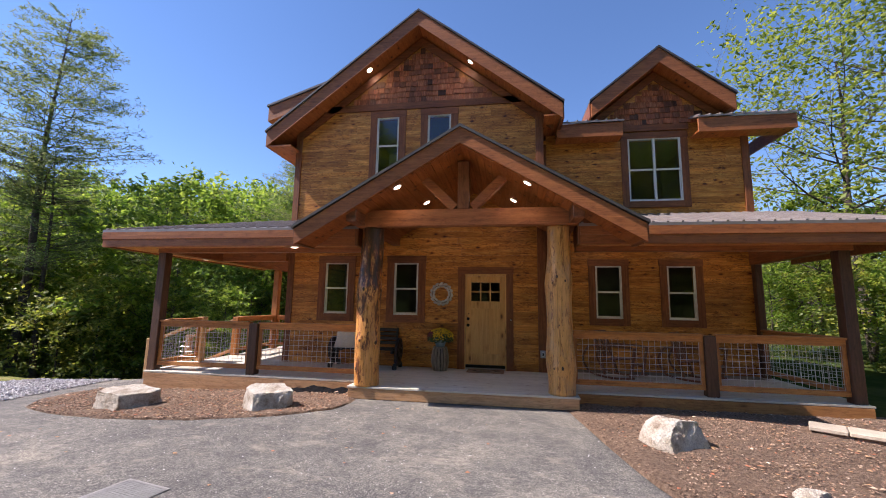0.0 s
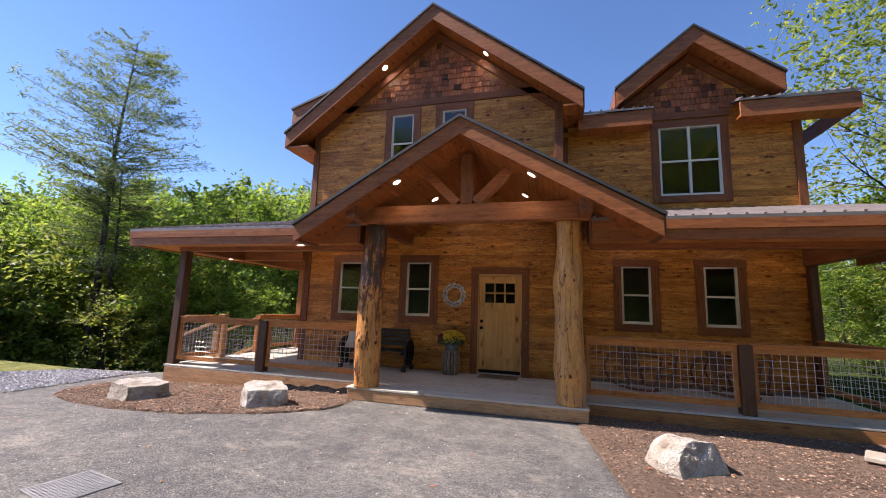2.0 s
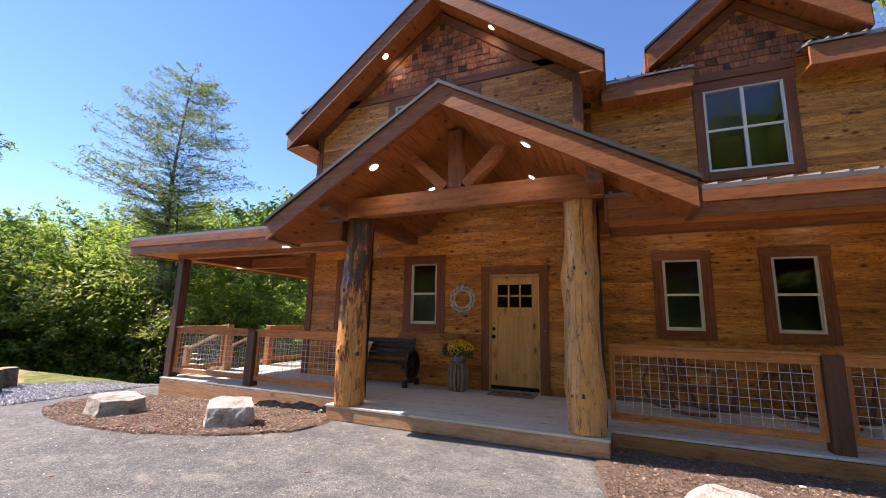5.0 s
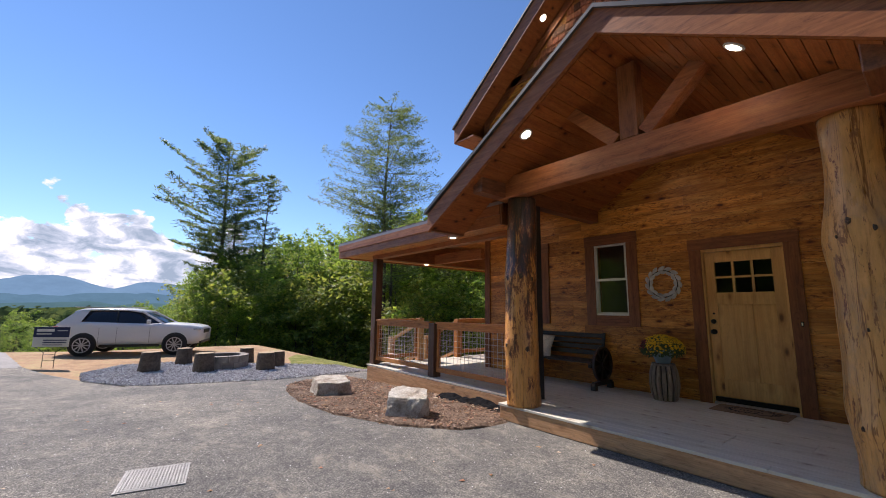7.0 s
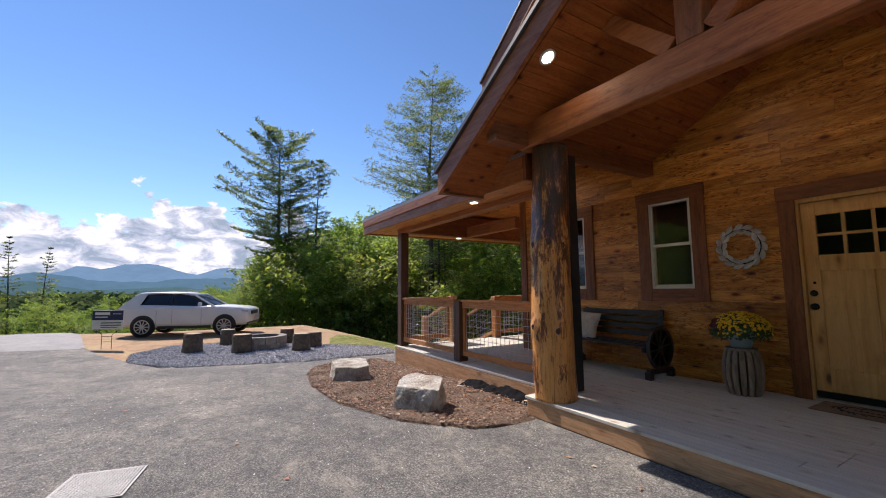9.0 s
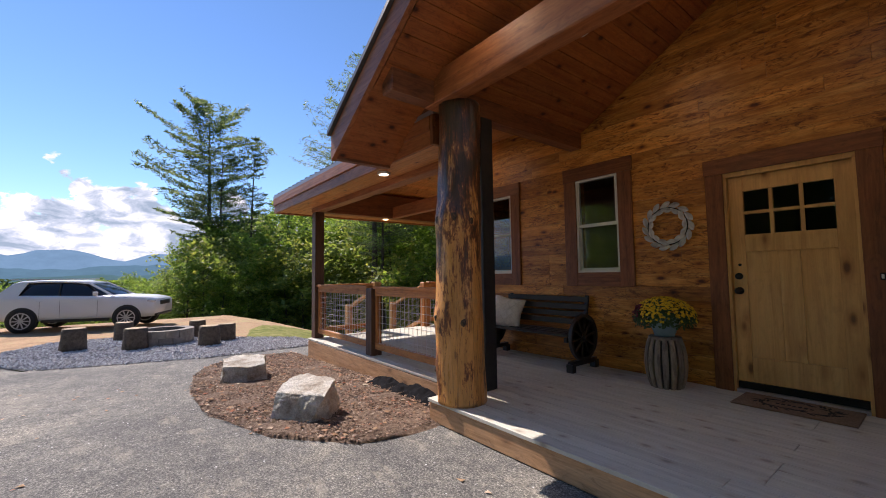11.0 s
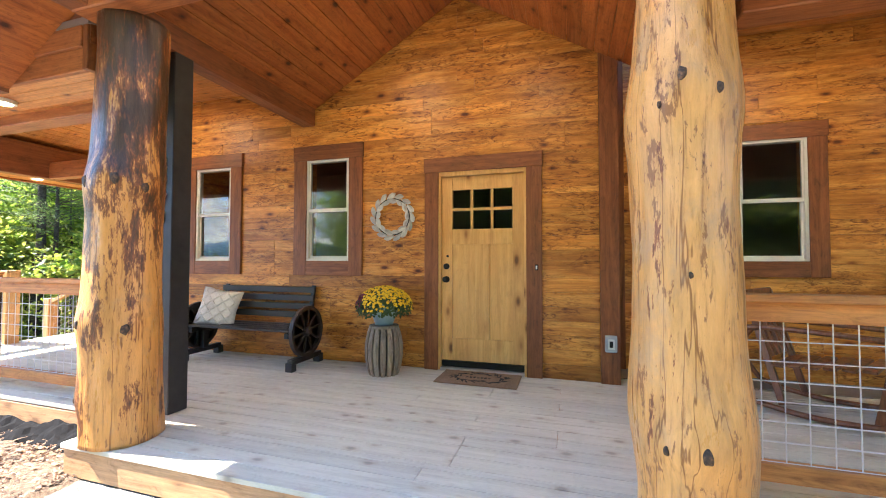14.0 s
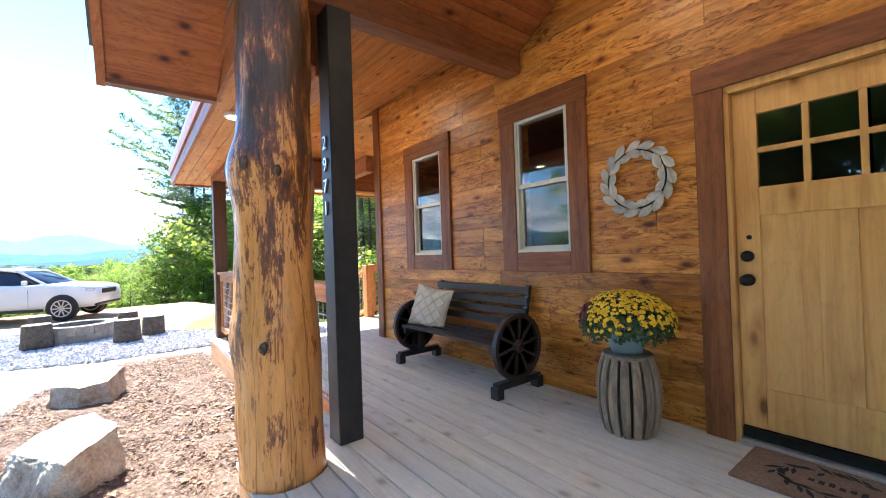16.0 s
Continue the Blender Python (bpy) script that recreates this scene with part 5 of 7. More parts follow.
TL = math.degrees(math.atan(PS))
for x, y in ((-1.92, 6.68), (-1.71, 8.25), (0.33, 6.68), (0.12, 8.25)):
    s = -1 if x < PX else 1
    recessed_lamp(x, y, PZ - 0.352 - PS * abs(x - PX), s * TL, "round lit recessed light in the portico ceiling")
TM = math.degrees(math.atan(GS))
for x in (-3.52, -0.9):
    recessed_lamp(x, 9.3, GZ - 0.39 - GS * abs(x - GX), (-1 if x < GX else 1) * TM, "round lit recessed light in the gable soffit")
recessed_lamp(-4.2, 7.4, EZ - 0.336, 0, "round lit recessed light in the porch soffit", 0.0, 0.024)
recessed_lamp(-7.95, 9.6, EZ - 0.336, 0, "round lit recessed light in the porch soffit", 0.0, 0.024)
for x, y in ((-4.6, 8.7), (2.4, 9.0), (4.6, 9.0)):
    recessed_lamp(x, y, porch_ceiling_z(y - EY) - 0.006, 0, "round lit recessed light in the porch ceiling", 14.8)


# rocking chairs
M["rocker"] = wood("varnished_rocker_wood", (0.10, 0.032, 0.012), (0.19, 0.068, 0.024), (0.28, 0.11, 0.042), "z", 0.35, 0.2, 1.0, 0.3)


def rocking_chair(x, y, rz):
    ch = thing("rocking_chair", (x, y, DECK), "reddish bentwood rocking chair on the porch", "chair", "rocking chairs", "", rz)
    for s in (-1, 1):
        bm = bmesh.new()
        pts = [(s * 0.29, -0.42, 0.075)] + [(s * 0.29, -0.42 + 0.84 * k / 10, 0.028 + 0.05 * ((k - 5) / 5.0) ** 2) for k in range(1, 10)] + [(s * 0.29, 0.44 + 0.13 * math.sin(math.pi * k / 8), 0.09 + 0.52 * k / 8) for k in range(9)] + [(s * 0.29, 0.40 - 0.8 * k / 6, 0.63 + 0.01 * math.sin(math.pi * k / 6)) for k in range(1, 7)]
        tube(bm, pts, [0.021] * len(pts), 8)
        part("side_hoop", bm, M["rocker"], ch, "", True)
        part("front_leg", bar(bmesh.new(), (s * 0.27, -0.34, 0.045), (s * 0.27, -0.44, 0.63), 0.05, 0.035, (1, 0, 0), 0.004), M["rocker"], ch)
        part("back_post", bar(bmesh.new(), (s * 0.26, 0.14, 0.06), (s * 0.24, 0.36, 0.90), 0.045, 0.032, (1, 0, 0), 0.004), M["rocker"], ch)
    for i in range(6):
        part("seat_slat", boxes((-0.27, -0.34 + i * 0.095, 0.40 - 0.012 * i, 0.27, -0.27 + i * 0.095, 0.42 - 0.012 * i), bevel=0.003), M["rocker"], ch)
    for i in range(5):
        xx = -0.2 + i * 0.1
        part("back_slat", bar(bmesh.new(), (xx, 0.22, 0.40), (xx, 0.36, 0.86), 0.06, 0.014, (0, 1, 0), 0.002), M["rocker"], ch)
    part("head_rail", boxes((-0.26, 0.345, 0.84, 0.26, 0.375, 0.92), bevel=0.006), M["rocker"], ch)
    part("stretcher", boxes((-0.27, -0.39, 0.28, 0.27, -0.36, 0.32), bevel=0.003), M["rocker"], ch)
    return ch


for chair_x, chair_y in ((2.3, 9.3), (3.85, 9.35)):
    rocking_chair(chair_x, chair_y, 52).scale = (1.1, 1.1, 1.05)


# ---------- boulders ----------
def boulder(loc, size, seed, faces, label, rz=0, smooth=0.94):
    """Stone cut from a rough ball by broken faces, given as normals and their distance from the middle."""
    bm = bmesh.new()
    bmesh.ops.create_icosphere(bm, subdivisions=5, radius=1.0)
    planes = [(Vector(f[:3]).normalized(), f[3]) for f in faces]
    for v in bm.verts:
        p = v.co.copy()
        for k in range(2):
            for n, d in planes:
                e = p.dot(n) - d - 0.025 * noise.noise(p * 3.1 + n * 5 + Vector((seed, 0, 0)))
                if e > 0:
                    p -= n * e * smooth
        p += v.co * (0.035 * noise.noise(p * 3.0 + Vector((seed, 0, 0))) + 0.022 * noise.noise(p * 8.0 + Vector((0, seed, 0))) + 0.012 * noise.noise(Vector((p.x * 11, p.y * 11, p.z * 26)) + Vector((0, 0, seed))))
        v.co = Vector((p.x * size[0], p.y * size[1], (p.z + 0.2) * size[2]))
    ob = part("boulder", bm, M["rock"], None, "", True)
    ob.matrix_basis = pose(*loc, 0, 0, rz)
    ob.data.polygons.foreach_set("use_smooth", [False] * len(ob.data.polygons))
    return tagged(ob, label, "boulder", "boulders")


BLOCK = ((0.06, -0.16, 1, 0.50), (-0.75, -0.62, 0.10, 0.60), (0.48, -0.80, 0.30, 0.56), (0.95, -0.1, -0.22, 0.74), (0.75, 0.6, 0.1, 0.72), (-0.3, 0.95, 0.1, 0.62), (-0.95, 0.2, 0.2, 0.74))
SLAB = ((0.04, -0.10, 1, 0.46), (-0.45, -0.9, 0.1, 0.55), (0.55, -0.85, 0.12, 0.62), (0.98, -0.1, 0.1, 0.78), (0.5, 0.8, 0.1, 0.7), (-0.5, 0.85, 0.05, 0.7), (-0.98, 0.1, 0.1, 0.76))
ROUND = ((0.62, -0.72, 0.24, 0.50), (0.92, 0.2, 0.36, 0.70), (0.1, 0.2, 1, 0.80))
boulder((-3.84, 6.24, -0.22), (0.51, 0.40, 0.44), 4, BLOCK, "pale jagged limestone boulder on the mulch", 6, 0.97)
boulder((-6.34, 6.16, -0.29), (0.58, 0.46, 0.37), 21, SLAB, "flat tan sandstone boulder on the mulch", 12, 0.97)
boulder((2.08, 5.66, -0.29), (0.46, 0.40, 0.40), 31, ROUND, "pale rounded boulder with a broken face on the mulch", -8)
boulder((2.72, 4.35, -0.23), (0.20, 0.15, 0.11), 8, ROUND, "small pale stone at the driveway edge", 0)

# chequered utility cover in the driveway
cover = thing("utility_cover", (-3.45, 3.22, ground_z(-3.45, 3.22) + 0.012), "galvanised chequer-plate utility cover set in asphalt", "cover", "", "", 20)
cover.matrix_basis = pose(-3.286, 3.241, -0.197, 0, 0, -11.4)
cover.scale = (0.75, 0.84, 1.0)
part("plate", boxes((-0.33, -0.27, 0, 0.33, 0.27, 0.012), bevel=0.003), M["plate"], cover)
part("rim", boxes((-0.355, -0.295, 0, 0.355, -0.275, 0.009), (-0.355, 0.275, 0, 0.355, 0.295, 0.009), (-0.355, -0.275, 0, -0.335, 0.275, 0.009), (0.335, -0.275, 0, 0.355, 0.275, 0.009)), M["plate"], cover)
bm = bmesh.new()
for i in range(22):
    for j in range(18):
        x, y = -0.305 + i * 0.029, -0.247 + j * 0.029
        s = 1 if (i + j) % 2 else -1
        a, b = 0.009, 0.0035
        prism(bm, [(x - a, y - s * a, 0.0125), (x + b, y - s * b, 0.0125), (x + a, y + s * a, 0.0125), (x - b, y + s * b, 0.0125)], (0, 0, 0.003))
tagged(part("tread_lugs", bm, M["plate"], cover), kind="stuff")

# low block wall at the edge of the mulch slope
wall_low = thing("retaining_wall", (4.16, 6.70, -0.385), "low reddish stone block wall with pale cap slabs", "wall", "", "structure", -32)
M["block"] = mottled("reddish_block", [(0.3, (0.22, 0.14, 0.12)), (0.7, (0.38, 0.28, 0.24))], 8, 0.9, 0.6, 0.01, 6, fine=0.3, use_random=0.6)
M["cap"] = mottled("tan_cap_stone", [(0.3, (0.38, 0.32, 0.25)), (0.7, (0.5, 0.44, 0.36))], 5, 0.85, 0.5, 0.01, 6, fine=0.25, use_random=0.3)
blk = bm = boxes((0.004, -0.15, 0.003, 0.296, 0.15, 0.12), bevel=0.012)
blk = part("block", bm, M["block"], wall_low)
cap = part("cap_slab", boxes((0.004, -0.19, 0.0, 0.396, 0.19, 0.06), bevel=0.012), M["cap"], wall_low)
cap.matrix_basis = pose(0, 0, 0.245)
for i in range(12):
    for j in range(2):
        if i or j:
            piece("block", blk.data, wall_low, pose(0.3 * i + (0.15 if j else 0), 0.0, 0.122 * j))
for i in range(1, 9):
    piece("cap_slab", cap.data, wall_low, pose(0.4 * i, 0, 0.245))


# ---------- fire pit, stumps, vehicle, sign ----------
M["bark"] = mottled("grey_bark", [(0.3, (0.06, 0.045, 0.034)), (0.7, (0.17, 0.135, 0.105))], 14, 0.95, 1.0, 0.03, 6, fine=0.3)
M["cut_wood"] = mottled("cut_wood", [(0.3, (0.30, 0.21, 0.12)), (0.7, (0.44, 0.33, 0.21))], 10, 0.85, 0.3)


def stump(x, y, r, h, seed):
    th = thing("stump", (x, y, ground_z(x, y) + 0.01), "sawn log stump seat with grey bark on gravel", "stump", "stump seats", "", seed * 37)
    bm = bmesh.new()
    rings = []
    for i in range(7):
        f = i / 6
        ring = []
        for k in range(28):
            a = 2 * math.pi * k / 28
            rr = r * (1.12 - 0.16 * f) * (1 + 0.06 * noise.noise((math.cos(a) * 2 + seed, math.sin(a) * 2, f)) + 0.03 * noise.noise((math.cos(a) * 7, math.sin(a) * 7 + seed, f)))
            ring.append(bm.verts.new((rr * math.cos(a), rr * math.sin(a), h * f)))
        rings.append(ring)
    for a, b in zip(rings, rings[1:]):
        for k in range(28):
            bm.faces.new((a[k], a[(k + 1) % 28], b[(k + 1) % 28], b[k]))
    bm.faces.new(rings[0][::-1])
    bm.faces.new(rings[-1])
    part("bark", bm, M["bark"], th, "", True)
    part("cut_top", lathe(bmesh.new(), [(0, h - 0.01), (r * 0.9, h - 0.01), (r * 0.9, h + 0.006), (0, h + 0.008)], 28), M["cut_wood"], th, "pale sawn top")


for i, (x, y, r, h) in enumerate(((-13.07, 3.78, 0.24, 0.54), (-12.22, 4.98, 0.25, 0.52), (-11.66, 6.5, 0.24, 0.50), (-14.36, 4.75, 0.22, 0.50), (-13.9, 6.5, 0.22, 0.46), (-12.25, 7.0, 0.22, 0.46))):
    stump(x, y, r, h, i + 1)
pit = thing("fire_pit", (-12.9, 5.6, ground_z(-12.9, 5.6) + 0.01), "round grey stone fire pit ring on gravel", "fire pit")
M["pit"] = mottled("grey_pit_stone", [(0.3, (0.15, 0.13, 0.11)), (0.7, (0.30, 0.27, 0.24))], 5, 0.9, 0.6, 0.02, 6, use_random=0.4)
M["ash"] = mottled("grey_ash", [(0.3, (0.03, 0.03, 0.03)), (0.7, (0.12, 0.12, 0.12))], 8, 1.0, 0.6)
bm = bmesh.new()
n = 5
rows5 = []
seg = 2 * math.pi / 14
for i in range(n):
    a = -seg * 0.48 + seg * 0.96 * i / (n - 1)
    rows5.append([bm.verts.new((r * math.cos(a), r * math.sin(a), z)) for r, z in ((0.48, 0), (0.70, 0), (0.70, 0.19), (0.48, 0.19))])
for a, b in zip(rows5, rows5[1:]):
    for k in range(4):
        bm.faces.new((a[k], a[(k + 1) % 4], b[(k + 1) % 4], b[k]))
bm.faces.new(rows5[0][::-1])
bm.faces.new(rows5[-1])
st = part("stone", bm, M["pit"], pit)
for j in range(2):
    for k in range(14):
        if j or k:
            piece("stone", st.data, pit, pose(0, 0, 0.195 * j, 0, 0, math.degrees(seg * (k + 0.5 * j))))
part("ash_bed", lathe(bmesh.new(), [(0, 0.0), (0.48, 0.0), (0.48, 0.06), (0, 0.1)], 20), M["ash"], pit, "dark ash bed")

# white sport-utility car
M["car_paint"] = mottled("white_car_paint", [(0.3, (0.66, 0.66, 0.66)), (0.7, (0.72, 0.72, 0.72))], 1.0, 0.18, 0.0, big=0.1)
M["car_glass"] = mottled("tinted_glass", [(0.3, (0.008, 0.009, 0.011)), (0.7, (0.014, 0.015, 0.018))], 2, 0.04, 0.0)
M["tyre"] = mottled("tyre_rubber", [(0.3, (0.012, 0.012, 0.012)), (0.7, (0.025, 0.025, 0.025))], 20, 0.85, 0.3)
M["rim"] = mottled("alloy_rim", [(0.3, (0.42, 0.42, 0.43)), (0.7, (0.52, 0.52, 0.53))], 6, 0.35, 0.0, metal=0.4)
M["black_trim"] = mottled("black_car_trim", [(0.3, (0.012, 0.012, 0.012)), (0.7, (0.02, 0.02, 0.02))], 6, 0.5, 0.1)
M["tail"] = mottled("red_lamp", [(0.3, (0.28, 0.01, 0.01)), (0.7, (0.4, 0.02, 0.02))], 6, 0.15, 0.0)
M["head"] = mottled("clear_lamp", [(0.3, (0.5, 0.5, 0.52)), (0.7, (0.7, 0.7, 0.72))], 6, 0.1, 0.0, metal=0.4)


def loft(stations):
    """Stations of (x, outline half points (y, z)) mirrored to both sides."""
    bm = bmesh.new()
    rings = []
    for x, pts in stations:
        ring = [bm.verts.new((x, -y, z)) for y, z in pts] + [bm.verts.new((x, y, z)) for y, z in reversed(pts)]
        rings.append(ring)
    for a, b in zip(rings, rings[1:]):
        m = len(a)
        for k in range(m):
            bm.faces.new((a[k], a[(k + 1) % m], b[(k + 1) % m], b[k]))
    bm.faces.new(rings[0][::-1])
    bm.faces.new(rings[-1])
    return bm


def suv(x, y, rz):
    """Rear axle at x = 0 in its own space, nose towards +x."""
    z0 = ground_z(x, y) + 0.01
    c = thing("car", (x, y, z0), "white sport-utility car with dark windows parked on the knoll", "car", "", "", rz)
    low = []
    for px, zb, zt, w in ((-0.95, 0.52, 1.04, 0.78), (-0.88, 0.42, 1.16, 0.90), (-0.6, 0.36, 1.25, 0.95), (0.0, 0.34, 1.25, 0.965), (1.0, 0.33, 1.22, 0.965), (2.0, 0.33, 1.18, 0.965), (2.5, 0.34, 1.18, 0.955), (3.0, 0.35, 1.15, 0.945), (3.45, 0.36, 1.11, 0.93), (3.68, 0.38, 1.06, 0.90), (3.78, 0.42, 0.99, 0.86)):
        low.append((px, [(w * 0.55, zb), (w * 0.93, zb + 0.02), (w, zb + 0.16), (w, zb + 0.32), (w * 0.985, zt - 0.14), (w * 0.93, zt - 0.03), (w * 0.6, zt)]))
    body = part("body", loft(low), M["car_paint"], c, "", True)
    # The body has no arch openings; their shade is put on as black discs.
    for sx in (0.0, 2.915):
        for s in (-1, 1):
            part("arch_shadow", lathe(bmesh.new(), [(0.0, -0.006), (0.43, -0.006), (0.43, 0.006), (0.0, 0.006)], 32, "y", (sx, s * 0.966, 0.40)), M["black_trim"], body, "black disc standing in for the shaded wheel arch")
    cab = []
    for px, zt, wt, wb in ((-0.82, 1.14, 0.80, 0.88), (-0.40, 1.56, 0.66, 0.90), (-0.22, 1.66, 0.66, 0.91), (0.4, 1.71, 0.68, 0.92), (1.2, 1.70, 0.67, 0.92), (1.66, 1.63, 0.65, 0.91), (2.55, 1.14, 0.62, 0.88)):
        cab.append((px, [(wb, 1.04), (wb * 0.985, 1.10), (wt, zt - 0.06 if zt > 1.2 else zt), (wt * 0.8, zt)]))
    part("glasshouse", loft(cab), M["car_glass"], c, "dark tinted windows", True)
    rf = []
    for px, zt, wt in ((-0.48, 1.63, 0.64), (-0.25, 1.70, 0.69), (0.4, 1.725, 0.71), (1.2, 1.715, 0.70), (1.74, 1.635, 0.67)):
        rf.append((px, [(wt, zt - 0.075), (wt + 0.005, zt - 0.045), (wt * 0.8, zt), (wt * 0.4, zt + 0.012)]))
    part("roof", loft(rf), M["car_paint"], c, "", True)
    for s in (-1, 1):
        bm = bmesh.new()
        prism(bm, [(-0.88, s * 0.905, 1.10), (-0.20, s * 0.93, 1.10), (0.02, s * 0.715, 1.64), (-0.36, s * 0.70, 1.63)], (0, s * 0.022, 0.008))
        part("rear_quarter", bm, M["car_paint"], c)
        part("front_pillar", bar(bmesh.new(), (2.52, s * 0.86, 1.12), (1.64, s * 0.67, 1.63), 0.07, 0.05, (0, s, 0.4), 0.01), M["car_paint"], c)
        part("door_pillar", bar(bmesh.new(), (0.95, s * 0.925, 1.08), (0.9, s * 0.70, 1.64), 0.05, 0.02, (0, s, 0.4)), M["black_trim"], c)
        part("roof_rail", bar(bmesh.new(), (-0.5, s * 0.62, 1.76), (1.45, s * 0.62, 1.755), 0.035, 0.035, (0, 0, 1), 0.006), M["rim"], c)
        mir = part("mirror", boxes((1.95, s * 0.98 - 0.06 + 0.06 * s, 1.16, 2.08, s * 0.98 + 0.06 + 0.06 * s, 1.32), bevel=0.03), M["car_paint"], c)
        for hx in (0.35, 1.35):
            part("door_handle", boxes((hx, s * 0.968 - 0.015, 1.0, hx + 0.18, s * 0.968 + 0.015, 1.03), bevel=0.006), M["car_paint"], c)
        for dx in (0.45, 1.0, 2.05):
            part("door_seam", boxes((dx, s * 0.9655 - 0.002, 0.46, dx + 0.008, s * 0.9655 + 0.002, 1.03)), M["black_trim"], c)
        part("sill", boxes((0.5, s * 0.93 - 0.03, 0.30, 2.4, s * 0.93 + 0.03, 0.40), bevel=0.01), M["black_trim"], c)
        part("headlight", boxes((3.44, s * 0.79 - 0.12, 0.90, 3.74, s * 0.79 + 0.12, 0.99), bevel=0.02), M["head"], c, "clear headlight")
        part("tail_light", boxes((-0.97, s * 0.80 - 0.10, 0.92, -0.80, s * 0.80 + 0.10, 1.07), bevel=0.02), M["tail"], c, "red tail light")
        for wx in (0.0, 2.915):
            wy = s * 0.885
            w = part("wheel", lathe(bmesh.new(), [(0.26, -0.13), (0.36, -0.13), (0.385, -0.09), (0.385, 0.09), (0.36, 0.13), (0.26, 0.13)], 36, "y", (wx, wy, 0.385)), M["tyre"], c, "black tyre on alloy rim", True)
            part("rim", lathe(bmesh.new(), [(0.0, -0.15), (0.05, -0.148), (0.06, -0.13), (0.06, 0.13), (0.05, 0.148), (0.0, 0.15)], 24, "y", (wx, wy, 0.385)), M["rim"], w)
            part("rim_ring", lathe(bmesh.new(), [(0.24, -0.134), (0.272, -0.138), (0.272, 0.138), (0.24, 0.134), (0.24, -0.134)], 36, "y", (wx, wy, 0.385), False), M["rim"], w)
            for k in range(10):
                a = 2 * math.pi * k / 10
                part("rim_spoke", bar(bmesh.new(), (wx + 0.04 * math.cos(a), wy + s * 0.134, 0.385 + 0.04 * math.sin(a)), (wx + 0.25 * math.cos(a), wy + s * 0.134, 0.385 + 0.25 * math.sin(a)), 0.034, 0.02, (0, 1, 0)), M["rim"], w)
    part("grille", boxes((3.70, -0.5, 0.78, 3.805, 0.5, 0.94), bevel=0.02), M["black_trim"], c)
    part("front_bumper", boxes((3.55, -0.84, 0.40, 3.80, 0.84, 0.52), bevel=0.04), M["black_trim"], c)
    part("rear_bumper", boxes((-0.98, -0.84, 0.42, -0.78, 0.84, 0.56), bevel=0.04), M["car_paint"], c)
    part("number_plate", boxes((-0.985, -0.26, 0.72, -0.95, 0.26, 0.84), bevel=0.004), M["vinyl"], c)
    return c


hd = math.radians(70)
suv(-18.85 - 0.88 * math.sin(hd), 2.1 + 0.88 * math.cos(hd), 70)

sign = thing("yard_sign", (-15.45, 1.5, ground_z(-15.45, 1.5)), "blue and white property sign on a wire stake", "sign", "", "", 62)
M["sign_blue"] = mottled("navy_print", [(0.3, (0.012, 0.022, 0.075)), (0.7, (0.02, 0.03, 0.09))], 3, 0.5, 0.0, big=0.1)
part("wire_stake", bar(bar(bar(bar(bmesh.new(), (-0.15, 0, -0.05), (-0.15, 0, 0.42), 0.012, 0.012, (0, 1, 0)), (0.15, 0, -0.05), (0.15, 0, 0.42), 0.012, 0.012, (0, 1, 0)), (-0.15, 0, 0.2), (0.15, 0, 0.2), 0.012, 0.012), (-0.15, 0, 0.36), (0.15, 0, 0.36), 0.012, 0.012), M["black_metal"], sign)
for s in (-1, 1):
    part("wire_arm", bar(bmesh.new(), (s * 0.15, 0, 0.42), (s * 0.4, 0, 0.60), 0.012, 0.012, (0, 1, 0)), M["black_metal"], sign)
brd = part("board", boxes((-0.46, -0.015, 0.58, 0.46, 0.015, 1.16), bevel=0.003), M["vinyl"], sign, "white board")
part("blue_field", boxes((-0.455, -0.019, 0.86, 0.455, -0.0155, 1.155)), M["sign_blue"], brd, "navy upper field")
part("lettering_bars", boxes((-0.38, -0.022, 1.02, 0.06, -0.0195, 1.1), (-0.38, -0.022, 0.94, 0.0, -0.0195, 0.97), (0.14, -0.022, 1.04, 0.4, -0.0195, 1.06)), M["vinyl"], brd, "white unreadable print")
part("lettering_bars", boxes((-0.2, -0.018, 0.76, 0.4, -0.0155, 0.79), (-0.2, -0.018, 0.69, 0.4, -0.0155, 0.72), (-0.2, -0.018, 0.63, 0.3, -0.0155, 0.65)), M["sign_blue"], brd, "dark unreadable print")


# ---------- trees ----------
def leaf_material(name, lo, mid, hi, trans=0.35, rough=0.55, spec=None):
    g = Graph(name)
    n = g.noise(g.coord(shift=True), 0.55, 3)
    i = g.island()
    c = g.ramp(i, [(0.0, lo), (0.5, mid), (1.0, hi)])
    c = g.mix(0.6, c, g.ramp(n, [(0.3, (0.6, 0.66, 0.6)), (0.7, (1.25, 1.2, 1.05))]), "MULTIPLY")
    c = g.mix(0.35, c, g.ramp(g.rand(), [(0, (0.7, 0.85, 0.7)), (0.5, (1, 1, 1)), (1, (1.5, 1.25, 0.8))]), "MULTIPLY")
    t = g.n.new("ShaderNodeBsdfTranslucent")
    g.l.new(g.mix(1.0, c, (1.7, 1.65, 1.5), "MULTIPLY"), t.inputs["Color"])
    mx = g.n.new("ShaderNodeMixShader")
    mx.inputs[0].default_value = trans
    g.set(c, rough, spec=spec)
    g.l.new(g.b.outputs[0], mx.inputs[1])
    g.l.new(t.outputs[0], mx.inputs[2])
    g.l.new(mx.outputs[0], g.out.inputs["Surface"])
    return g.m


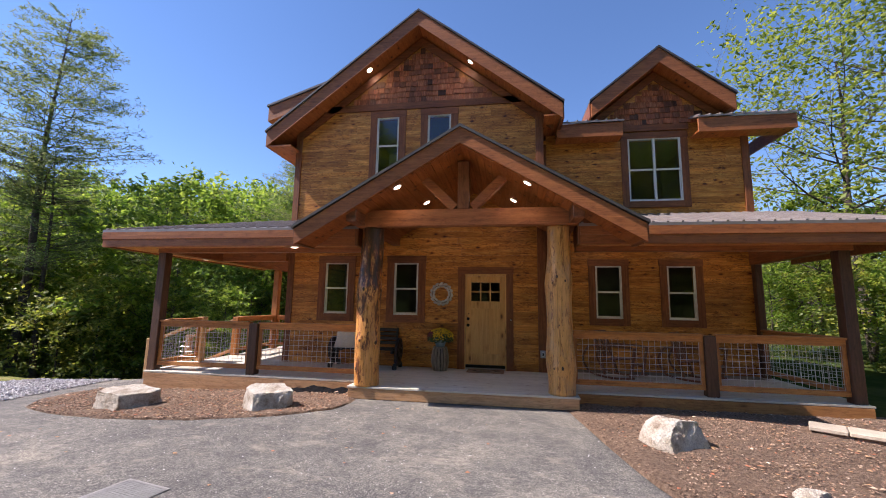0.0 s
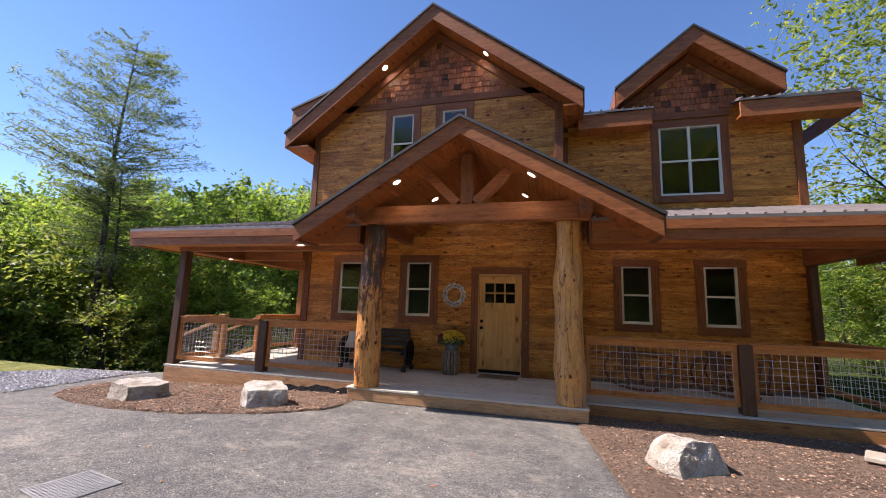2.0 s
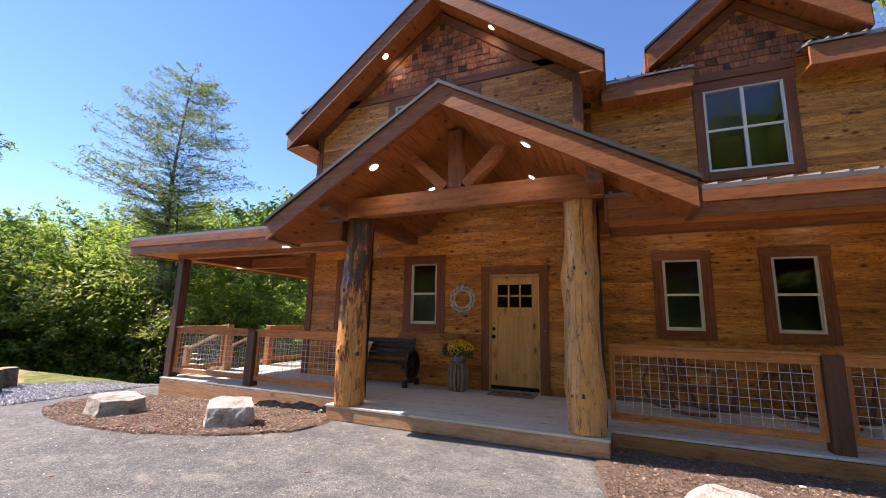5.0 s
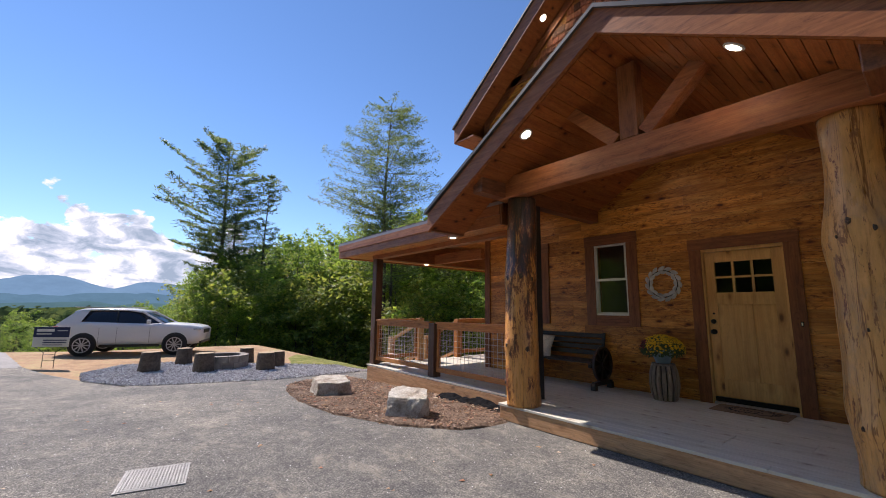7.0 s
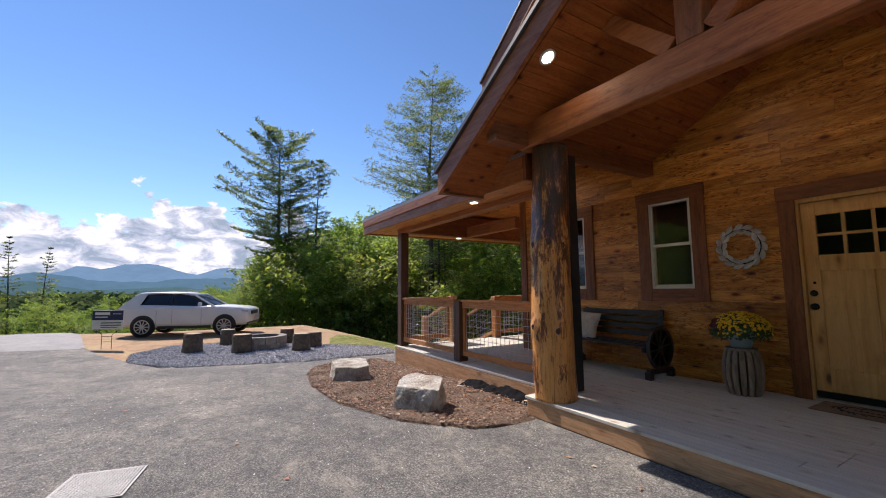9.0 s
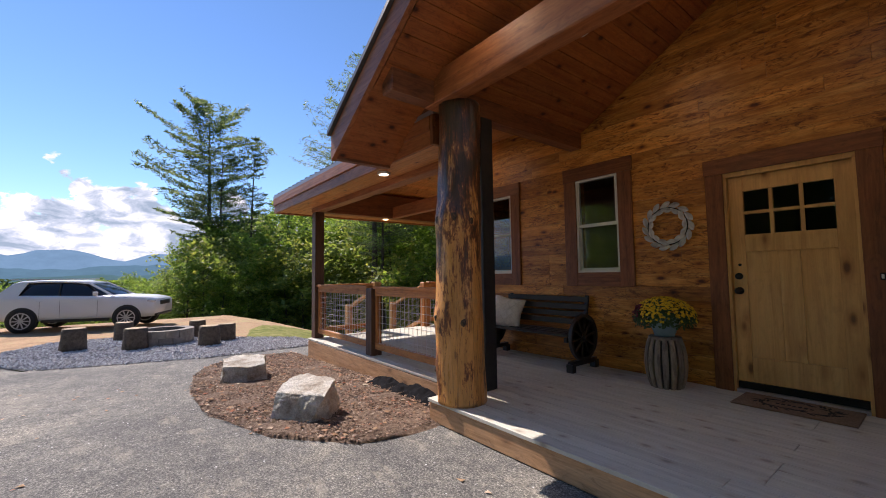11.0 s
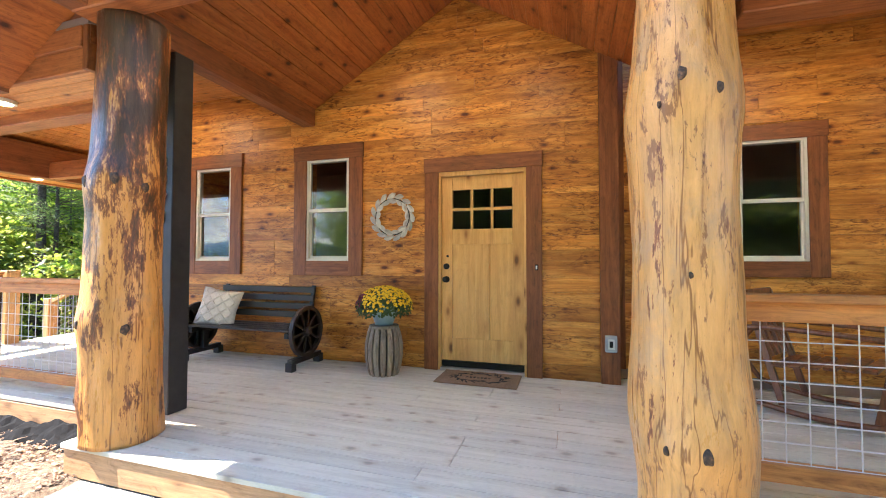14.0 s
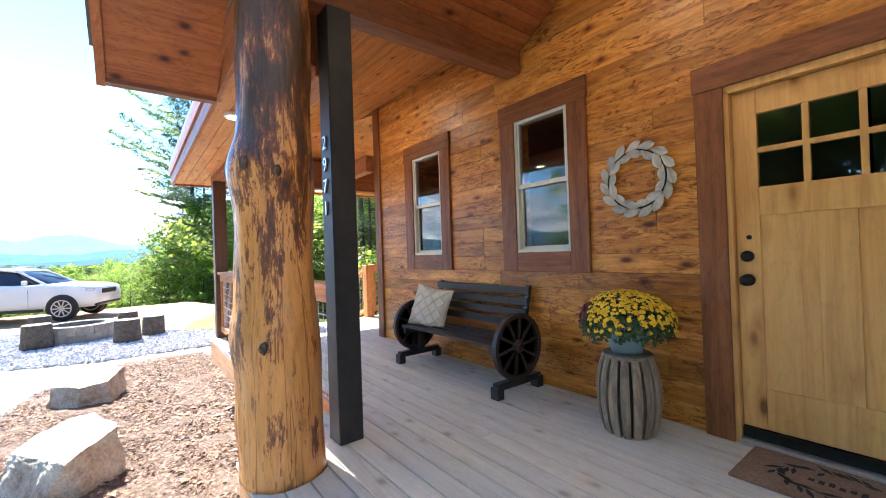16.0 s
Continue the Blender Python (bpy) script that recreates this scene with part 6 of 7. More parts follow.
M["leaf"] = leaf_material("summer_leaf", (0.08, 0.14, 0.02), (0.16, 0.25, 0.035), (0.28, 0.36, 0.06), 0.6)
M["leaf_yellow"] = leaf_material("yellowing_leaf", (0.10, 0.15, 0.03), (0.20, 0.26, 0.05), (0.34, 0.35, 0.07), 0.48)
M["needle"] = leaf_material("pine_needle", (0.07, 0.11, 0.045), (0.12, 0.17, 0.065), (0.19, 0.24, 0.09), 0.5)
M["far_leaf"] = leaf_material("far_woods_leaf", (0.03, 0.055, 0.028), (0.055, 0.085, 0.04), (0.10, 0.13, 0.05), 0.3, 1.0, 0.0)
M["trunk"] = mottled("tree_bark", [(0.3, (0.045, 0.034, 0.026)), (0.7, (0.13, 0.105, 0.085))], 6, 0.95, 1.0, 0.05, 6, fine=0.3)


def leaf_mesh(name, centres, normals, sizes, mat, rng, aspect=0.5, pointed=True):
    """Many small bent leaves in one mesh."""
    n = len(centres)
    c = np.array(centres)
    nor = np.array(normals)
    nor /= np.linalg.norm(nor, axis=1)[:, None] + 1e-9
    ref = rng.normal(size=(n, 3))
    t = np.cross(nor, ref)
    t /= np.linalg.norm(t, axis=1)[:, None] + 1e-9
    b = np.cross(nor, t)
    s = np.array(sizes)[:, None]
    a0 = c - t * s
    a1 = c + b * s * aspect - nor * s * 0.15
    a2 = c + t * s
    a3 = c - b * s * aspect - nor * s * 0.15
    vs = np.stack([a0, a1, a2, a3], 1).reshape(-1, 3)
    me = bpy.data.meshes.new(name)
    me.from_pydata(vs.tolist(), [], [(4 * i, 4 * i + 1, 4 * i + 2, 4 * i + 3) for i in range(n)])
    me.materials.append(mat)
    return me


def grow_limb(bm, rng, p, d, length, r, level, tips, sides):
    n = 5
    pts, rad = [p.copy()], [r]
    for i in range(n):
        d = (d + Vector((rng.uniform(-1, 1), rng.uniform(-1, 1), rng.uniform(-0.5, 0.8))) * 0.16).normalized()
        p = p + d * length / n
        pts.append(p.copy())
        rad.append(r * (1 - 0.78 * (i + 1) / n))
        if level > 0 and i >= 1:
            for k in range(2 if level > 1 else 1):
                side = d.cross(Vector((rng.uniform(-1, 1), rng.uniform(-1, 1), rng.uniform(-0.3, 0.6)))).normalized()
                grow_limb(bm, rng, p, (d * 0.6 + side * 0.9).normalized(), length * rng.uniform(0.45, 0.65), rad[-1] * 0.6, level - 1, tips, max(4, sides - 2))
        if i >= 2:
            tips.append((p.copy(), length))
    tube(bm, pts, rad, sides, False)


def broadleaf(seed, h, spread, leaves, leaf, mat, label, trunk_r=0.16, first=0.35, lean=0.0, levels=2, clump=0.6):
    """Deciduous tree: tapered trunk, limbs and a crown of small leaves in clumps at the twig ends."""
    rng = random.Random(seed)
    nrng = np.random.RandomState(seed)
    th = thing("tree", (0, 0, 0), label, "tree", "broadleaf trees")
    bm = bmesh.new()
    tips = []
    pts = [Vector((lean * (z / h) ** 1.3 * h + 0.12 * math.sin(z * 0.7 + seed), 0.12 * math.cos(z * 0.6 + seed), z)) for z in np.linspace(-0.4, h * 0.93, 9)]
    tube(bm, pts, [trunk_r * (1.15 - 1.05 * i / 8) for i in range(9)], 9, False)
    part("trunk", bm, M["trunk"], th, "", True)
    bm = bmesh.new()
    k = int(13 + h * 0.7)
    for i in range(k):
        f = first + (1 - first) * (i + rng.random()) / k
        z = h * 0.93 * min(f, 0.99)
        j = min(7, int(z / (h * 0.93) * 8))
        p = pts[j].lerp(pts[j + 1], z / (h * 0.93) * 8 - j)
        a = i * 2.4 + rng.uniform(-0.5, 0.5)
        up = 0.15 + 0.9 * (f - first)
        l = spread * (0.55 + 0.65 * math.sin(math.pi * min(1, (f - first) / (1 - first) * 0.85 + 0.12))) * rng.uniform(0.75, 1.15)
        grow_limb(bm, rng, p, Vector((math.cos(a), math.sin(a), up)).normalized(), l, trunk_r * 0.34 * (1.2 - f), levels - 1, tips, 5)
    tagged(part("bough", bm, M["trunk"], th, "", True), kind="stuff")
    cs, ns, ss = [], [], []
    per = max(1, leaves // max(1, len(tips)))
    for p, l in tips:
        for q in range(per):
            o = Vector((rng.gauss(0, 1), rng.gauss(0, 1), rng.gauss(0, 0.6))) * clump * rng.random() ** 0.5 * 0.6
            cs.append(tuple(p + o))
            ns.append((rng.gauss(0, 0.7), rng.gauss(0, 0.7), 1.0))
            ss.append(leaf * rng.uniform(0.6, 1.2))
    ob = new("crown", leaf_mesh("crown", cs, ns, ss, mat, nrng))
    ob.parent = th
    return th


def conifer(seed, h, spread, mat, label, trunk_r=0.2, first=0.35, whorls=22, sparse=1.0, droop=0.05, dense=1.0, lean=0.0, tuft=0.26, rounded=False, blunt=False):
    """Pine or hemlock: straight trunk, whorls of limbs with needle sprays."""
    rng = random.Random(seed)
    nrng = np.random.RandomState(seed)
    th = thing("tree", (0, 0, 0), label, "tree", "conifers")
    bm = bmesh.new()
    pts = [Vector((lean * z + 0.10 * math.sin(z * 0.35 + seed), 0.10 * math.cos(z * 0.3 + seed), z)) for z in np.linspace(-0.5, h, 12)]
    tube(bm, pts, [trunk_r * (1.1 - 1.03 * i / 11) for i in range(12)], 9, False)
    part("trunk", bm, M["trunk"], th, "", True)
    bm = bmesh.new()
    cs, ns, ss = [], [], []
    for w in range(whorls):
        f = first + (1 - first) * (w + 0.2 * rng.random()) / whorls
        z = h * f
        j = min(10, int(f * 11))
        c = pts[j].lerp(pts[j + 1], f * 11 - j)
        prof = (1 - (f - first) / (1 - first)) ** 0.75 * (0.55 + 0.45 * min(1, (f - first) / (1 - first) * 5 + 0.25)) + 0.06
        if blunt:
            u = (f - first) / (1 - first)
            prof = (1 - u) ** 0.5 * (0.62 + 0.38 * min(1, u * 4 + 0.2)) + 0.07
        if rounded:
            prof = (0.35 + 0.65 * math.sin(math.pi * min(1.0, 0.18 + 0.72 * (f - first) / (1 - first)))) * (1.0 if w % 3 else 0.6)
        for b in range(rng.randint(3, 5)):
            if rng.random() > sparse:
                continue
            a = rng.uniform(0, 2 * math.pi)
            l = spread * prof * rng.uniform(0.55, 1.25)
            d = Vector((math.cos(a), math.sin(a), 0.22 - droop + 0.35 * (f - first)))
            lp = [c]
            for i in range(5):
                d2 = d + Vector((0, 0, 0.12 * i / 5 - droop))
                lp.append(lp[-1] + d2.normalized() * l / 5 + Vector((rng.uniform(-1, 1), rng.uniform(-1, 1), rng.uniform(-1, 1))) * 0.03 * l)
            tube(bm, lp, [trunk_r * 0.16 * (1.15 - f) * (1 - 0.16 * i) + 0.006 for i in range(6)], 4, False)
            side = Vector((-math.sin(a), math.cos(a), 0))
            for i in range(int(26 * dense * max(0.5, l / 2.5))):
                t = rng.uniform(0.3, 1.02)
                k = min(4, int(t * 5))
                p = lp[k].lerp(lp[k + 1], t * 5 - k) if k < 5 else lp[5]
                off = side * rng.gauss(0, 0.17) * l * (1.1 - t * 0.6) + Vector((0, 0, rng.gauss(0.02, 0.06)))
                cs.append(tuple(p + off))
                ns.append((rng.gauss(0, 0.5), rng.gauss(0, 0.5), 1.0))
                ss.append(tuft * rng.uniform(0.6, 1.2))
    tagged(part("bough", bm, M["trunk"], th, "", True), kind="stuff")
    ob = new("crown", leaf_mesh("crown", cs, ns, ss, mat, nrng, 0.2))
    ob.parent = th
    return th


def plant(proto, x, y, scale=1.0, rz=0.0, z=None, sink=0.1):
    zz = ground_z(x, y) if z is None else z
    t = copy_thing(proto, pose(x, y, zz - sink, 0, 0, rz))
    t.scale = (scale, scale, scale * 1.0)
    return t


def set_first(proto, x, y, scale, rz, sink=0.1):
    proto.matrix_basis = pose(x, y, ground_z(x, y) - sink, 0, 0, rz)
    proto.scale = (scale,) * 3


BL = "green deciduous tree at the edge of the woods"
protos = [
    broadleaf(1, 13.0, 3.0, 5200, 0.17, M["leaf"], BL, 0.15, 0.25),
    broadleaf(2, 11.0, 3.2, 5200, 0.18, M["leaf"], BL, 0.14, 0.2),
    broadleaf(3, 15.0, 3.0, 5600, 0.18, M["leaf_yellow"], "yellowing deciduous tree at the edge of the woods", 0.17, 0.3),
    broadleaf(4, 8.0, 2.8, 4600, 0.15, M["leaf"], "bushy green young tree at the edge of the woods", 0.10, 0.1),
    broadleaf(5, 4.0, 2.0, 3600, 0.11, M["leaf_yellow"], "low yellow-green bushy sapling", 0.06, 0.05, clump=0.5),
    broadleaf(6, 14.0, 2.2, 3600, 0.16, M["leaf"], "slim woodland tree with a long bare trunk", 0.15, 0.52),
]
pines = [
    conifer(11, 27.0, 6.4, M["needle"], "tall slim sparse hemlock with bare lower trunk", 0.30, 0.46, 40, 0.95, 0.06, 2.9, 0.0, 0.18, False, True),
    conifer(12, 22.8, 6.8, M["needle"], "tall broad white pine above the valley", 0.34, 0.36, 24, 0.86, 0.0, 3.4, 0.0, 0.30, True),
    conifer(13, 19.0, 2.6, M["needle"], "slim sparse pine beside the big pine", 0.17, 0.42, 22, 0.8, 0.04, 1.2, 0.0, 0.28),
]
pines[0].matrix_basis = pose(-31.3, 21.8, -4.7, -2.0, -2.2, 0)
pines[1].matrix_basis = pose(-50.0, 11.7, -4.3, 0, 0, 150)
pines[1].scale = (1.0, 1.0, 1.11)
pines[2].matrix_basis = pose(-47.4, 15.6, -4.0, 0, 1.0, 0)
pines[2].scale = (1.1, 1.1, 1.1)
for proto, x, y, s, rz, tilt in ((pines[0], -48.0, 12.9, 0.74, 60, -1), (pines[0], -30.5, 22.6, 0.66, 200, 2), (pines[0], -30, 31.0, 0.62, 120, 0), (pines[2], -41, 21, 0.8, 90, 0), (pines[0], -14.6, 27.0, 0.62, 30, -2), (pines[2], -24, 32.0, 0.8, 140, 0), (pines[2], -43.0, -6.6, 0.44, 50, 2), (pines[2], -47.0, -9.5, 0.5, 150, -3)):
    t = copy_thing(proto, pose(x, y, ground_z(x, y) - 0.2, 0, tilt, rz))
    t.scale = (s, s, s)

rng = random.Random(77)
first_used = set()
TALL = (13.0, 11.0, 15.0, 8.0, 4.0, 14.0)
skyline = lerp_table([(-90, 18), (-40, 16), (-5, 16), (20, 17.0), (35, 15.6), (52, 13.0), (62, 12.0), (70, 9.4), (78, 7.0), (82.0, 4.0), (85, -1.0), (90, -3.2), (100, -3.0), (112, -2.0), (124, 0.6), (132, 8), (140, 28), (150, 31), (222, 31), (240, 28)])


def scatter(count, a0, a1, r0, r1, choices, lo, hi, cx=0.0, cy=3.0):
    """Trees between two bearings (degrees left of +y) and two radii, as tall as the skyline wants."""
    for i in range(count):
        b = a0 + (a1 - a0) * (i + rng.random()) / count
        a = math.radians(b)
        r = math.sqrt(rng.uniform(r0 * r0, r1 * r1))
        x, y = cx - r * math.sin(a), cy + r * math.cos(a)
        k, f, rz = rng.choice(choices), rng.uniform(lo, hi), rng.uniform(0, 360)
        if -9.5 < x < 8.5 and -1 < y < 19.5:
            continue
        z = ground_z(x, y)
        s = max(0.3, min(2.2, (math.tan(math.radians(skyline(b))) * r + 1.4 - z) * f / TALL[k]))
        if k not in first_used:
            first_used.add(k)
            set_first(protos[k], x, y, s, rz)
        else:
            plant(protos[k], x, y, s, rz)


scatter(14, 10, 44, 25, 33, (1, 3, 4), 0.45, 0.8)
scatter(18, 8, 48, 32, 42, (0, 1, 3, 2), 0.65, 0.98)
scatter(14, 44, 82, 44, 52, (1, 3, 4), 0.4, 0.75)
scatter(18, 46, 82, 48, 62, (0, 1, 3, 2), 0.65, 0.98)
scatter(34, 8, 83, 58, 80, (0, 1, 2), 0.8, 1.03)
scatter(18, 78, 88, 36, 60, (0, 1, 3), 0.5, 0.95)
scatter(20, 84, 116, 30, 48, (4, 3), 0.6, 1.1)
scatter(26, 86, 122, 44, 80, (0, 1, 3), 0.8, 1.15)
scatter(22, 80, 122, 80, 130, (0, 1, 2), 0.7, 1.0)
scatter(12, 14, 80, 42, 50, (5,), 0.8, 1.05)
scatter(16, 20, 56.5, 33, 41, (3, 4, 4, 2), 0.35, 0.68)
scatter(16, 63, 82, 35, 43, (3, 4, 4, 1), 0.4, 0.8)
scatter(14, -62, -8, 15, 22, (3, 4, 1), 0.4, 0.7)
scatter(18, -75, -5, 20, 34, (0, 1, 2), 0.6, 0.9)
scatter(36, 138, 238, 24, 34, (0, 1, 2), 0.85, 1.05)
scatter(14, 130, 240, 18, 26, (3, 4), 0.5, 0.8)

rng_far = random.Random(77)
# woods below the road, their tops near the skyline
for i in range(26):
    b, r, k = math.radians(rng_far.uniform(86, 121)), rng_far.uniform(36, 66), rng_far.choice((0, 1, 1, 3))
    x, y = 0.5 - r * math.sin(b), 4.5 + r * math.cos(b)
    s = (1.3 + r * math.tan(math.radians(rng_far.uniform(-2.6, 0.6))) - ground_z(x, y)) / TALL[k]
    plant(protos[k], x, y, max(0.15, s), rng_far.uniform(0, 360))

# near broadleaf trees over the wing roof
near = broadleaf(9, 14.5, 4.4, 9500, 0.115, M["leaf_yellow"], "tall yellow-green tree behind the wing of the house", 0.22, 0.3, 0.0, 3, 0.42)
near.matrix_basis = pose(15.0, 16.2, -0.7, 0, 0, 40)
near.scale = (1.05, 1.05, 1.05)
copy_thing(near, pose(13.2, 17.6, -2.6, 0, 0, 160))
copy_thing(near, pose(17.5, 10.5, -2.5, 0, 0, 280))

# far woods: one mesh of leaf clumps over the hills
nrng = np.random.RandomState(3)
cs, ns, ss = [], [], []
for i in range(30000):
    a = nrng.uniform(0, 2 * math.pi)
    r = 62 * (8.0 ** nrng.random())
    x, y = -r * math.sin(a), r * math.cos(a)
    if x < -0.6 * r and r < 180:
        continue
    z = ground_z(x, y)
    s = (0.55 + 0.0035 * r) * nrng.uniform(0.6, 1.4)
    west = max(0.0, -x / r)
    hgt = 9.0 * nrng.random() ** 0.6 * (1.0 - 0.55 * (west > 0.93))
    cs.append((x, y, z + hgt))
    ns.append((nrng.normal() * 0.6, nrng.normal() * 0.6, 1.0))
    ss.append(s)
for i in range(30000):
    a = math.radians(nrng.uniform(78, 124))
    r = 55 * (12.0 ** nrng.random())
    x, y = -r * math.sin(a), r * math.cos(a)
    cs.append((x, y, ground_z(x, y) + (2.5 + 0.03 * r) * nrng.random()))
    ns.append((nrng.normal() * 0.6, nrng.normal() * 0.6, 1.0))
    ss.append((0.22 + 0.0042 * r) * nrng.uniform(0.6, 1.4))
far_woods = new("far_woods", leaf_mesh("far_woods", cs, ns, ss, M["far_leaf"], nrng, 0.7))
tagged(far_woods, "dense green woods covering the far slopes", "woods", "", "stuff")

# hills on the skyline; aerial haze is put into their blue colour and emission
def hill_material(name, col, haze_glow):
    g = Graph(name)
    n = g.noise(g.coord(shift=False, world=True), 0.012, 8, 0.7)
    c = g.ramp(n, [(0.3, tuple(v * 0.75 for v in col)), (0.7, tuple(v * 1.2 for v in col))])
    g.b.inputs["Emission Color"].default_value = (*haze_glow, 1)
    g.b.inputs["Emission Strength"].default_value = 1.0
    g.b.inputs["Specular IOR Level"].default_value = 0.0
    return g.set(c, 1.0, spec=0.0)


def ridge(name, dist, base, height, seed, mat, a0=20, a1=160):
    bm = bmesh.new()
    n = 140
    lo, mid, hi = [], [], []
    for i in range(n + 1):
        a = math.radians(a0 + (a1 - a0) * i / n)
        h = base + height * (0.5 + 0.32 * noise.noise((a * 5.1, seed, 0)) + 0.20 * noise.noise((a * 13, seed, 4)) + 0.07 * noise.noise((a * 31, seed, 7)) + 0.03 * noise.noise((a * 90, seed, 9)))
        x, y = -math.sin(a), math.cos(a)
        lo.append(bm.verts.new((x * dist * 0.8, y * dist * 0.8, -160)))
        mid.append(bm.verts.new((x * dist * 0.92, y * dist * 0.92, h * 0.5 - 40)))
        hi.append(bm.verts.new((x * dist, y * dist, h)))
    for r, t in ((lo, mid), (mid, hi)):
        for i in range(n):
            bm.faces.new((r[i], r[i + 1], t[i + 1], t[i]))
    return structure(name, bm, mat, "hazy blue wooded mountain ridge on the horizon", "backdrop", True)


# Farther ridges are bluer and emit more, standing in for haze.
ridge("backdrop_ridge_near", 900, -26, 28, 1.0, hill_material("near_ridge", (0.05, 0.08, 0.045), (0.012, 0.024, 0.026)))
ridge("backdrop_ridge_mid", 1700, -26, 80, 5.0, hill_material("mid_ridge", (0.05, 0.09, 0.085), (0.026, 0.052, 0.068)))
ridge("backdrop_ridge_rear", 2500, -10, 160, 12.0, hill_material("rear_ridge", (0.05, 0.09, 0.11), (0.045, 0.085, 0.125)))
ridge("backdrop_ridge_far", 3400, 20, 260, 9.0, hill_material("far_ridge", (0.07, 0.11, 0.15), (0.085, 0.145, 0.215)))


# bank of cumulus far beyond the hills: an emitting sheet with painted shading
def cloud_material():
    g = Graph("cloud_bank")
    pos = g.coord((0.0012, 0.0012, 0.0021), shift=False, world=True)
    big = g.noise(pos, 1.7, 11, 0.56, 0.3)
    sep = g.n.new("ShaderNodeSeparateXYZ")
    geo = g.n.new("ShaderNodeNewGeometry")
    g.l.new(geo.outputs["Position"], sep.inputs[0])
    mr = g.n.new("ShaderNodeMapRange")
    for key, v in (("From Min", 180.0), ("From Max", 1050.0), ("To Min", 0.2), ("To Max", -0.2)):
        mr.inputs[key].default_value = v
    g.l.new(sep.outputs[2], mr.inputs["Value"])
    ad = g.n.new("ShaderNodeMath")
    g.l.new(big, ad.inputs[0])
    g.l.new(mr.outputs[0], ad.inputs[1])
    cover = g.ramp(ad.outputs[0], [(0.505, (0, 0, 0)), (0.535, (1, 1, 1))])
    tone = g.noise(g.coord((0.0022, 0.0022, 0.0042), shift=False, world=True), 1.7, 10, 0.6, 0.4)
    # Sunlit white and grey-blue shade are put into the emitted colour.
    col = g.ramp(tone, [(0.38, (0.36, 0.45, 0.56)), (0.48, (0.62, 0.69, 0.80)), (0.56, (1.0, 1.0, 1.0))])
    em = g.n.new("ShaderNodeEmission")
    em.inputs["Strength"].default_value = 0.72
    g.l.new(col, em.inputs["Color"])
    tr = g.n.new("ShaderNodeBsdfTransparent")
    mx = g.n.new("ShaderNodeMixShader")
    g.l.new(cover, mx.inputs[0])
    g.l.new(tr.outputs[0], mx.inputs[1])
    g.l.new(em.outputs[0], mx.inputs[2])
    g.l.new(mx.outputs[0], g.out.inputs["Surface"])
    g.n.remove(g.b)
    return g.m


M["cloud"] = cloud_material()
bm = bmesh.new()
cols = []
for i in range(61):
    a = math.radians(62 + 98 * i / 60)
    cols.append([bm.verts.new((-4300 * math.sin(a), 4300 * math.cos(a), z)) for z in (0, 400, 800, 1300)])
for a, b in zip(cols, cols[1:]):
    for k in range(3):
        bm.faces.new((a[k], b[k], b[k + 1], a[k + 1]))
structure("backdrop_clouds", bm, M["cloud"], "bank of white cumulus clouds low over the valley", "backdrop")


# ---------- gravel, chips and litter ----------
def scatter_bits(name, n, region, size, mat, label, seed, flat=0.5, lift=0.03):
    nr = np.random.RandomState(seed)
    base = np.array([(1, 0, 0), (-0.4, 0.8, 0), (-0.5, -0.75, 0), (0.1, 0.1, 1), (0, 0, -0.7)])
    tri = [(0, 1, 3), (1, 2, 3), (2, 0, 3), (1, 0, 4), (2, 1, 4), (0, 2, 4)]
    vs, fs = [], []
    count = 0
    while count < n:
        x, y = region(nr)
        if x is None:
            continue
        a = nr.uniform(0, 6.28)
        s = size * nr.uniform(0.5, 1.5)
        ca, sa = math.cos(a), math.sin(a)
        st = nr.uniform(0.5, 1.0)
        o = len(vs)
        z = ground_z(x, y) + lift
        for bx, by, bz in base:
            px, py = bx * s, by * s * st
            vs.append((x + px * ca - py * sa, y + px * sa + py * ca, z + bz * s * flat))
        fs += [tuple(o + i for i in t) for t in tri]
        count += 1
    me = bpy.data.meshes.new(name)
    me.from_pydata(vs, [], fs)
    me.materials.append(mat)
    return tagged(new(name, me), label, "ground cover", "", "stuff")


def bit_material(name, stops):
    g = Graph(name)
    return g.set(g.ramp(g.island(), stops), 0.9)


M["stones"] = bit_material("gravel_stones", [(0, (0.225, 0.216, 0.221)), (0.5, (0.477, 0.459, 0.454)), (1, (0.700, 0.700, 0.700))])
M["chips"] = bit_material("mulch_chips", [(0, (0.05, 0.03, 0.02)), (0.35, (0.17, 0.10, 0.064)), (0.7, (0.29, 0.185, 0.12)), (0.9, (0.45, 0.33, 0.23)), (0.96, (0.42, 0.17, 0.09)), (1, (0.55, 0.47, 0.38))])
lo_l = lerp_table([(-8.7, 6.7), (-8.2, 6.0), (-7.2, 5.62), (-6.0, 5.42), (-4.6, 5.42), (-3.4, 5.75), (-2.75, 6.3), (-2.6, 6.95)])
lo_r = lerp_table([(0.95, 7.0), (1.12, 6.2), (1.3, 4.8), (1.75, 3.4), (2.6, 2.2), (4.5, 1.2), (9.5, 0.5)])
lo_g = lerp_table([(-15.0, 3.3), (-13.5, 2.4), (-12, 2.5), (-10.4, 3.6), (-9.3, 6.2)])
hi_g = lerp_table([(-15.0, 4.6), (-12.5, 7.4), (-10.5, 9.6), (-9.3, 8.8)])


def region_left(nr):
    x, y = nr.uniform(-8.5, -2.7), nr.uniform(5.3, 7.6)
    return (x, y) if y > lo_l(x) + 0.02 else (None, None)


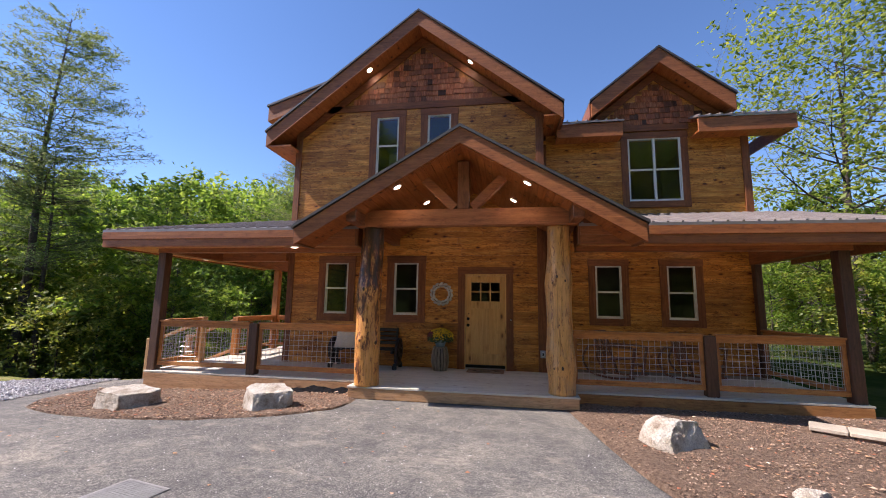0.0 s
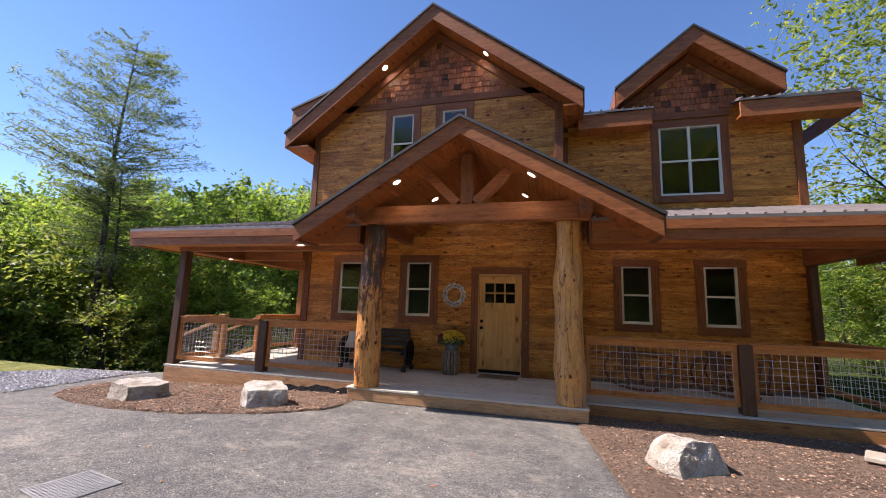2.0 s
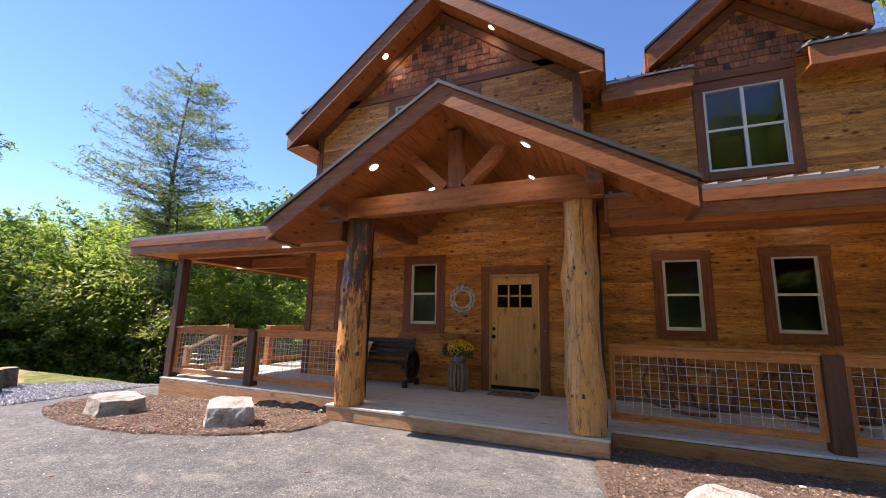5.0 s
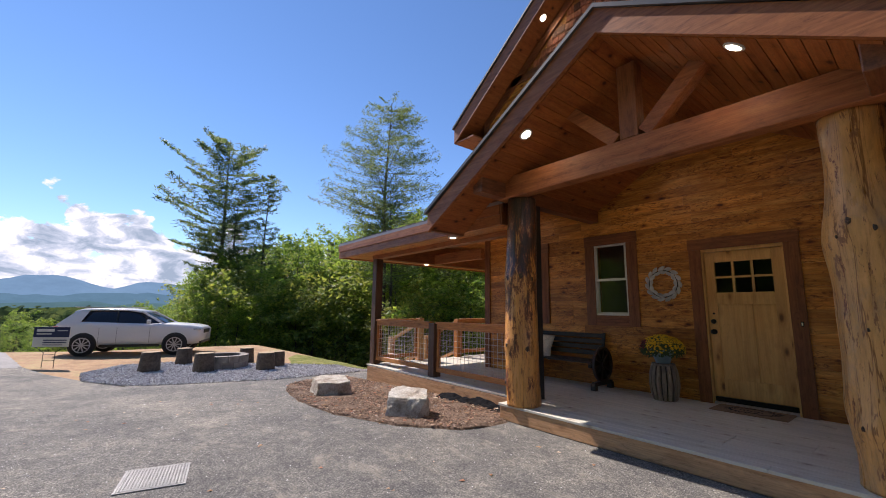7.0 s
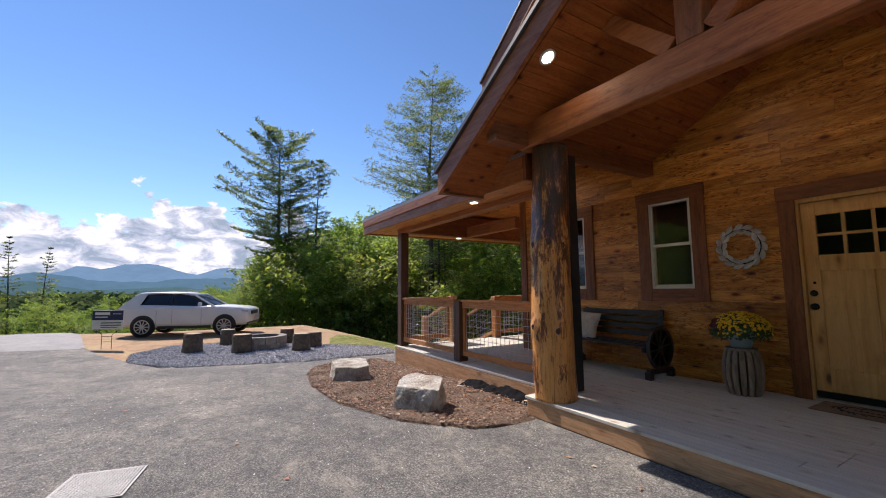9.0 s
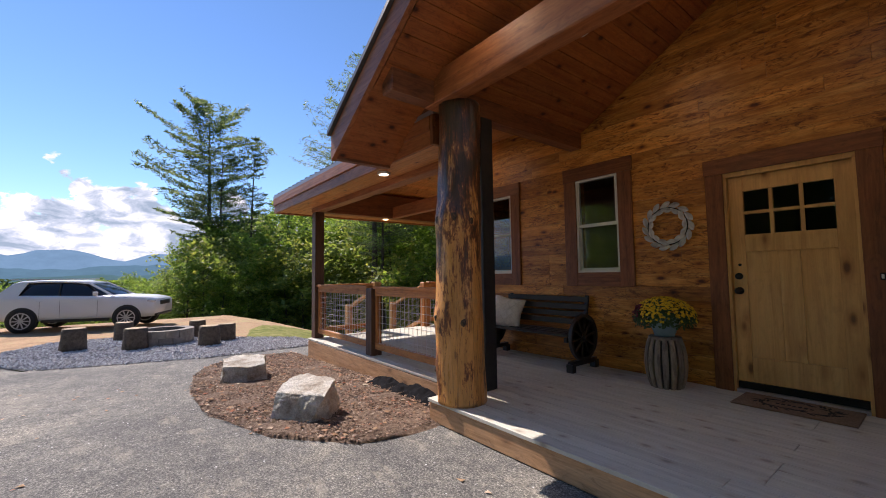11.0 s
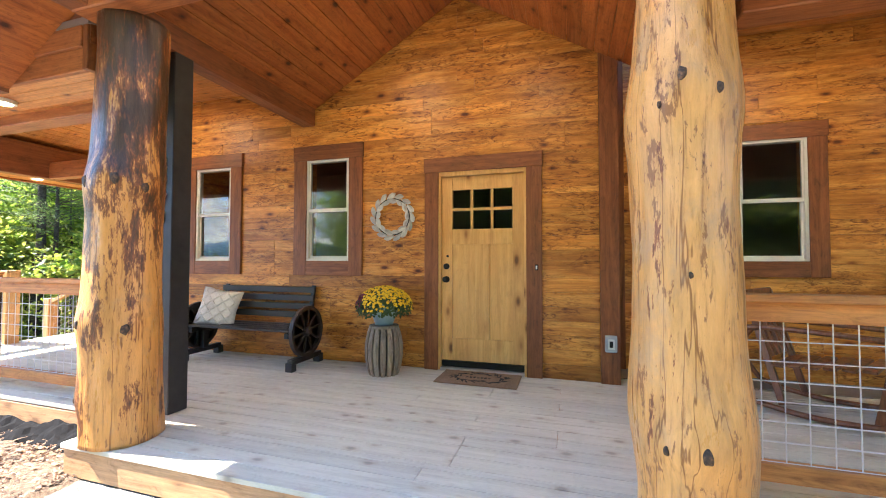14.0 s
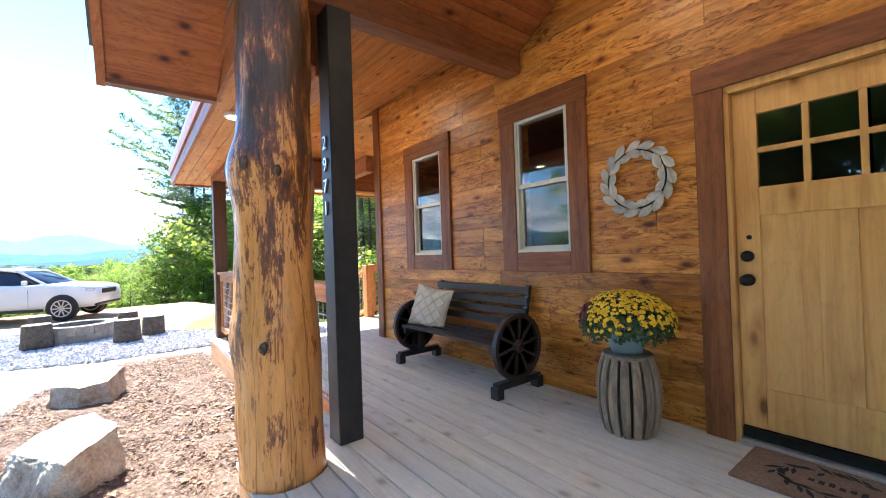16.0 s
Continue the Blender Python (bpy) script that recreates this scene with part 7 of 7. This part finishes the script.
def region_right(nr):
    x, y = nr.uniform(1.0, 7.0), nr.uniform(1.5, 7.7)
    return (x, y) if y > lo_r(x) + 0.02 else (None, None)


def region_gravel(nr):
    x, y = nr.uniform(-15, -9.3), nr.uniform(2.2, 9.6)
    return (x, y) if lo_g(x) - 0.1 < y < hi_g(x) else (None, None)


def region_drive(nr):
    x, y = nr.uniform(-8, 1.2), nr.uniform(2.0, 7.0)
    return (x, y) if y < lo_l(max(x, -8.6)) else (None, None)


scatter_bits("mulch_chips", 16000, region_left, 0.018, M["chips"], "loose brown bark mulch chips", 1, 0.35, 0.04)
scatter_bits("mulch_chips", 15000, region_right, 0.017, M["chips"], "loose brown bark mulch chips", 2, 0.35, 0.035)
scatter_bits("gravel_stones", 16000, region_gravel, 0.035, M["stones"], "loose grey gravel stones", 3, 0.6, 0.03)
scatter_bits("drive_grit", 900, region_drive, 0.008, M["stones"], "fine pale grit on the driveway", 4, 0.5, 0.014)


M["litter"] = bit_material("dry_leaf", [(0, (0.30, 0.16, 0.08)), (0.4, (0.42, 0.27, 0.15)), (0.7, (0.36, 0.12, 0.06)), (1, (0.62, 0.50, 0.36))])
scatter_bits("leaf_litter", 380, region_left, 0.034, M["litter"], "curled dry leaves scattered on the mulch", 7, 0.25, 0.055)
scatter_bits("leaf_litter", 320, region_right, 0.032, M["litter"], "curled dry leaves scattered on the mulch", 8, 0.25, 0.05)
scatter_bits("leaf_litter", 60, region_drive, 0.028, M["litter"], "a few dry leaves on the driveway", 9, 0.2, 0.02)


# crumpled black weed fabric along the deck's foot
def fabric(x0, x1, seed):
    bm = bmesh.new()
    n, rows_f = int((x1 - x0) / 0.06), []
    for i in range(n + 1):
        x = x0 + (x1 - x0) * i / n
        row = []
        for j in range(7):
            y = 7.575 - j * 0.045 - (0.05 * noise.noise((x * 3, seed, 0)) if j > 3 else 0)
            h = (0.07 - 0.014 * j) * (0.6 + 0.9 * noise.noise((x * 5, y * 5, seed))) + 0.03 * noise.noise((x * 14, y * 14, seed))
            row.append(bm.verts.new((x, y, ground_z(x, y) + 0.045 + max(-0.03, h))))
        rows_f.append(row)
    for a, b in zip(rows_f, rows_f[1:]):
        for j in range(6):
            bm.faces.new((a[j], b[j], b[j + 1], a[j + 1]))
    return tagged(part("weed_fabric", bm, M["fabric"], None), "crumpled black weed fabric along the deck foot", "fabric", "", "stuff")


M["fabric"] = mottled("black_fabric", [(0.3, (0.006, 0.006, 0.007)), (0.7, (0.014, 0.014, 0.016))], 18, 1.0, 0.3, 0.01, spec=0.05)
fabric(-4.6, -2.95, 1.0)


# ---------- pieces: shakes, siding planks, deck boards ----------
def shakes(parent, y, z0, z1, top, x0, x1, course, seed):
    rng = random.Random(seed)
    cache = {}
    z, row = z0, 0
    while z < z1:
        x = x0 + rng.uniform(-0.1, 0)
        while x < x1:
            w = rng.choice((0.10, 0.13, 0.16, 0.2))
            zt = z + course
            if x > x0 and x + w < x1 and top(x) > zt - 0.02 and top(x + w) > zt - 0.02:
                key = (w, rng.choice((0, 1)))
                if key not in cache:
                    bm = bmesh.new()
                    d = 0.030 + 0.006 * key[1]
                    prism(bm, [(0, 0, 0.0), (0, -d, 0.0), (0, -0.010, course + 0.02), (0, 0, course + 0.02)], (w - 0.006, 0, 0))
                    bmesh.ops.recalc_face_normals(bm, faces=bm.faces)
                    me = bpy.data.meshes.new("shake")
                    bm.to_mesh(me)
                    bm.free()
                    me.materials.append(M["shake"])
                    cache[key] = me
                piece("shake", cache[key], parent, pose(x, y, z - rng.choice((0, 0, 0.012, 0.02))))
            x += w
        z += course
        row += 1


shakes(wall_main, 9.6, 6.67, 8.2, lambda x: gable(x, GX, GZ, GS) - 0.62, -4.9, 0.5, 0.15, 5)
shakes(wall_right, 10.22, 6.02, 7.2, lambda x: gable(x, DX, DZ, DS) - 0.6, 2.2, 5.1, 0.15, 6)

rng = random.Random(20)
plank_wall(wall_main, -5.4, 0.68, 9.6, DECK + 0.005, DECK + 0.005 + 0.1465 * 29 + 0.001, 0.1465, [(o[0] - 0.1, o[1] + 0.1, o[2] - 0.1, o[3] + 0.1) for o in MAIN_OPEN], main_top, rng)
plank_wall(wall_main, -5.4, 0.68, 9.6, DECK + 0.005 + 0.1465 * 29, 6.48, 0.1465, [(o[0] - 0.1, o[1] + 0.1, o[2] - 0.1, o[3] + 0.1) for o in MAIN_OPEN], main_top, rng)
plank_wall(wall_right, 0.98, 5.5, 10.22, DECK + 0.005, 5.85, 0.1465, [(o[0] - 0.1, o[1] + 0.1, o[2] - 0.1, o[3] + 0.1) for o in RIGHT_OPEN], lambda x: 5.86, rng)

# Dark sheet under the boards; shade in their gaps is put into its colour.
deck = structure("deck", boxes((-7.4, 7.66, -0.024, -2.85, 9.55, -0.012)), M["brown_post"], "pale weathered grey deck of long boards", "floor")
board_cache = {}


def deck_run(y0, y1, x0, x1, seed):
    rng = random.Random(seed)
    y = y0
    while y < y1 - 0.03:
        w = min(0.138, y1 - y)
        x = x0
        while x < x1 - 0.01:
            l = rng.choice((2.4, 3.0, 3.6, 4.2))
            if x1 - x - l < 0.6:
                l = x1 - x
            key = (round(l, 3), round(w, 3))
            if key not in board_cache:
                bm = boxes((0, 0, -0.03, l - 0.004, w - 0.0055, 0), bevel=0.002)
                me = bpy.data.meshes.new("deck_board")
                bmesh.ops.recalc_face_normals(bm, faces=bm.faces)
                bm.to_mesh(me)
                bm.free()
                me.materials.append(M["deck"])
                board_cache[key] = me
            piece("deck_board", board_cache[key], deck, pose(x, y, DECK))
            x += l
        y += 0.14


deck_run(7.1, 7.58, -2.84, 1.16, 1)
deck_run(7.58, 9.6, -7.5, 5.68, 2)
deck_run(9.6, 10.22, 0.87, 5.68, 3)
deck_run(9.6, 12.9, -7.5, -5.57, 4)
